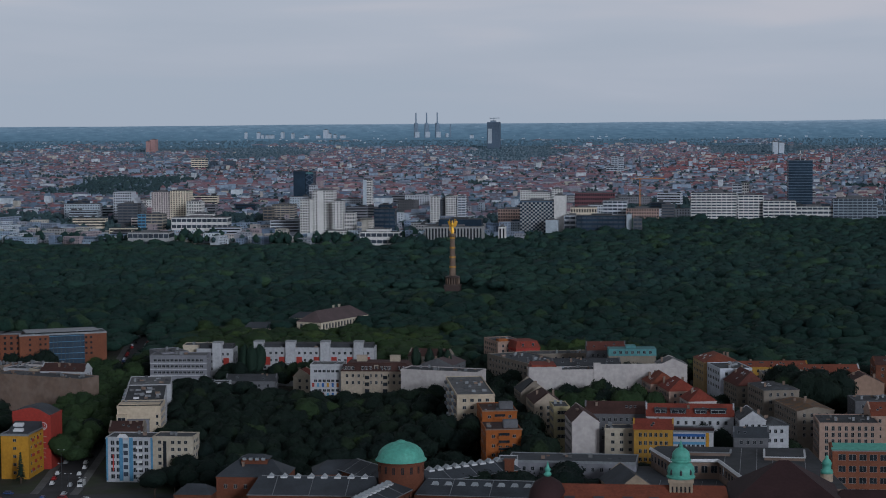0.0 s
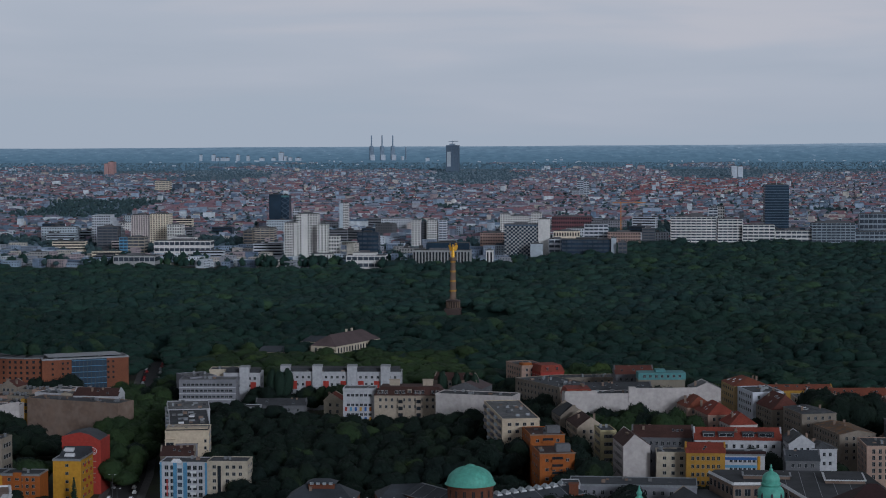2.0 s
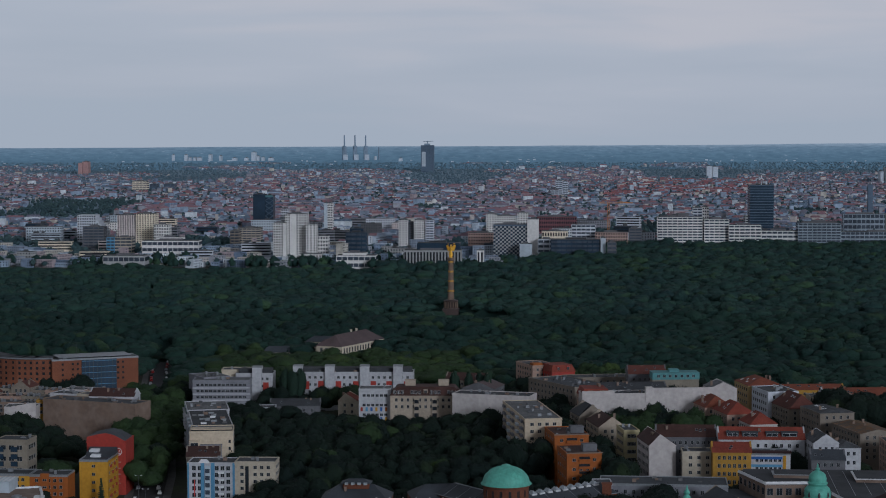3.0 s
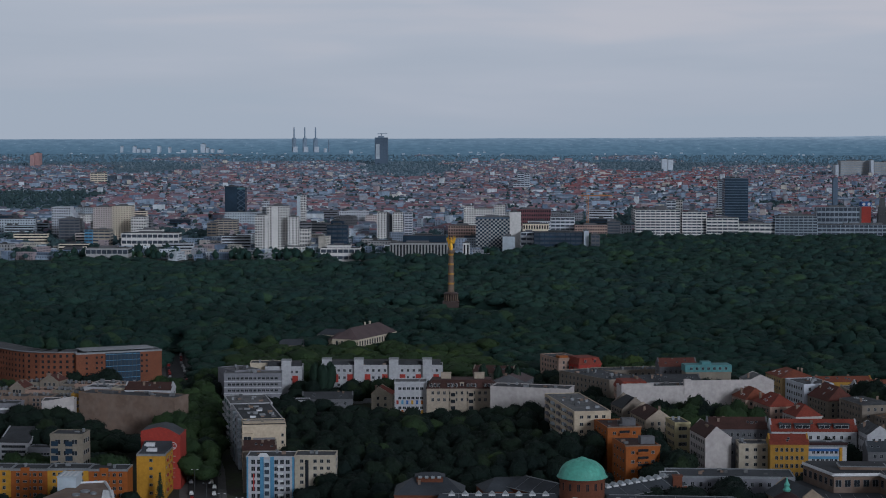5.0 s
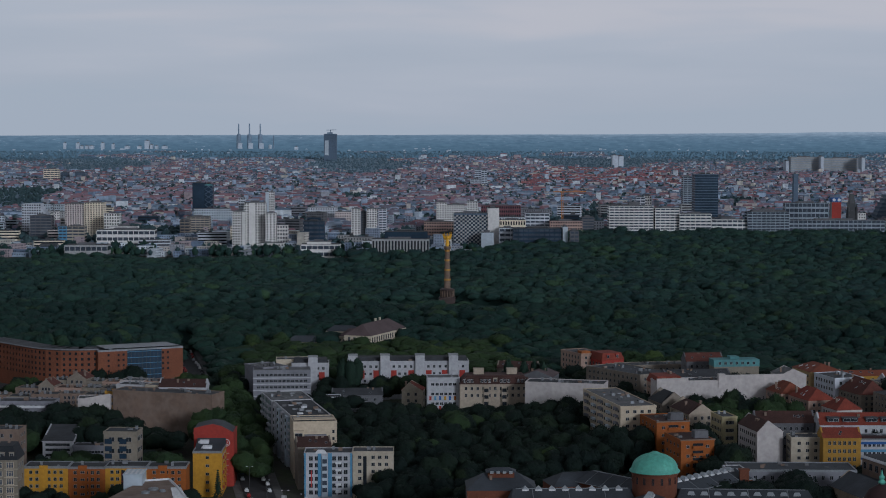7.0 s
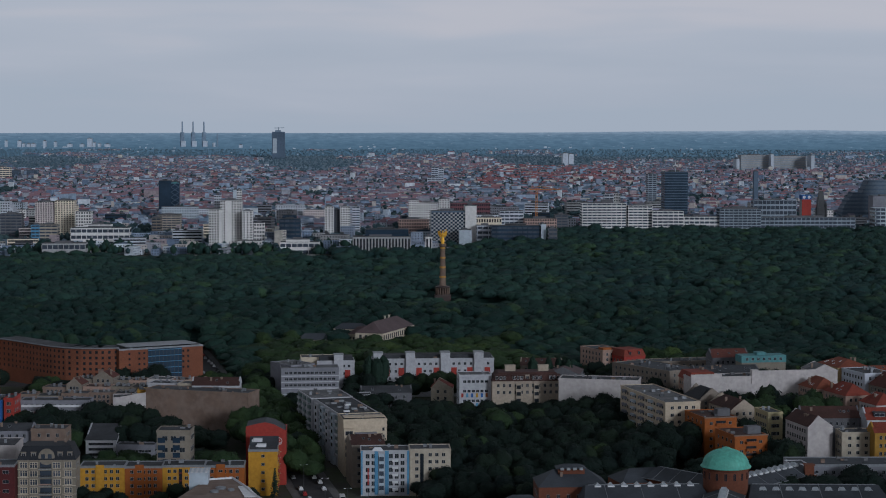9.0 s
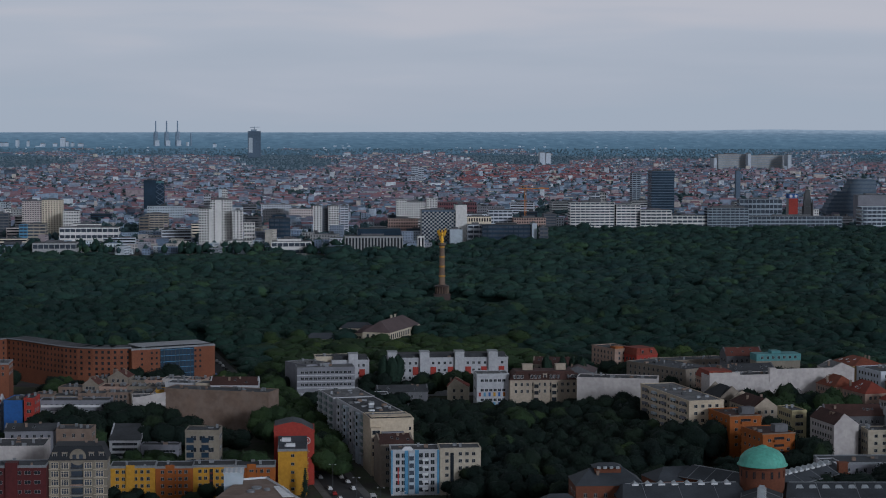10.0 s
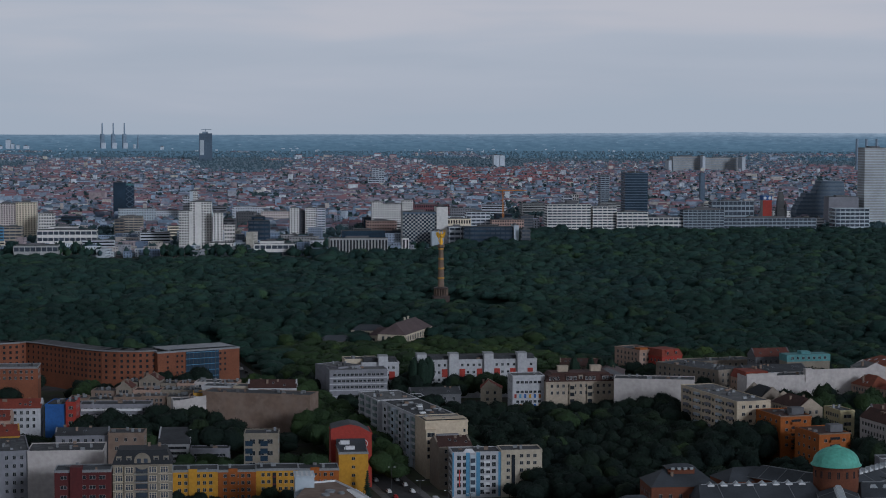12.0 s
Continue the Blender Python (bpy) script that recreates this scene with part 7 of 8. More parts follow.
tower(-372.5, 2029.0, 18.3, 18, 46.1, "tan", "bands", 6, "tan office block with window bands")
tower(-123.1, 2009.0, 21.6, 18, 52.7, "darkglass", "bands", 6, "dark green glass office block")
tower(-123.5, 2016.0, 14.1, 12, 56.3, "darkglass", "bands", 2, "glass top storey of an office block")
tower(38.0, 1973.0, 34.5, 22, 62.8, "chequer", "none", 9, "grey hotel slab with a chequered facade")
tower(60.8, 1972.0, 11.5, 24, 68.1, "panel", "none", 10, "plain white stair tower of the hotel")
tower(54.0, 1946.0, 12.5, 12, 44.5, "steel", "none", 4, "pale metal clad entrance block")
tower(74.7, 1953.0, 17.1, 16, 48.8, "pale", "bands", 5, "pale grey wing of the hotel")
tower(11.8, 2178.0, 11.4, 16, 65.2, "panel", "rows", 14, "white tower of flats with a flat roof")
tower(28.0, 2183.0, 21.0, 16, 62.4, "panel", "rows", 13, "white block of flats behind the hotel")
tower(46.5, 2188.0, 12.0, 16, 66.0, "panel", "rows", 14, "white tower of flats with a flat roof")
tower(84.6, 2310.0, 47.0, 20, 56.4, "hazed_brick", "rows", 5, "long red brick block with a tiled roof")
tower(6.8, 2059.0, 31.7, 18, 49.7, "rose", "rows", 7, "rose-coloured building with rows of small windows")
tower(104.9, 1936.0, 51.8, 22, 49.4, "darkglass", "bands", 6, "long dark glazed embassy building")
tower(82.9, 2018.0, 27.0, 16, 53.6, "creamy", "rows", 4, "cream building with a colonnade front")
tower(130.9, 1932.0, 5.0, 20, 51.3, "steel", "none", 7, "pale stone end wall of the glazed building")
tower(139.4, 1922.0, 8.4, 14, 47.7, "grey", "bands", 6, "grey office block at the park edge")
tower(113.5, 2089.0, 25.5, 18, 57.4, "pale", "bands", 8, "pale grey glazed office block")
tower(142.9, 2069.0, 34.3, 18, 49.9, "rose", "rows", 7, "rose-coloured apartment block under a crane")
tower(169.8, 2109.0, 13.5, 18, 52.2, "grey", "bands", 8, "grey apartment block with window bands")
tower(218.6, 2123.0, 48.8, 20, 64.0, "panel", "bands", 12, "long white slab block with balcony bands", roofbox=True)
tower(257.8, 2120.0, 26.5, 20, 61.7, "panel", "bands", 11, "white slab block with balcony bands")
tower(287.7, 2115.0, 34.4, 20, 55.8, "panel", "bands", 8, "white block with balcony bands")
tower(325.1, 2113.0, 39.4, 18, 49.7, "panel", "bands", 5, "low white block with ribbon windows")
tower(366.7, 2110.0, 45.4, 20, 58.0, "far_grey", "bands", 10, "blue-grey office slab with window bands")
tower(367.4, 2110.0, 36.9, 12, 59.6, "grey", "none", 1, "roof storey of the office slab")
tower(443.2, 2115.0, 105.2, 18, 48.5, "far_grey", "bands", 5, "long low blue-grey office building")
tower(318.4, 2241.0, 26.7, 26, 95.6, "darkglass", "dark_bands", 21, "tall dark glass office tower with a flat top")
tower(335.4, 2510.0, 11.0, 20, 85.5, "far_grey", "bands", 18, "blue glass tower behind the dark tower")
tower(250.6, 2307.0, 10.7, 14, 66.8, "pale", "bands", 10, "grey tower of flats with window bands")
tower(260.1, 2309.0, 8.1, 14, 68.0, "panel", "rows", 10, "white tower of flats with small windows")
tower(515.5, 2704.5, 6.3, 9, 84.0, "haze_dark", "none", 12, "slim dark brick tower")
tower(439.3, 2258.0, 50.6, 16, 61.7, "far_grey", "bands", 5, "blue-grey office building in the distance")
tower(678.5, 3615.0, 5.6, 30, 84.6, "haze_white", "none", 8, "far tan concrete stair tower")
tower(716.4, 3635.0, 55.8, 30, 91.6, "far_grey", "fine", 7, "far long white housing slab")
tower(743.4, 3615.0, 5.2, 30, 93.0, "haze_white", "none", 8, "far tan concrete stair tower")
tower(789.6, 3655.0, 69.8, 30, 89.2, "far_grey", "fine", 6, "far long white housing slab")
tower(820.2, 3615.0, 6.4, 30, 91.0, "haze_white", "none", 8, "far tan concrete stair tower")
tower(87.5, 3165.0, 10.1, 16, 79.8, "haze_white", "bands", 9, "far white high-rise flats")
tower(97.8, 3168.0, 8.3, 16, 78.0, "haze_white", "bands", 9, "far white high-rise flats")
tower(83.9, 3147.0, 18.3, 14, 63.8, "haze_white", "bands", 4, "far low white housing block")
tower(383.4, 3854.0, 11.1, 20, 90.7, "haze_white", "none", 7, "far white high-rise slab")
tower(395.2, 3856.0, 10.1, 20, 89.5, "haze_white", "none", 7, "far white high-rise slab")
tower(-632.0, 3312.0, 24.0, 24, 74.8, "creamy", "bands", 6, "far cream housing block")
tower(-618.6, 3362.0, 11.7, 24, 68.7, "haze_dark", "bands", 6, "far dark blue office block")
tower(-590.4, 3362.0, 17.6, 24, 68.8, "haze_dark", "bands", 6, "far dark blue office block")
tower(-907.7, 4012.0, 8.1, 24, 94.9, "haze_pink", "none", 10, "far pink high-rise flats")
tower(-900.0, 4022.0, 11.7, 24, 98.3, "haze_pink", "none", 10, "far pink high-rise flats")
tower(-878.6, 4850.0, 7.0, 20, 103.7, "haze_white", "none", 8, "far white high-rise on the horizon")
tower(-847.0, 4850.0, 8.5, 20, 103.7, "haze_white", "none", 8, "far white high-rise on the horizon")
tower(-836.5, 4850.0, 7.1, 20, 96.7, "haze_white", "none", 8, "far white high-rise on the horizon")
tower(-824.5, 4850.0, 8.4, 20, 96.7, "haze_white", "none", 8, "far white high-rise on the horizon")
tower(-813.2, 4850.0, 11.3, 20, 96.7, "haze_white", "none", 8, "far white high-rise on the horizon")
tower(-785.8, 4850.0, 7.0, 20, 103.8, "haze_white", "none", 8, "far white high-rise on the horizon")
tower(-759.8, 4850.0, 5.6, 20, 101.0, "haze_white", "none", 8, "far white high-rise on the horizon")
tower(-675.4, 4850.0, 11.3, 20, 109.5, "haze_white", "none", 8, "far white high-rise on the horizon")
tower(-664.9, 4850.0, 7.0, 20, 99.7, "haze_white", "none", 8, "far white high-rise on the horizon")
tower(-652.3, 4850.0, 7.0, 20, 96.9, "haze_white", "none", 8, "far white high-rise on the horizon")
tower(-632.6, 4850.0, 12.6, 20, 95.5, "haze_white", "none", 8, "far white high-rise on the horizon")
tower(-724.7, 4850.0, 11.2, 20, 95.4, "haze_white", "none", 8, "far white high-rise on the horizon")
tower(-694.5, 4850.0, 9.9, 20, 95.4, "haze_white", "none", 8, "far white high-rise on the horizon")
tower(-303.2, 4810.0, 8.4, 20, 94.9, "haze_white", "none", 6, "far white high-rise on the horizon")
tower(614.5, 2263.0, 30.6, 26, 124.9, "steel", "fine", 30, "tall pale high-rise hotel tower with banded windows")
tower(574.2, 2260.0, 36.7, 20, 66.5, "lilac", "none", 4, "pale grey cinema building")
tower(542.0, 2132.0, 39.0, 24, 58.4, "steel", "curve", 7, "blue-grey rounded office building with window bands")



def stepped_office(x, y, w, top):
    """A dark office slab whose storeys step back on one side."""
    ob = thing("office_building", x, y, 0, "dark blue-grey office slab with stepped terraces", "building")
    h = top - gz(x, y)
    lefts = (0.0, 0.0, 0.02, 0.05, 0.09, 0.14, 0.20, 0.40, 0.44, 0.48)
    for k, share in enumerate(lefts):
        a, b = -w / 2 + w * share, w / 2 - k * 0.4
        part("storey", Shape().box(a, b, -12, 12, h * k / 10 - (2 if not k else 0), h * (k + 0.55) / 10), WALL["dusk"], ob)
        part("window_band", Shape().box(a + 0.5, b - 0.5, -11.5, 11.5, h * (k + 0.55) / 10, h * (k + 1) / 10), WALL["haze_dark"], ob)
    part("roof", Shape().box(-w / 2 + w * 0.52, w / 2 - 6, -12, 12, h, h + 0.8), WALL["dusk"], ob)
    TOWER_SPOTS.append((x, y, w / 2, 12))


stepped_office(578, 2362, 66, 81.7)


def billboard_tower():
    ob = thing("advertising_tower", 449, 2148, 0, "scaffold-wrapped tower with a red poster and blue head", "tower")
    h = 71.6 - gz(449, 2148)
    part("core", Shape().box(-4, 6, -6, 6, -2, h), WALL["concrete"], ob)
    part("poster", Shape().box(-4.2, 6.2, -6.4, -6.05, 6, h - 4.5), WALL["red"], ob, "large red poster")
    part("head", Shape().box(-4.4, 6.4, -6.5, 6.4, h - 4.3, h + 0.4), WALL["blue"], ob, "blue head panel")
    for u in (-1.8, 3.8):
        part("emblem", Shape().turned([(1.7, -0.05), (1.7, 0.05)], 16), TRIM["white"], ob, "white emblem").matrix_local = pose(u, -6.6, h - 1.9, 90, 0, 0)


billboard_tower()


def ruined_church():
    ob = thing("ruined_church", 472, 2165, 0, "dark broken stone church tower", "church")
    h = 80.0 - gz(472, 2165)
    part("tower", Shape().box(-4.8, 4.8, -5, 5, -2, h * 0.55).box(-3.8, 3.8, -4, 4, h * 0.55, h * 0.72), TRIM["dark"], ob)
    part("broken_spire", Shape().prism([(-3.4, -3.4), (3.4, -3.4), (3.4, 3.4), (-3.4, 3.4)], h * 0.72, h * 0.92, 0, 0.6).box(-1.8, 0.8, -1.5, 1.5, h * 0.94, h), TRIM["dark"], ob)
    for e in (-1, 1):
        part("corner_turret", Shape().turned([(1.4, -2), (1.3, h * 0.6), (0.1, h * 0.72)], 10, 0, e * 4.8, -4.6), TRIM["dark"], ob)


ruined_church()


def crane(x, y, top, base):
    ob = thing("tower_crane", x, y, 0, "orange tower crane over rooftops", "crane")
    h = top - gz(x, y)
    s = Shape()
    for a, b in ((-0.8, -0.8), (0.8, -0.8), (0.8, 0.8), (-0.8, 0.8)):
        s.bar((a, b, -1), (a, b, h), 0.16)
    for k in range(int(h / 3)):
        s.bar((-0.8, -0.8, k * 3), (0.8, -0.8, k * 3 + 3), 0.1)
    part("mast", s, TRIM["orange"], ob)
    part("jib", Shape().bar((-10, 0, h - 1.4), (26, 4, h - 1.4), 0.35).bar((0, 0, h + 2), (22, 4, h - 1), 0.12).bar((0, 0, h + 2), (-9, 0, h - 1), 0.12), TRIM["orange"], ob)
    part("counterweight", Shape().box(-10, -7.5, -0.8, 0.8, h - 3.4, h - 1.2), WALL["concrete"], ob)


crane(140, 2078, 82, 48)


def roof_emblem(x, y, z):
    """A ring with three spokes on a slim mast."""
    ob = thing("roof_sign", x, y, 0, "round three-spoked metal sign on a tower roof", "sign", z=z)
    s = Shape()
    for k in range(24):
        a, b = 2 * math.pi * k / 24, 2 * math.pi * (k + 1) / 24
        s.bar((3.6 * math.cos(a), 0, 7.6 + 3.6 * math.sin(a)), (3.6 * math.cos(b), 0, 7.6 + 3.6 * math.sin(b)), 0.32)
    part("ring", s, TRIM["zinc"], ob)
    for a in (90, 210, 330):
        part("spoke", Shape().bar((0, 0, 7.6), (3.5 * math.cos(radians(a)), 0, 7.6 + 3.5 * math.sin(radians(a))), 0.42), TRIM["white"], ob)
    part("mast", Shape().bar((0, 0, -0.5), (0, 0, 4.2), 0.4), WALL["steel"], ob)


def domed_church(x, y, top):
    ob = thing("church", x, y, 0, "far white church with a domed roof", "church")
    h = top - gz(x, y)
    part("nave", Shape().box(-10, 10, -6, 6, -1, h * 0.45).gable(-10.4, 10.4, -6.4, 6.4, h * 0.45, h * 0.62, "x"), WALL["panel"], ob)
    part("dome", Shape().turned([(4.4, h * 0.45), (4.4, h * 0.66), (3.6, h * 0.84), (1.6, h * 0.96), (0.3, h)], 16), WALL["panel"], ob, smooth=True)


domed_church(-99, 2900, 58)
roof_emblem(318.4, 2236, 95.8)


def far_tower():
    ob = thing("high_rise", -193, 4162, 0, "far dark blue-grey office tower with a crane on top", "high-rise")
    h = 130.6 - gz(0, 4162)
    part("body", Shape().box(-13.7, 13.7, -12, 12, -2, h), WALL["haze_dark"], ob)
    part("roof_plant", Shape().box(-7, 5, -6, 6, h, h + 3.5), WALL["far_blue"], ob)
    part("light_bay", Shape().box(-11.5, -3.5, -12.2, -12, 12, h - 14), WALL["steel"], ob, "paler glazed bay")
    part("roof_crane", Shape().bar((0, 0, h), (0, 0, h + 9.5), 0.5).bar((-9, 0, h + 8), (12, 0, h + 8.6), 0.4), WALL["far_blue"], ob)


far_tower()


def power_station():
    ob = thing("power_station", -425, 4887, 0, "far power station with three tall chimneys on dark boiler houses", "power station")
    g = gz(0, 4887)
    for x in (-451.8, -424.9, -397.9):
        u = x + 425
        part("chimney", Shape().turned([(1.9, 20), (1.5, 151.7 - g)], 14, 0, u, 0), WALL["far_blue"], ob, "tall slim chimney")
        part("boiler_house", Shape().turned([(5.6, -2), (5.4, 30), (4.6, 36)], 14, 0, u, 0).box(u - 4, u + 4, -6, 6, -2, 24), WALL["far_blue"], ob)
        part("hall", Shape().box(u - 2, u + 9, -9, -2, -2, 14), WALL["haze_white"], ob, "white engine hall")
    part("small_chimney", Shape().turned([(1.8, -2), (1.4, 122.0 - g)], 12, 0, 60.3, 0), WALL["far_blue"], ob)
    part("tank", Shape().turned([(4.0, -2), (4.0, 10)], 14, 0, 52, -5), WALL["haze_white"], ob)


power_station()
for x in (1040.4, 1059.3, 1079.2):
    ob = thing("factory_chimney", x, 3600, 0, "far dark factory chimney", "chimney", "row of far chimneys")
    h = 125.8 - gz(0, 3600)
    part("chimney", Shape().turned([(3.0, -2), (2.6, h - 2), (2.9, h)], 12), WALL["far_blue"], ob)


def taken(x, y, room=4.0):
    return any(abs(x - a) < w + room and abs(y - b) < d + room for a, b, w, d in TOWER_SPOTS)


def town_block(x, y, w, d, h, rot, wall, roof, bands, label):
    """A mid-sized flat-roofed town building: body, roof with parapet and plant, and its windows."""
    rng = random.Random(int(x * 3 + y))
    ob = thing("office_building" if bands else "apartment_block", x, y, rot, label, "building")
    part("wall", Shape().box(-w / 2, w / 2, -d / 2, d / 2, -2, h), WALL[wall], ob)
    top = Shape().box(-w / 2 + 0.4, w / 2 - 0.4, -d / 2 + 0.4, d / 2 - 0.4, h, h + 0.25)
    for k in range(max(1, int(w / 12))):
        u, v, q = rng.uniform(-0.4, 0.4) * w, rng.uniform(-0.25, 0.25) * d, rng.uniform(1.0, 3.2)
        top.box(u - q, u + q, v - 1.5, v + 1.5, h + 0.25, h + rng.uniform(1.2, 3.0))
    part("roof", top, ROOF[roof], ob)
    panes = Shape()
    for j in range(int(h / 3.1)):
        z = h - 1.0 - j * 3.1
        if bands:
            panes.box(-w / 2 + 0.5, w / 2 - 0.5, -d / 2 - 0.1, -d / 2 + 0.1, z - 1.5, z)
        else:
            for k in range(int(w / 2.8)):
                u = -w / 2 + w * (k + 0.5) / int(w / 2.8)
                panes.box(u - 0.65, u + 0.65, -d / 2 - 0.1, -d / 2 + 0.1, z - 1.5, z)
        for e in (-1, 1):
            for k in range(int(d / 3.5)):
                v = -d / 2 + d * (k + 0.5) / int(d / 3.5)
                panes.box(e * w / 2 - 0.1, e * w / 2 + 0.1, v - 0.7, v + 0.7, z - 1.5, z)
    tagged(part("window_band" if bands else "window_grid", panes, TRIM["glass"], ob), kind="stuff")
    TOWER_SPOTS.append((x, y, w / 2, d / 2))


def town_blocks():
    rng = random.Random(12)
    looks = (("pale", "light", "pale grey"), ("concrete", "grey", "grey concrete"), ("grey", "dark", "dark grey"), ("blush", "light", "pale pinkish"), ("creamy", "grey", "cream"),
             ("steel", "grey", "blue-grey"), ("blush", "grey", "pale pinkish"), ("pale", "grey", "pale grey"), ("panel", "light", "white"), ("lilac", "slate", "grey-blue"), ("darkglass", "grey", "dark glazed"))
    count = 0
    for _ in range(900):
        if count >= 55:
            break
        y = rng.uniform(1885, 2480)
        x = rng.uniform(-1, 1) * (500 + 0.2 * (y - 1885))
        w, d = rng.uniform(16, 46), rng.uniform(11, 18)
        if x > 40 and y < 2135 or any(abs(x - a) < b0 + w / 2 + 3 and abs(y - b) < d0 + d / 2 + 5 for a, b, b0, d0 in TOWER_SPOTS):
            continue
        wall, roof, words = rng.choice(looks)
        bands = rng.random() < 0.5
        town_block(x, y, w, d, rng.uniform(8, 15) if y < 2100 else rng.uniform(11, 20), rng.choice((-14, 7, 0, 5)), wall, roof, bands, words + (" office building with window bands" if bands else " apartment building with rows of windows"))
        count += 1


town_blocks()


# ---- the sea of roofs ----
def far_city():
    rng = np.random.RandomState(3)
    wv, wf, rv, rf = [], [], [], []
    n = m = 0
    reds, trees = [], []
    y = 1885.0
    while y < 4640:
        scale = max(0.34, 0.80 - 0.38 * (y - 1900) / 2430)
        half = 540 + (y - 1900) * 0.345
        x = -half + rng.uniform(0, 20)
        while x < half:
            w = rng.uniform(5, 15) * scale * rng.choice([0.8, 1.0, 1.0, 1.4, 2.6]) * (1.4 if y < 2130 else 1.0)
            px, py = x + w / 2, y + rng.uniform(-9, 9)
            park = px > 60 and py < 2122
            green = noise.noise(Vector((px * 0.004, py * 0.0035, 5))) * (0.5 if 2900 < py < 3700 and px > -500 else 1.0) + max(0.0, (py - 3700) / 600) * 0.46
            if not park and green < 0.3 and rng.rand() < 0.84 and not taken(px, py):
                d, h = rng.uniform(8, 12) * scale, (rng.uniform(5, 13) if py < 2140 else rng.uniform(6, 11)) * scale
                if rng.rand() < 0.06:
                    h *= rng.uniform(1.4, 2.2)
                a = rng.choice([-0.25, 0.12, 1.2, 0.0]) + rng.uniform(-0.08, 0.08)
                c, s = math.cos(a), math.sin(a)
                z = gz(px, py) - 1
                box = np.array([(-w / 2, -d / 2), (w / 2, -d / 2), (w / 2, d / 2), (-w / 2, d / 2)])
                plan = np.stack([box[:, 0] * c - box[:, 1] * s + px, box[:, 0] * s + box[:, 1] * c + py], 1)
                for ring, zz in ((plan, z), (plan, z + h)):
                    wv += [(q[0], q[1], zz) for q in ring]
                wf += [(n, n + 1, n + 5, n + 4), (n + 1, n + 2, n + 6, n + 5), (n + 2, n + 3, n + 7, n + 6), (n + 3, n, n + 4, n + 7)]
                n += 8
                flat = rng.rand() < 0.3
                if py < 2140:
                    wf.append((n - 4, n - 3, n - 2, n - 1))
                    x += w + (rng.uniform(0, 1) if rng.rand() < 0.7 else rng.uniform(5, 18))
                    if rng.rand() < 0.3:
                        trees.append((px + rng.uniform(-8, 8), py - rng.uniform(2, 12), gz(px, py) + 1.0, rng.uniform(4, 7) * scale, rng.uniform(7, 11) * scale, rng.uniform(0, 6), rng.randint(0, 5)))
                    continue
                rise = 0.5 if flat else rng.uniform(2.2, 4.6) * scale
                hx, hy = (w / 2) * (0.96 if flat else 0.9), (0.5 * d * 0.8 if flat else 0.02)
                ends = np.array([(-hx, -hy), (hx, -hy), (hx, hy), (-hx, hy)])
                up = np.stack([ends[:, 0] * c - ends[:, 1] * s + px, ends[:, 0] * s + ends[:, 1] * c + py], 1)
                out = (plan - [px, py]) * 1.02 + [px, py]
                estate = 3150 < py < 3800 and 150 + 0.08 * (py - 3000) < px < 400 + 0.14 * (py - 3000) and not flat
                rv += [(q[0], q[1], z + h) for q in out] + [(q[0], q[1], z + h + rise) for q in up]
                rf += [(m, m + 1, m + 5, m + 4), (m + 1, m + 2, m + 6, m + 5), (m + 2, m + 3, m + 7, m + 6), (m + 3, m, m + 4, m + 7), (m + 4, m + 5, m + 6, m + 7)]
                reds += [estate] * 5
                m += 8
            if not park and rng.rand() < (0.6 if py < 2140 else 0.66 if green < 0.3 else 0.8):
                for q in range(1 if green < 0.3 or py > 3550 else 2):
                    trees.append((px + rng.uniform(-8, 8), py + rng.uniform(-12, 12), gz(px, py) + 1.0, rng.uniform(4, 7.5) * scale, (rng.uniform(7, 11) if py < 2140 else rng.uniform(7, 10)) * scale, rng.uniform(0, 6), rng.randint(0, 5)))
            x += w + (rng.uniform(0, 1) if rng.rand() < 0.72 else rng.uniform(5, 18))
        y += rng.uniform(11, 22) * (0.85 + 0.3 * (y - 1900) / 2430)
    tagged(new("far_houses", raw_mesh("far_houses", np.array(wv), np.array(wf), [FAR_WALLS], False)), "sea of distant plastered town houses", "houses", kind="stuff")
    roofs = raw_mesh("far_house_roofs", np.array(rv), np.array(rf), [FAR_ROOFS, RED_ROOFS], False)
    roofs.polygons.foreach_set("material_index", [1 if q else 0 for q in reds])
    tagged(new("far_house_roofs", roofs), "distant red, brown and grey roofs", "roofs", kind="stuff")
    temps = [crown_template(60 + k, 6, lumps=3, leaf=0.3) for k in range(5)]
    edge = []
    for _ in range(420):
        px, py = rng.uniform(-470, 40), rng.uniform(1866, 1945)
        if noise.noise(Vector((px * 0.022, py * 0.02, 9))) > 0.0 and not taken(px, py):
            edge.append((px, py, gz(px, py) + 1.0, rng.uniform(4, 6.5), rng.uniform(8, 13), rng.uniform(0, 6), rng.randint(0, 5)))
    scatter("park_edge_trees", edge, temps, [LEAF_PARK], "dark green trees between houses at the park edge", "trees")
    trees += [(rng.uniform(422, 438), rng.uniform(2140, 2160), gz(430, 2150) + 1.0, rng.uniform(4, 6), rng.uniform(15, 22), rng.uniform(0, 6), rng.randint(0, 5)) for _ in range(9)]
    plain = [crown_template(70 + k, 0, lumps=5) for k in range(5)]
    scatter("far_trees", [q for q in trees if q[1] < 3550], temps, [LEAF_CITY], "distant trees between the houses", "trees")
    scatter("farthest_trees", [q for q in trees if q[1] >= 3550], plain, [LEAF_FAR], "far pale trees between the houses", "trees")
    panes, n = Shape(), 0
    for k in range(len(wv) // 8):
        a, b, top = Vector(wv[8 * k]), Vector(wv[8 * k + 1]), wv[8 * k + 4][2]
        long, out = b - a, Vector(((b - a).y, -(b - a).x, 0)).normalized() * 0.08
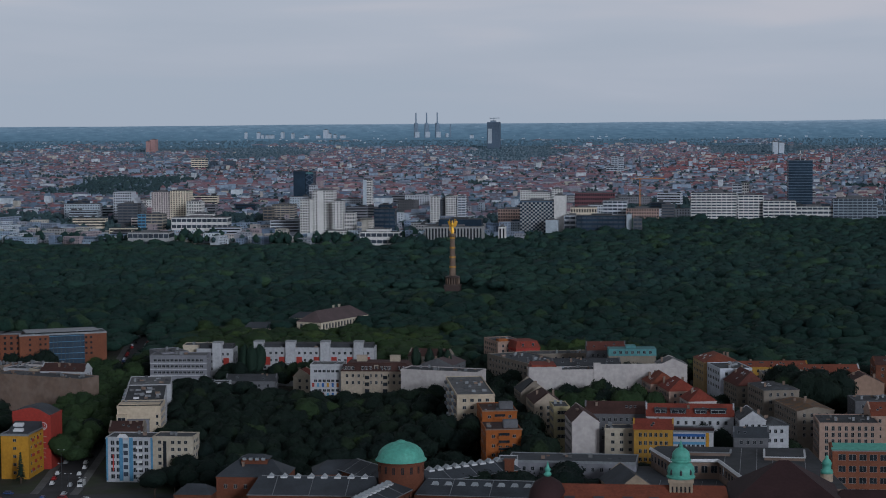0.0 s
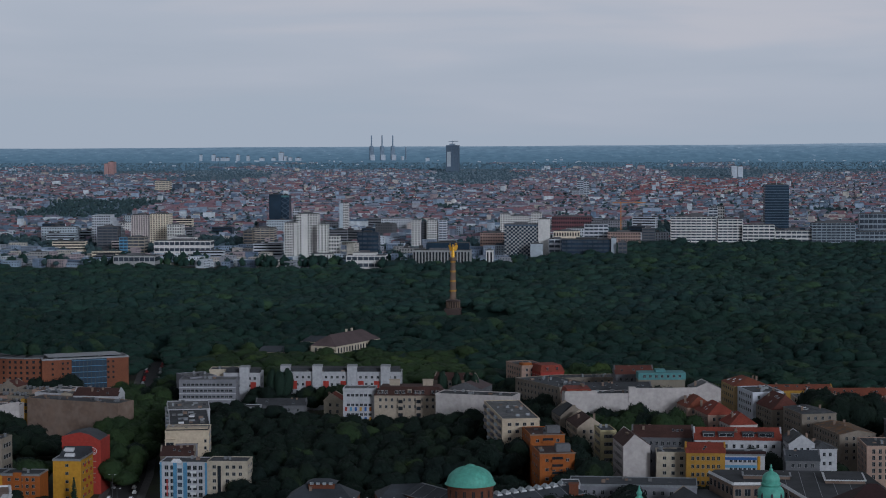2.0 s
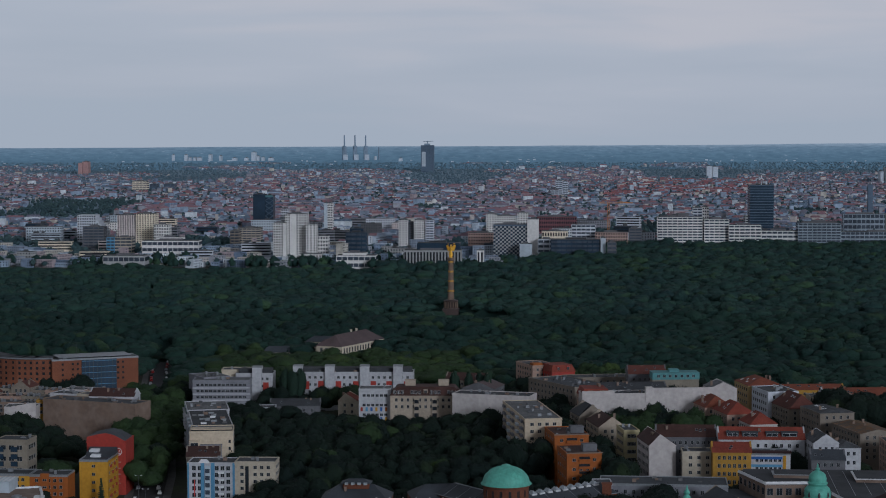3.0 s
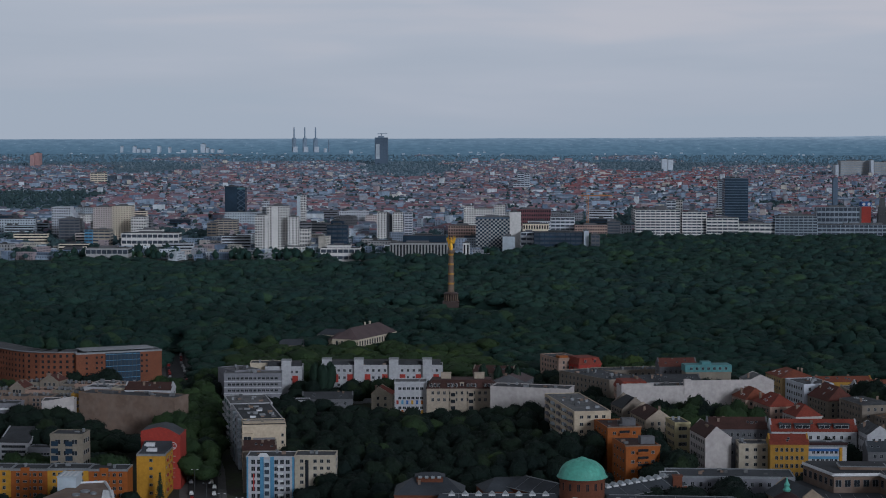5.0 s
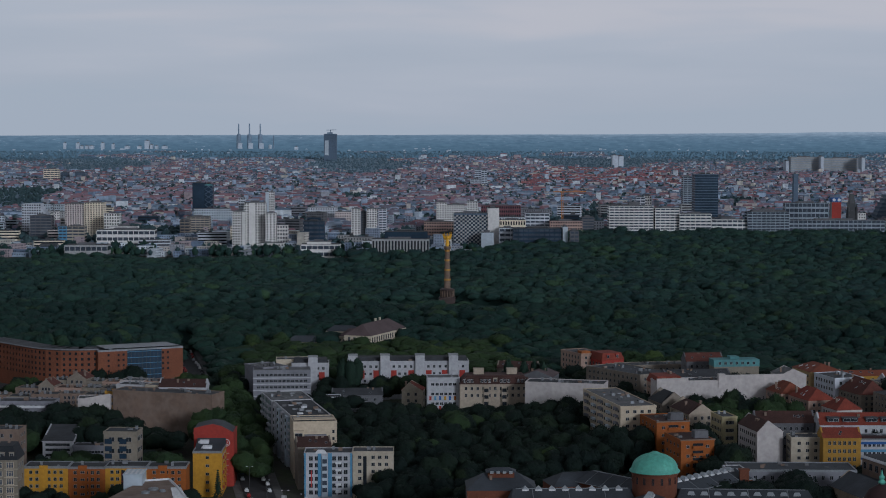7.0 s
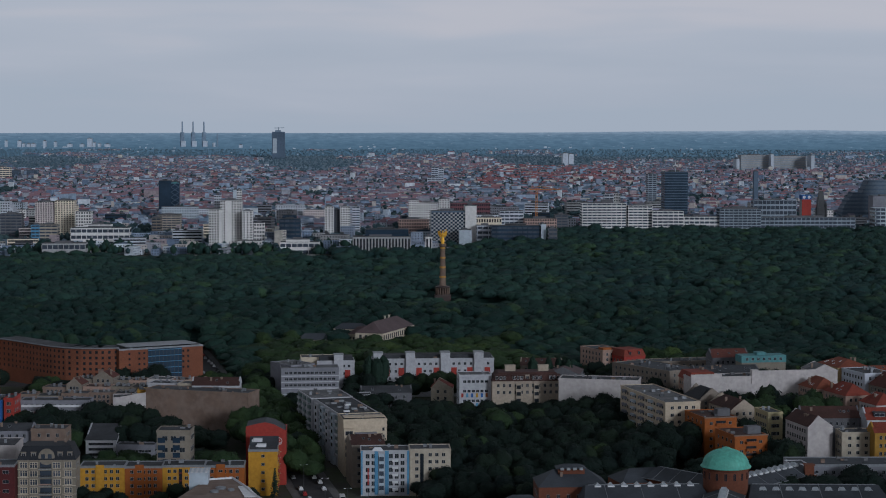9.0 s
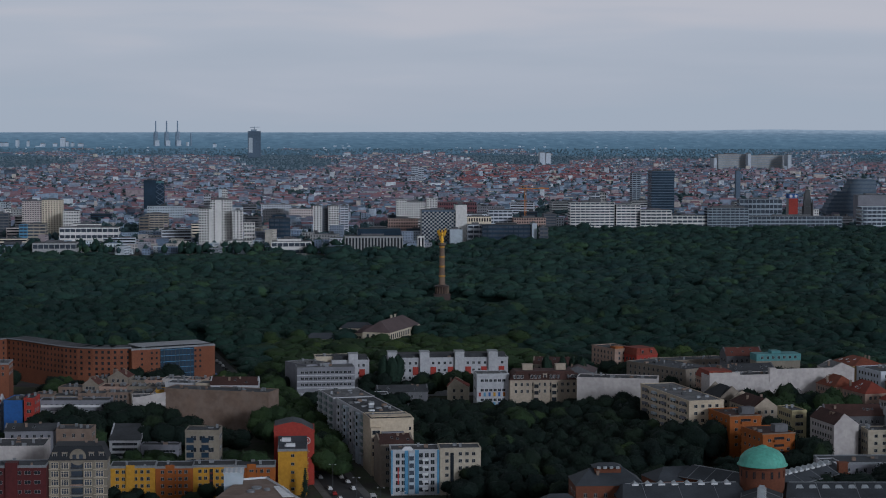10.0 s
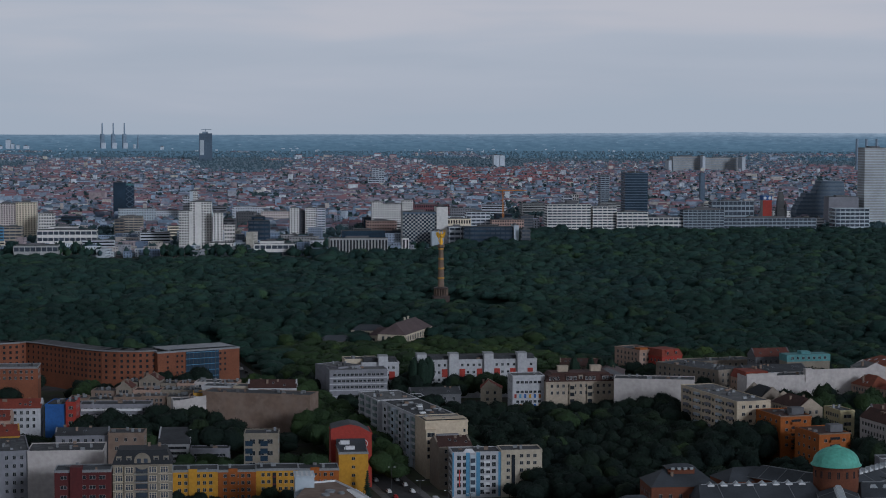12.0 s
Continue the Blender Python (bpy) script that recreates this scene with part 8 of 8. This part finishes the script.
        if a.y < 2330 and long.length > 4:
            for j in range(int((top - a.z) / 2.6)):
                for q in range(int(long.length / 2.4)):
                    p = a + long * ((q + 0.5) / int(long.length / 2.4))
                    e, z = long.normalized() * 0.5, top - 0.8 - j * 2.6
                    panes.add([(c.x, c.y, zz) for zz in (z - 1.3, z) for c in (p - e - out, p - e + out, p + e + out, p + e - out)], [(1, 2, 6, 5), (0, 1, 5, 4), (2, 3, 7, 6), (4, 5, 6, 7)])
    tagged(new("far_house_windows", panes.mesh("far_house_windows", [TRIM["pane"]])), "dark windows of the distant houses", "windows", kind="stuff")
    specks = Shape()
    for k in range(130):
        a, r = rng.uniform(-0.34, 0.34), rng.uniform(4340, 4880)
        x, yy, w = r * math.sin(a), r * math.cos(a), rng.uniform(2, 8)
        specks.box(x - w / 2, x + w / 2, yy, yy + 6, gz(x, yy) - 1, gz(x, yy) + rng.uniform(1.4, 3.6))
    tagged(new("far_sheds", specks.mesh("far_sheds", [WALL["haze_white"]])), "pale sheds and blocks between far woods", "buildings", kind="stuff")


far_city()


# ---- trees among the houses ----
def plant(x0, x1, y0, y1, count, size, seed, kinds=("broad",), tilt=0.0, group="trees among the houses"):
    """Trees spread over a slanting plan rectangle, kept apart."""
    rng = random.Random(seed)
    done = []
    for _ in range(count * 8):
        if len(done) >= count:
            break
        y = rng.uniform(y0, y1)
        x = rng.uniform(x0, x1) + tilt * (y - y0)
        if not built_over(x, y) and all((x - a) ** 2 + (y - b) ** 2 > (4.6 * size) ** 2 for a, b in done):
            done.append((x, y))
            tree(x, y, size * rng.uniform(0.8, 1.25), rng.choice(kinds), group)


wood = "trees of the dark park wood"
plant(-42, 46, 752, 768, 20, 1.1, 1, ("broad",), 0.0, wood)
plant(-30, 60, 800, 915, 16, 1.35, 2, ("broad", "fresh"), -0.05, wood)
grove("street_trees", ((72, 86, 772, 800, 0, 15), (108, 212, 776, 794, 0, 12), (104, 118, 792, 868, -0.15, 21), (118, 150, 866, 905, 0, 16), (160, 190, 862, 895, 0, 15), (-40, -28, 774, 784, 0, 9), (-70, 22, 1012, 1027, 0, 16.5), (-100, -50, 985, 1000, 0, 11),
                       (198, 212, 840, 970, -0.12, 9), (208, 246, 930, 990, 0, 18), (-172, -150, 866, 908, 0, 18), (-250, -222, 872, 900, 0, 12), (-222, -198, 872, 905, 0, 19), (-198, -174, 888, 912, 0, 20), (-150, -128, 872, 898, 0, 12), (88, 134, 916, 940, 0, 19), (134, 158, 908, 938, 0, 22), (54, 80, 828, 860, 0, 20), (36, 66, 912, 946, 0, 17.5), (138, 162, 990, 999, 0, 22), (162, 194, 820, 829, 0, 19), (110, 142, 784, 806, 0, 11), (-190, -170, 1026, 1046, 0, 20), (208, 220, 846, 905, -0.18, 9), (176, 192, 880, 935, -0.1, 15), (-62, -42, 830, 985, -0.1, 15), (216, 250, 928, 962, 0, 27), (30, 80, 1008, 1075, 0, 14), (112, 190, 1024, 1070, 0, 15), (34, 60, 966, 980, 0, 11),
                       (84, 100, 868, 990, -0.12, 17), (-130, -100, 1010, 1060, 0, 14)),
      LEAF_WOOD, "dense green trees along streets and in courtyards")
grove("avenue_trees", ((-92, -86, 862, 1070, -0.17, 16), (-112, -100, 850, 1040, -0.19, 16), (-101, -86, 846, 1000, -0.13, 15), (-96, -82, 812, 850, -0.12, 15), (-178, -124, 786, 838, 0, 12), (-140, -124, 789, 791, 0, 20), (-170, -154, 790, 797, 0, 17), (-196, -191, 852, 858, 0, 21), (112, 160, 902, 916, 0, 23), (70, 150, 1086, 1102, 0, 18)), LEAF_FRESH, "fresh green trees along the street and in gardens")
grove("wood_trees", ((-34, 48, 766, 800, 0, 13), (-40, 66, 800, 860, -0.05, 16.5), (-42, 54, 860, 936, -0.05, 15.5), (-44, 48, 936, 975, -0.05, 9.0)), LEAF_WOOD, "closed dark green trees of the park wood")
plant(-104, -90, 850, 1000, 24, 1.15, 4, ("fresh", "broad"), -0.14, "street trees")
plant(-64, -50, 985, 1040, 6, 1.0, 5, ("poplar",))
plant(-62, 36, 1056, 1080, 18, 1.1, 6, ("broad", "fresh"))
plant(-190, -125, 800, 838, 16, 0.95, 9, ("fresh", "broad"))
plant(-240, -200, 1005, 1050, 14, 1.1, 10, ("broad", "fresh"))
plant(-127, -112, 1045, 1080, 8, 1.2, 11, ("broad", "fresh"))
plant(100, 116, 770, 800, 6, 0.9, 13, ("broad", "conifer"))
plant(106, 122, 780, 800, 3, 0.8, 14, ("conifer",))
plant(212, 246, 925, 975, 16, 1.25, 15, ("broad", "poplar"))
plant(180, 200, 880, 990, 12, 1.1, 16, ("broad", "fresh"), -0.1)
plant(206, 226, 790, 870, 10, 1.1, 17, ("broad",), -0.1)
plant(96, 112, 860, 985, 10, 0.9, 18, ("broad",), -0.1)
plant(150, 185, 1015, 1060, 14, 1.2, 19, ("fresh", "broad"))
plant(92, 142, 718, 740, 8, 1.75, 20, ("broad",))
plant(-230, -112, 758, 770, 13, 0.85, 21, ("broad",), 0.0, "trees before the coloured row")
plant(-46, -28, 774, 784, 4, 0.75, 22, ("broad",))
plant(250, 330, 950, 1060, 12, 1.2, 23, ("broad",))
plant(-330, -260, 940, 1080, 12, 1.2, 24, ("broad",))
plant(-330, -250, 740, 790, 8, 1.1, 25, ("broad",))
tree(-103.5, 781, 1.0, "conifer")
for x, y in ((-60, 1024), (-56, 1022), (-53, 1026), (38, 1040), (44, 1042), (48, 1036), (30, 1046), (8, 978), (1, 980), (26, 978)):
    tree(x, y, 2.7 if x < -50 else 2.3 if y > 1000 else 1.1, "poplar")


# ---- cars and lamps on the streets ----
CAR_PAINT = [material("car_paint_" + n, c, 0.3, 0.05, 1.0, 0.5) for n, c in (("white", (0.6, 0.6, 0.6)), ("black", (0.02, 0.02, 0.022)), ("silver", (0.35, 0.36, 0.38)), ("blue", (0.04, 0.07, 0.18)), ("red", (0.25, 0.02, 0.02)))]
CAR_NAMES = ("white", "black", "silver", "blue", "red")
CAR_MESH = {}


def car(x, y, rot, k):
    ob = thing("car", x, y, rot, CAR_NAMES[k] + " car on the asphalt street", "car", "cars on the street", z=gz(x, y) + 0.17)
    if k not in CAR_MESH:
        b = Shape().prism([(-0.85, -2.1), (0.85, -2.1), (0.9, -1.6), (0.9, 1.7), (0.8, 2.15), (-0.8, 2.15), (-0.9, 1.7), (-0.9, -1.6)], 0.3, 0.85)
        b.prism([(-0.8, -1.2), (0.8, -1.2), (0.8, 1.7), (-0.8, 1.7)], 0.85, 1.45, 0, 0.78)
        g = Shape().prism([(-0.82, -1.12), (0.82, -1.12), (0.82, 1.62), (-0.82, 1.62)], 0.9, 1.36, 0, 0.82)
        wh = Shape().turned([(0.32, -0.1), (0.32, 0.1)], 12)
        CAR_MESH[k] = (b.mesh("body", [CAR_PAINT[k]]), g.mesh("windows", [TRIM["glass"]]), wh.mesh("wheel", [TRIM["dark"]]))
    b, g, wh = CAR_MESH[k]
    part("body", b, [], ob)
    part("windows", g, [], ob)
    for e in (-0.82, 0.82):
        for v in (-1.35, 1.35):
            part("wheel", wh, [], ob).matrix_local = pose(e, v, 0.32, 0, 90, 0)


crng = random.Random(5)
for k in range(44):
    yy = 742 + 11.6 * k
    xx = float(np.interp(yy, [q[1] for q in STREET], [q[0] for q in STREET]))
    for e in (-1, 1):
        if crng.random() < (0.85 if yy > 1050 else 0.4 if yy < 850 else 0.15):
            car(xx + e * crng.uniform(3.6, 5.0), yy + crng.uniform(-2, 2), 8 + crng.uniform(-2, 2), crng.choice((0, 0, 1, 2, 2, 3, 4)))
for k in range(12):
    car(-90 + crng.uniform(-12, 24), 748 + crng.uniform(-8, 12), crng.choice((0, 90, 84)), crng.randrange(5))
for k in range(9):
    car(-4 + k * 6 + crng.uniform(-2, 2), 1456.5 + crng.uniform(-1, 1), 90, (0, 0, 2)[k % 3])


def van(x, y, rot):
    ob = thing("van", x, y, rot, "white delivery van on the street", "van", z=gz(x, y) + 0.17)
    part("body", Shape().prism([(-1.1, -3), (1.1, -3), (1.1, 3), (-1.1, 3)], 0.4, 2.7, 0, 0.94), CAR_PAINT[0], ob)
    part("windscreen", Shape().box(-0.95, 0.95, -3.03, -2.8, 1.5, 2.4), TRIM["glass"], ob)
    for e in (-0.95, 0.95):
        for v in (-2, 2):
            part("wheel", Shape().turned([(0.4, -0.12), (0.4, 0.12)], 12), TRIM["dark"], ob).matrix_local = pose(e, v, 0.4, 0, 90, 0)


van(-76, 776, 4)


def street_lamp(x, y):
    ob = thing("street_lamp", x, y, 0, "tall grey street lamp with two arms", "street lamp", "street lamps")
    part("pole", Shape().turned([(0.16, -0.3), (0.09, 10.5)], 8), TRIM["dark"], ob)
    part("arm", Shape().bar((-1.1, 0, 10.6), (1.1, 0, 10.6), 0.06), TRIM["dark"], ob)
    for e in (-1, 1):
        part("lamp_head", Shape().box(e * 1.2 - 0.35, e * 1.2 + 0.35, -0.15, 0.15, 10.5, 10.68), TRIM["white"], ob)


for x, y in ((-83, 772), (-92, 800), (-74, 752), (-98, 850), (-66, 745)):
    street_lamp(x, y)
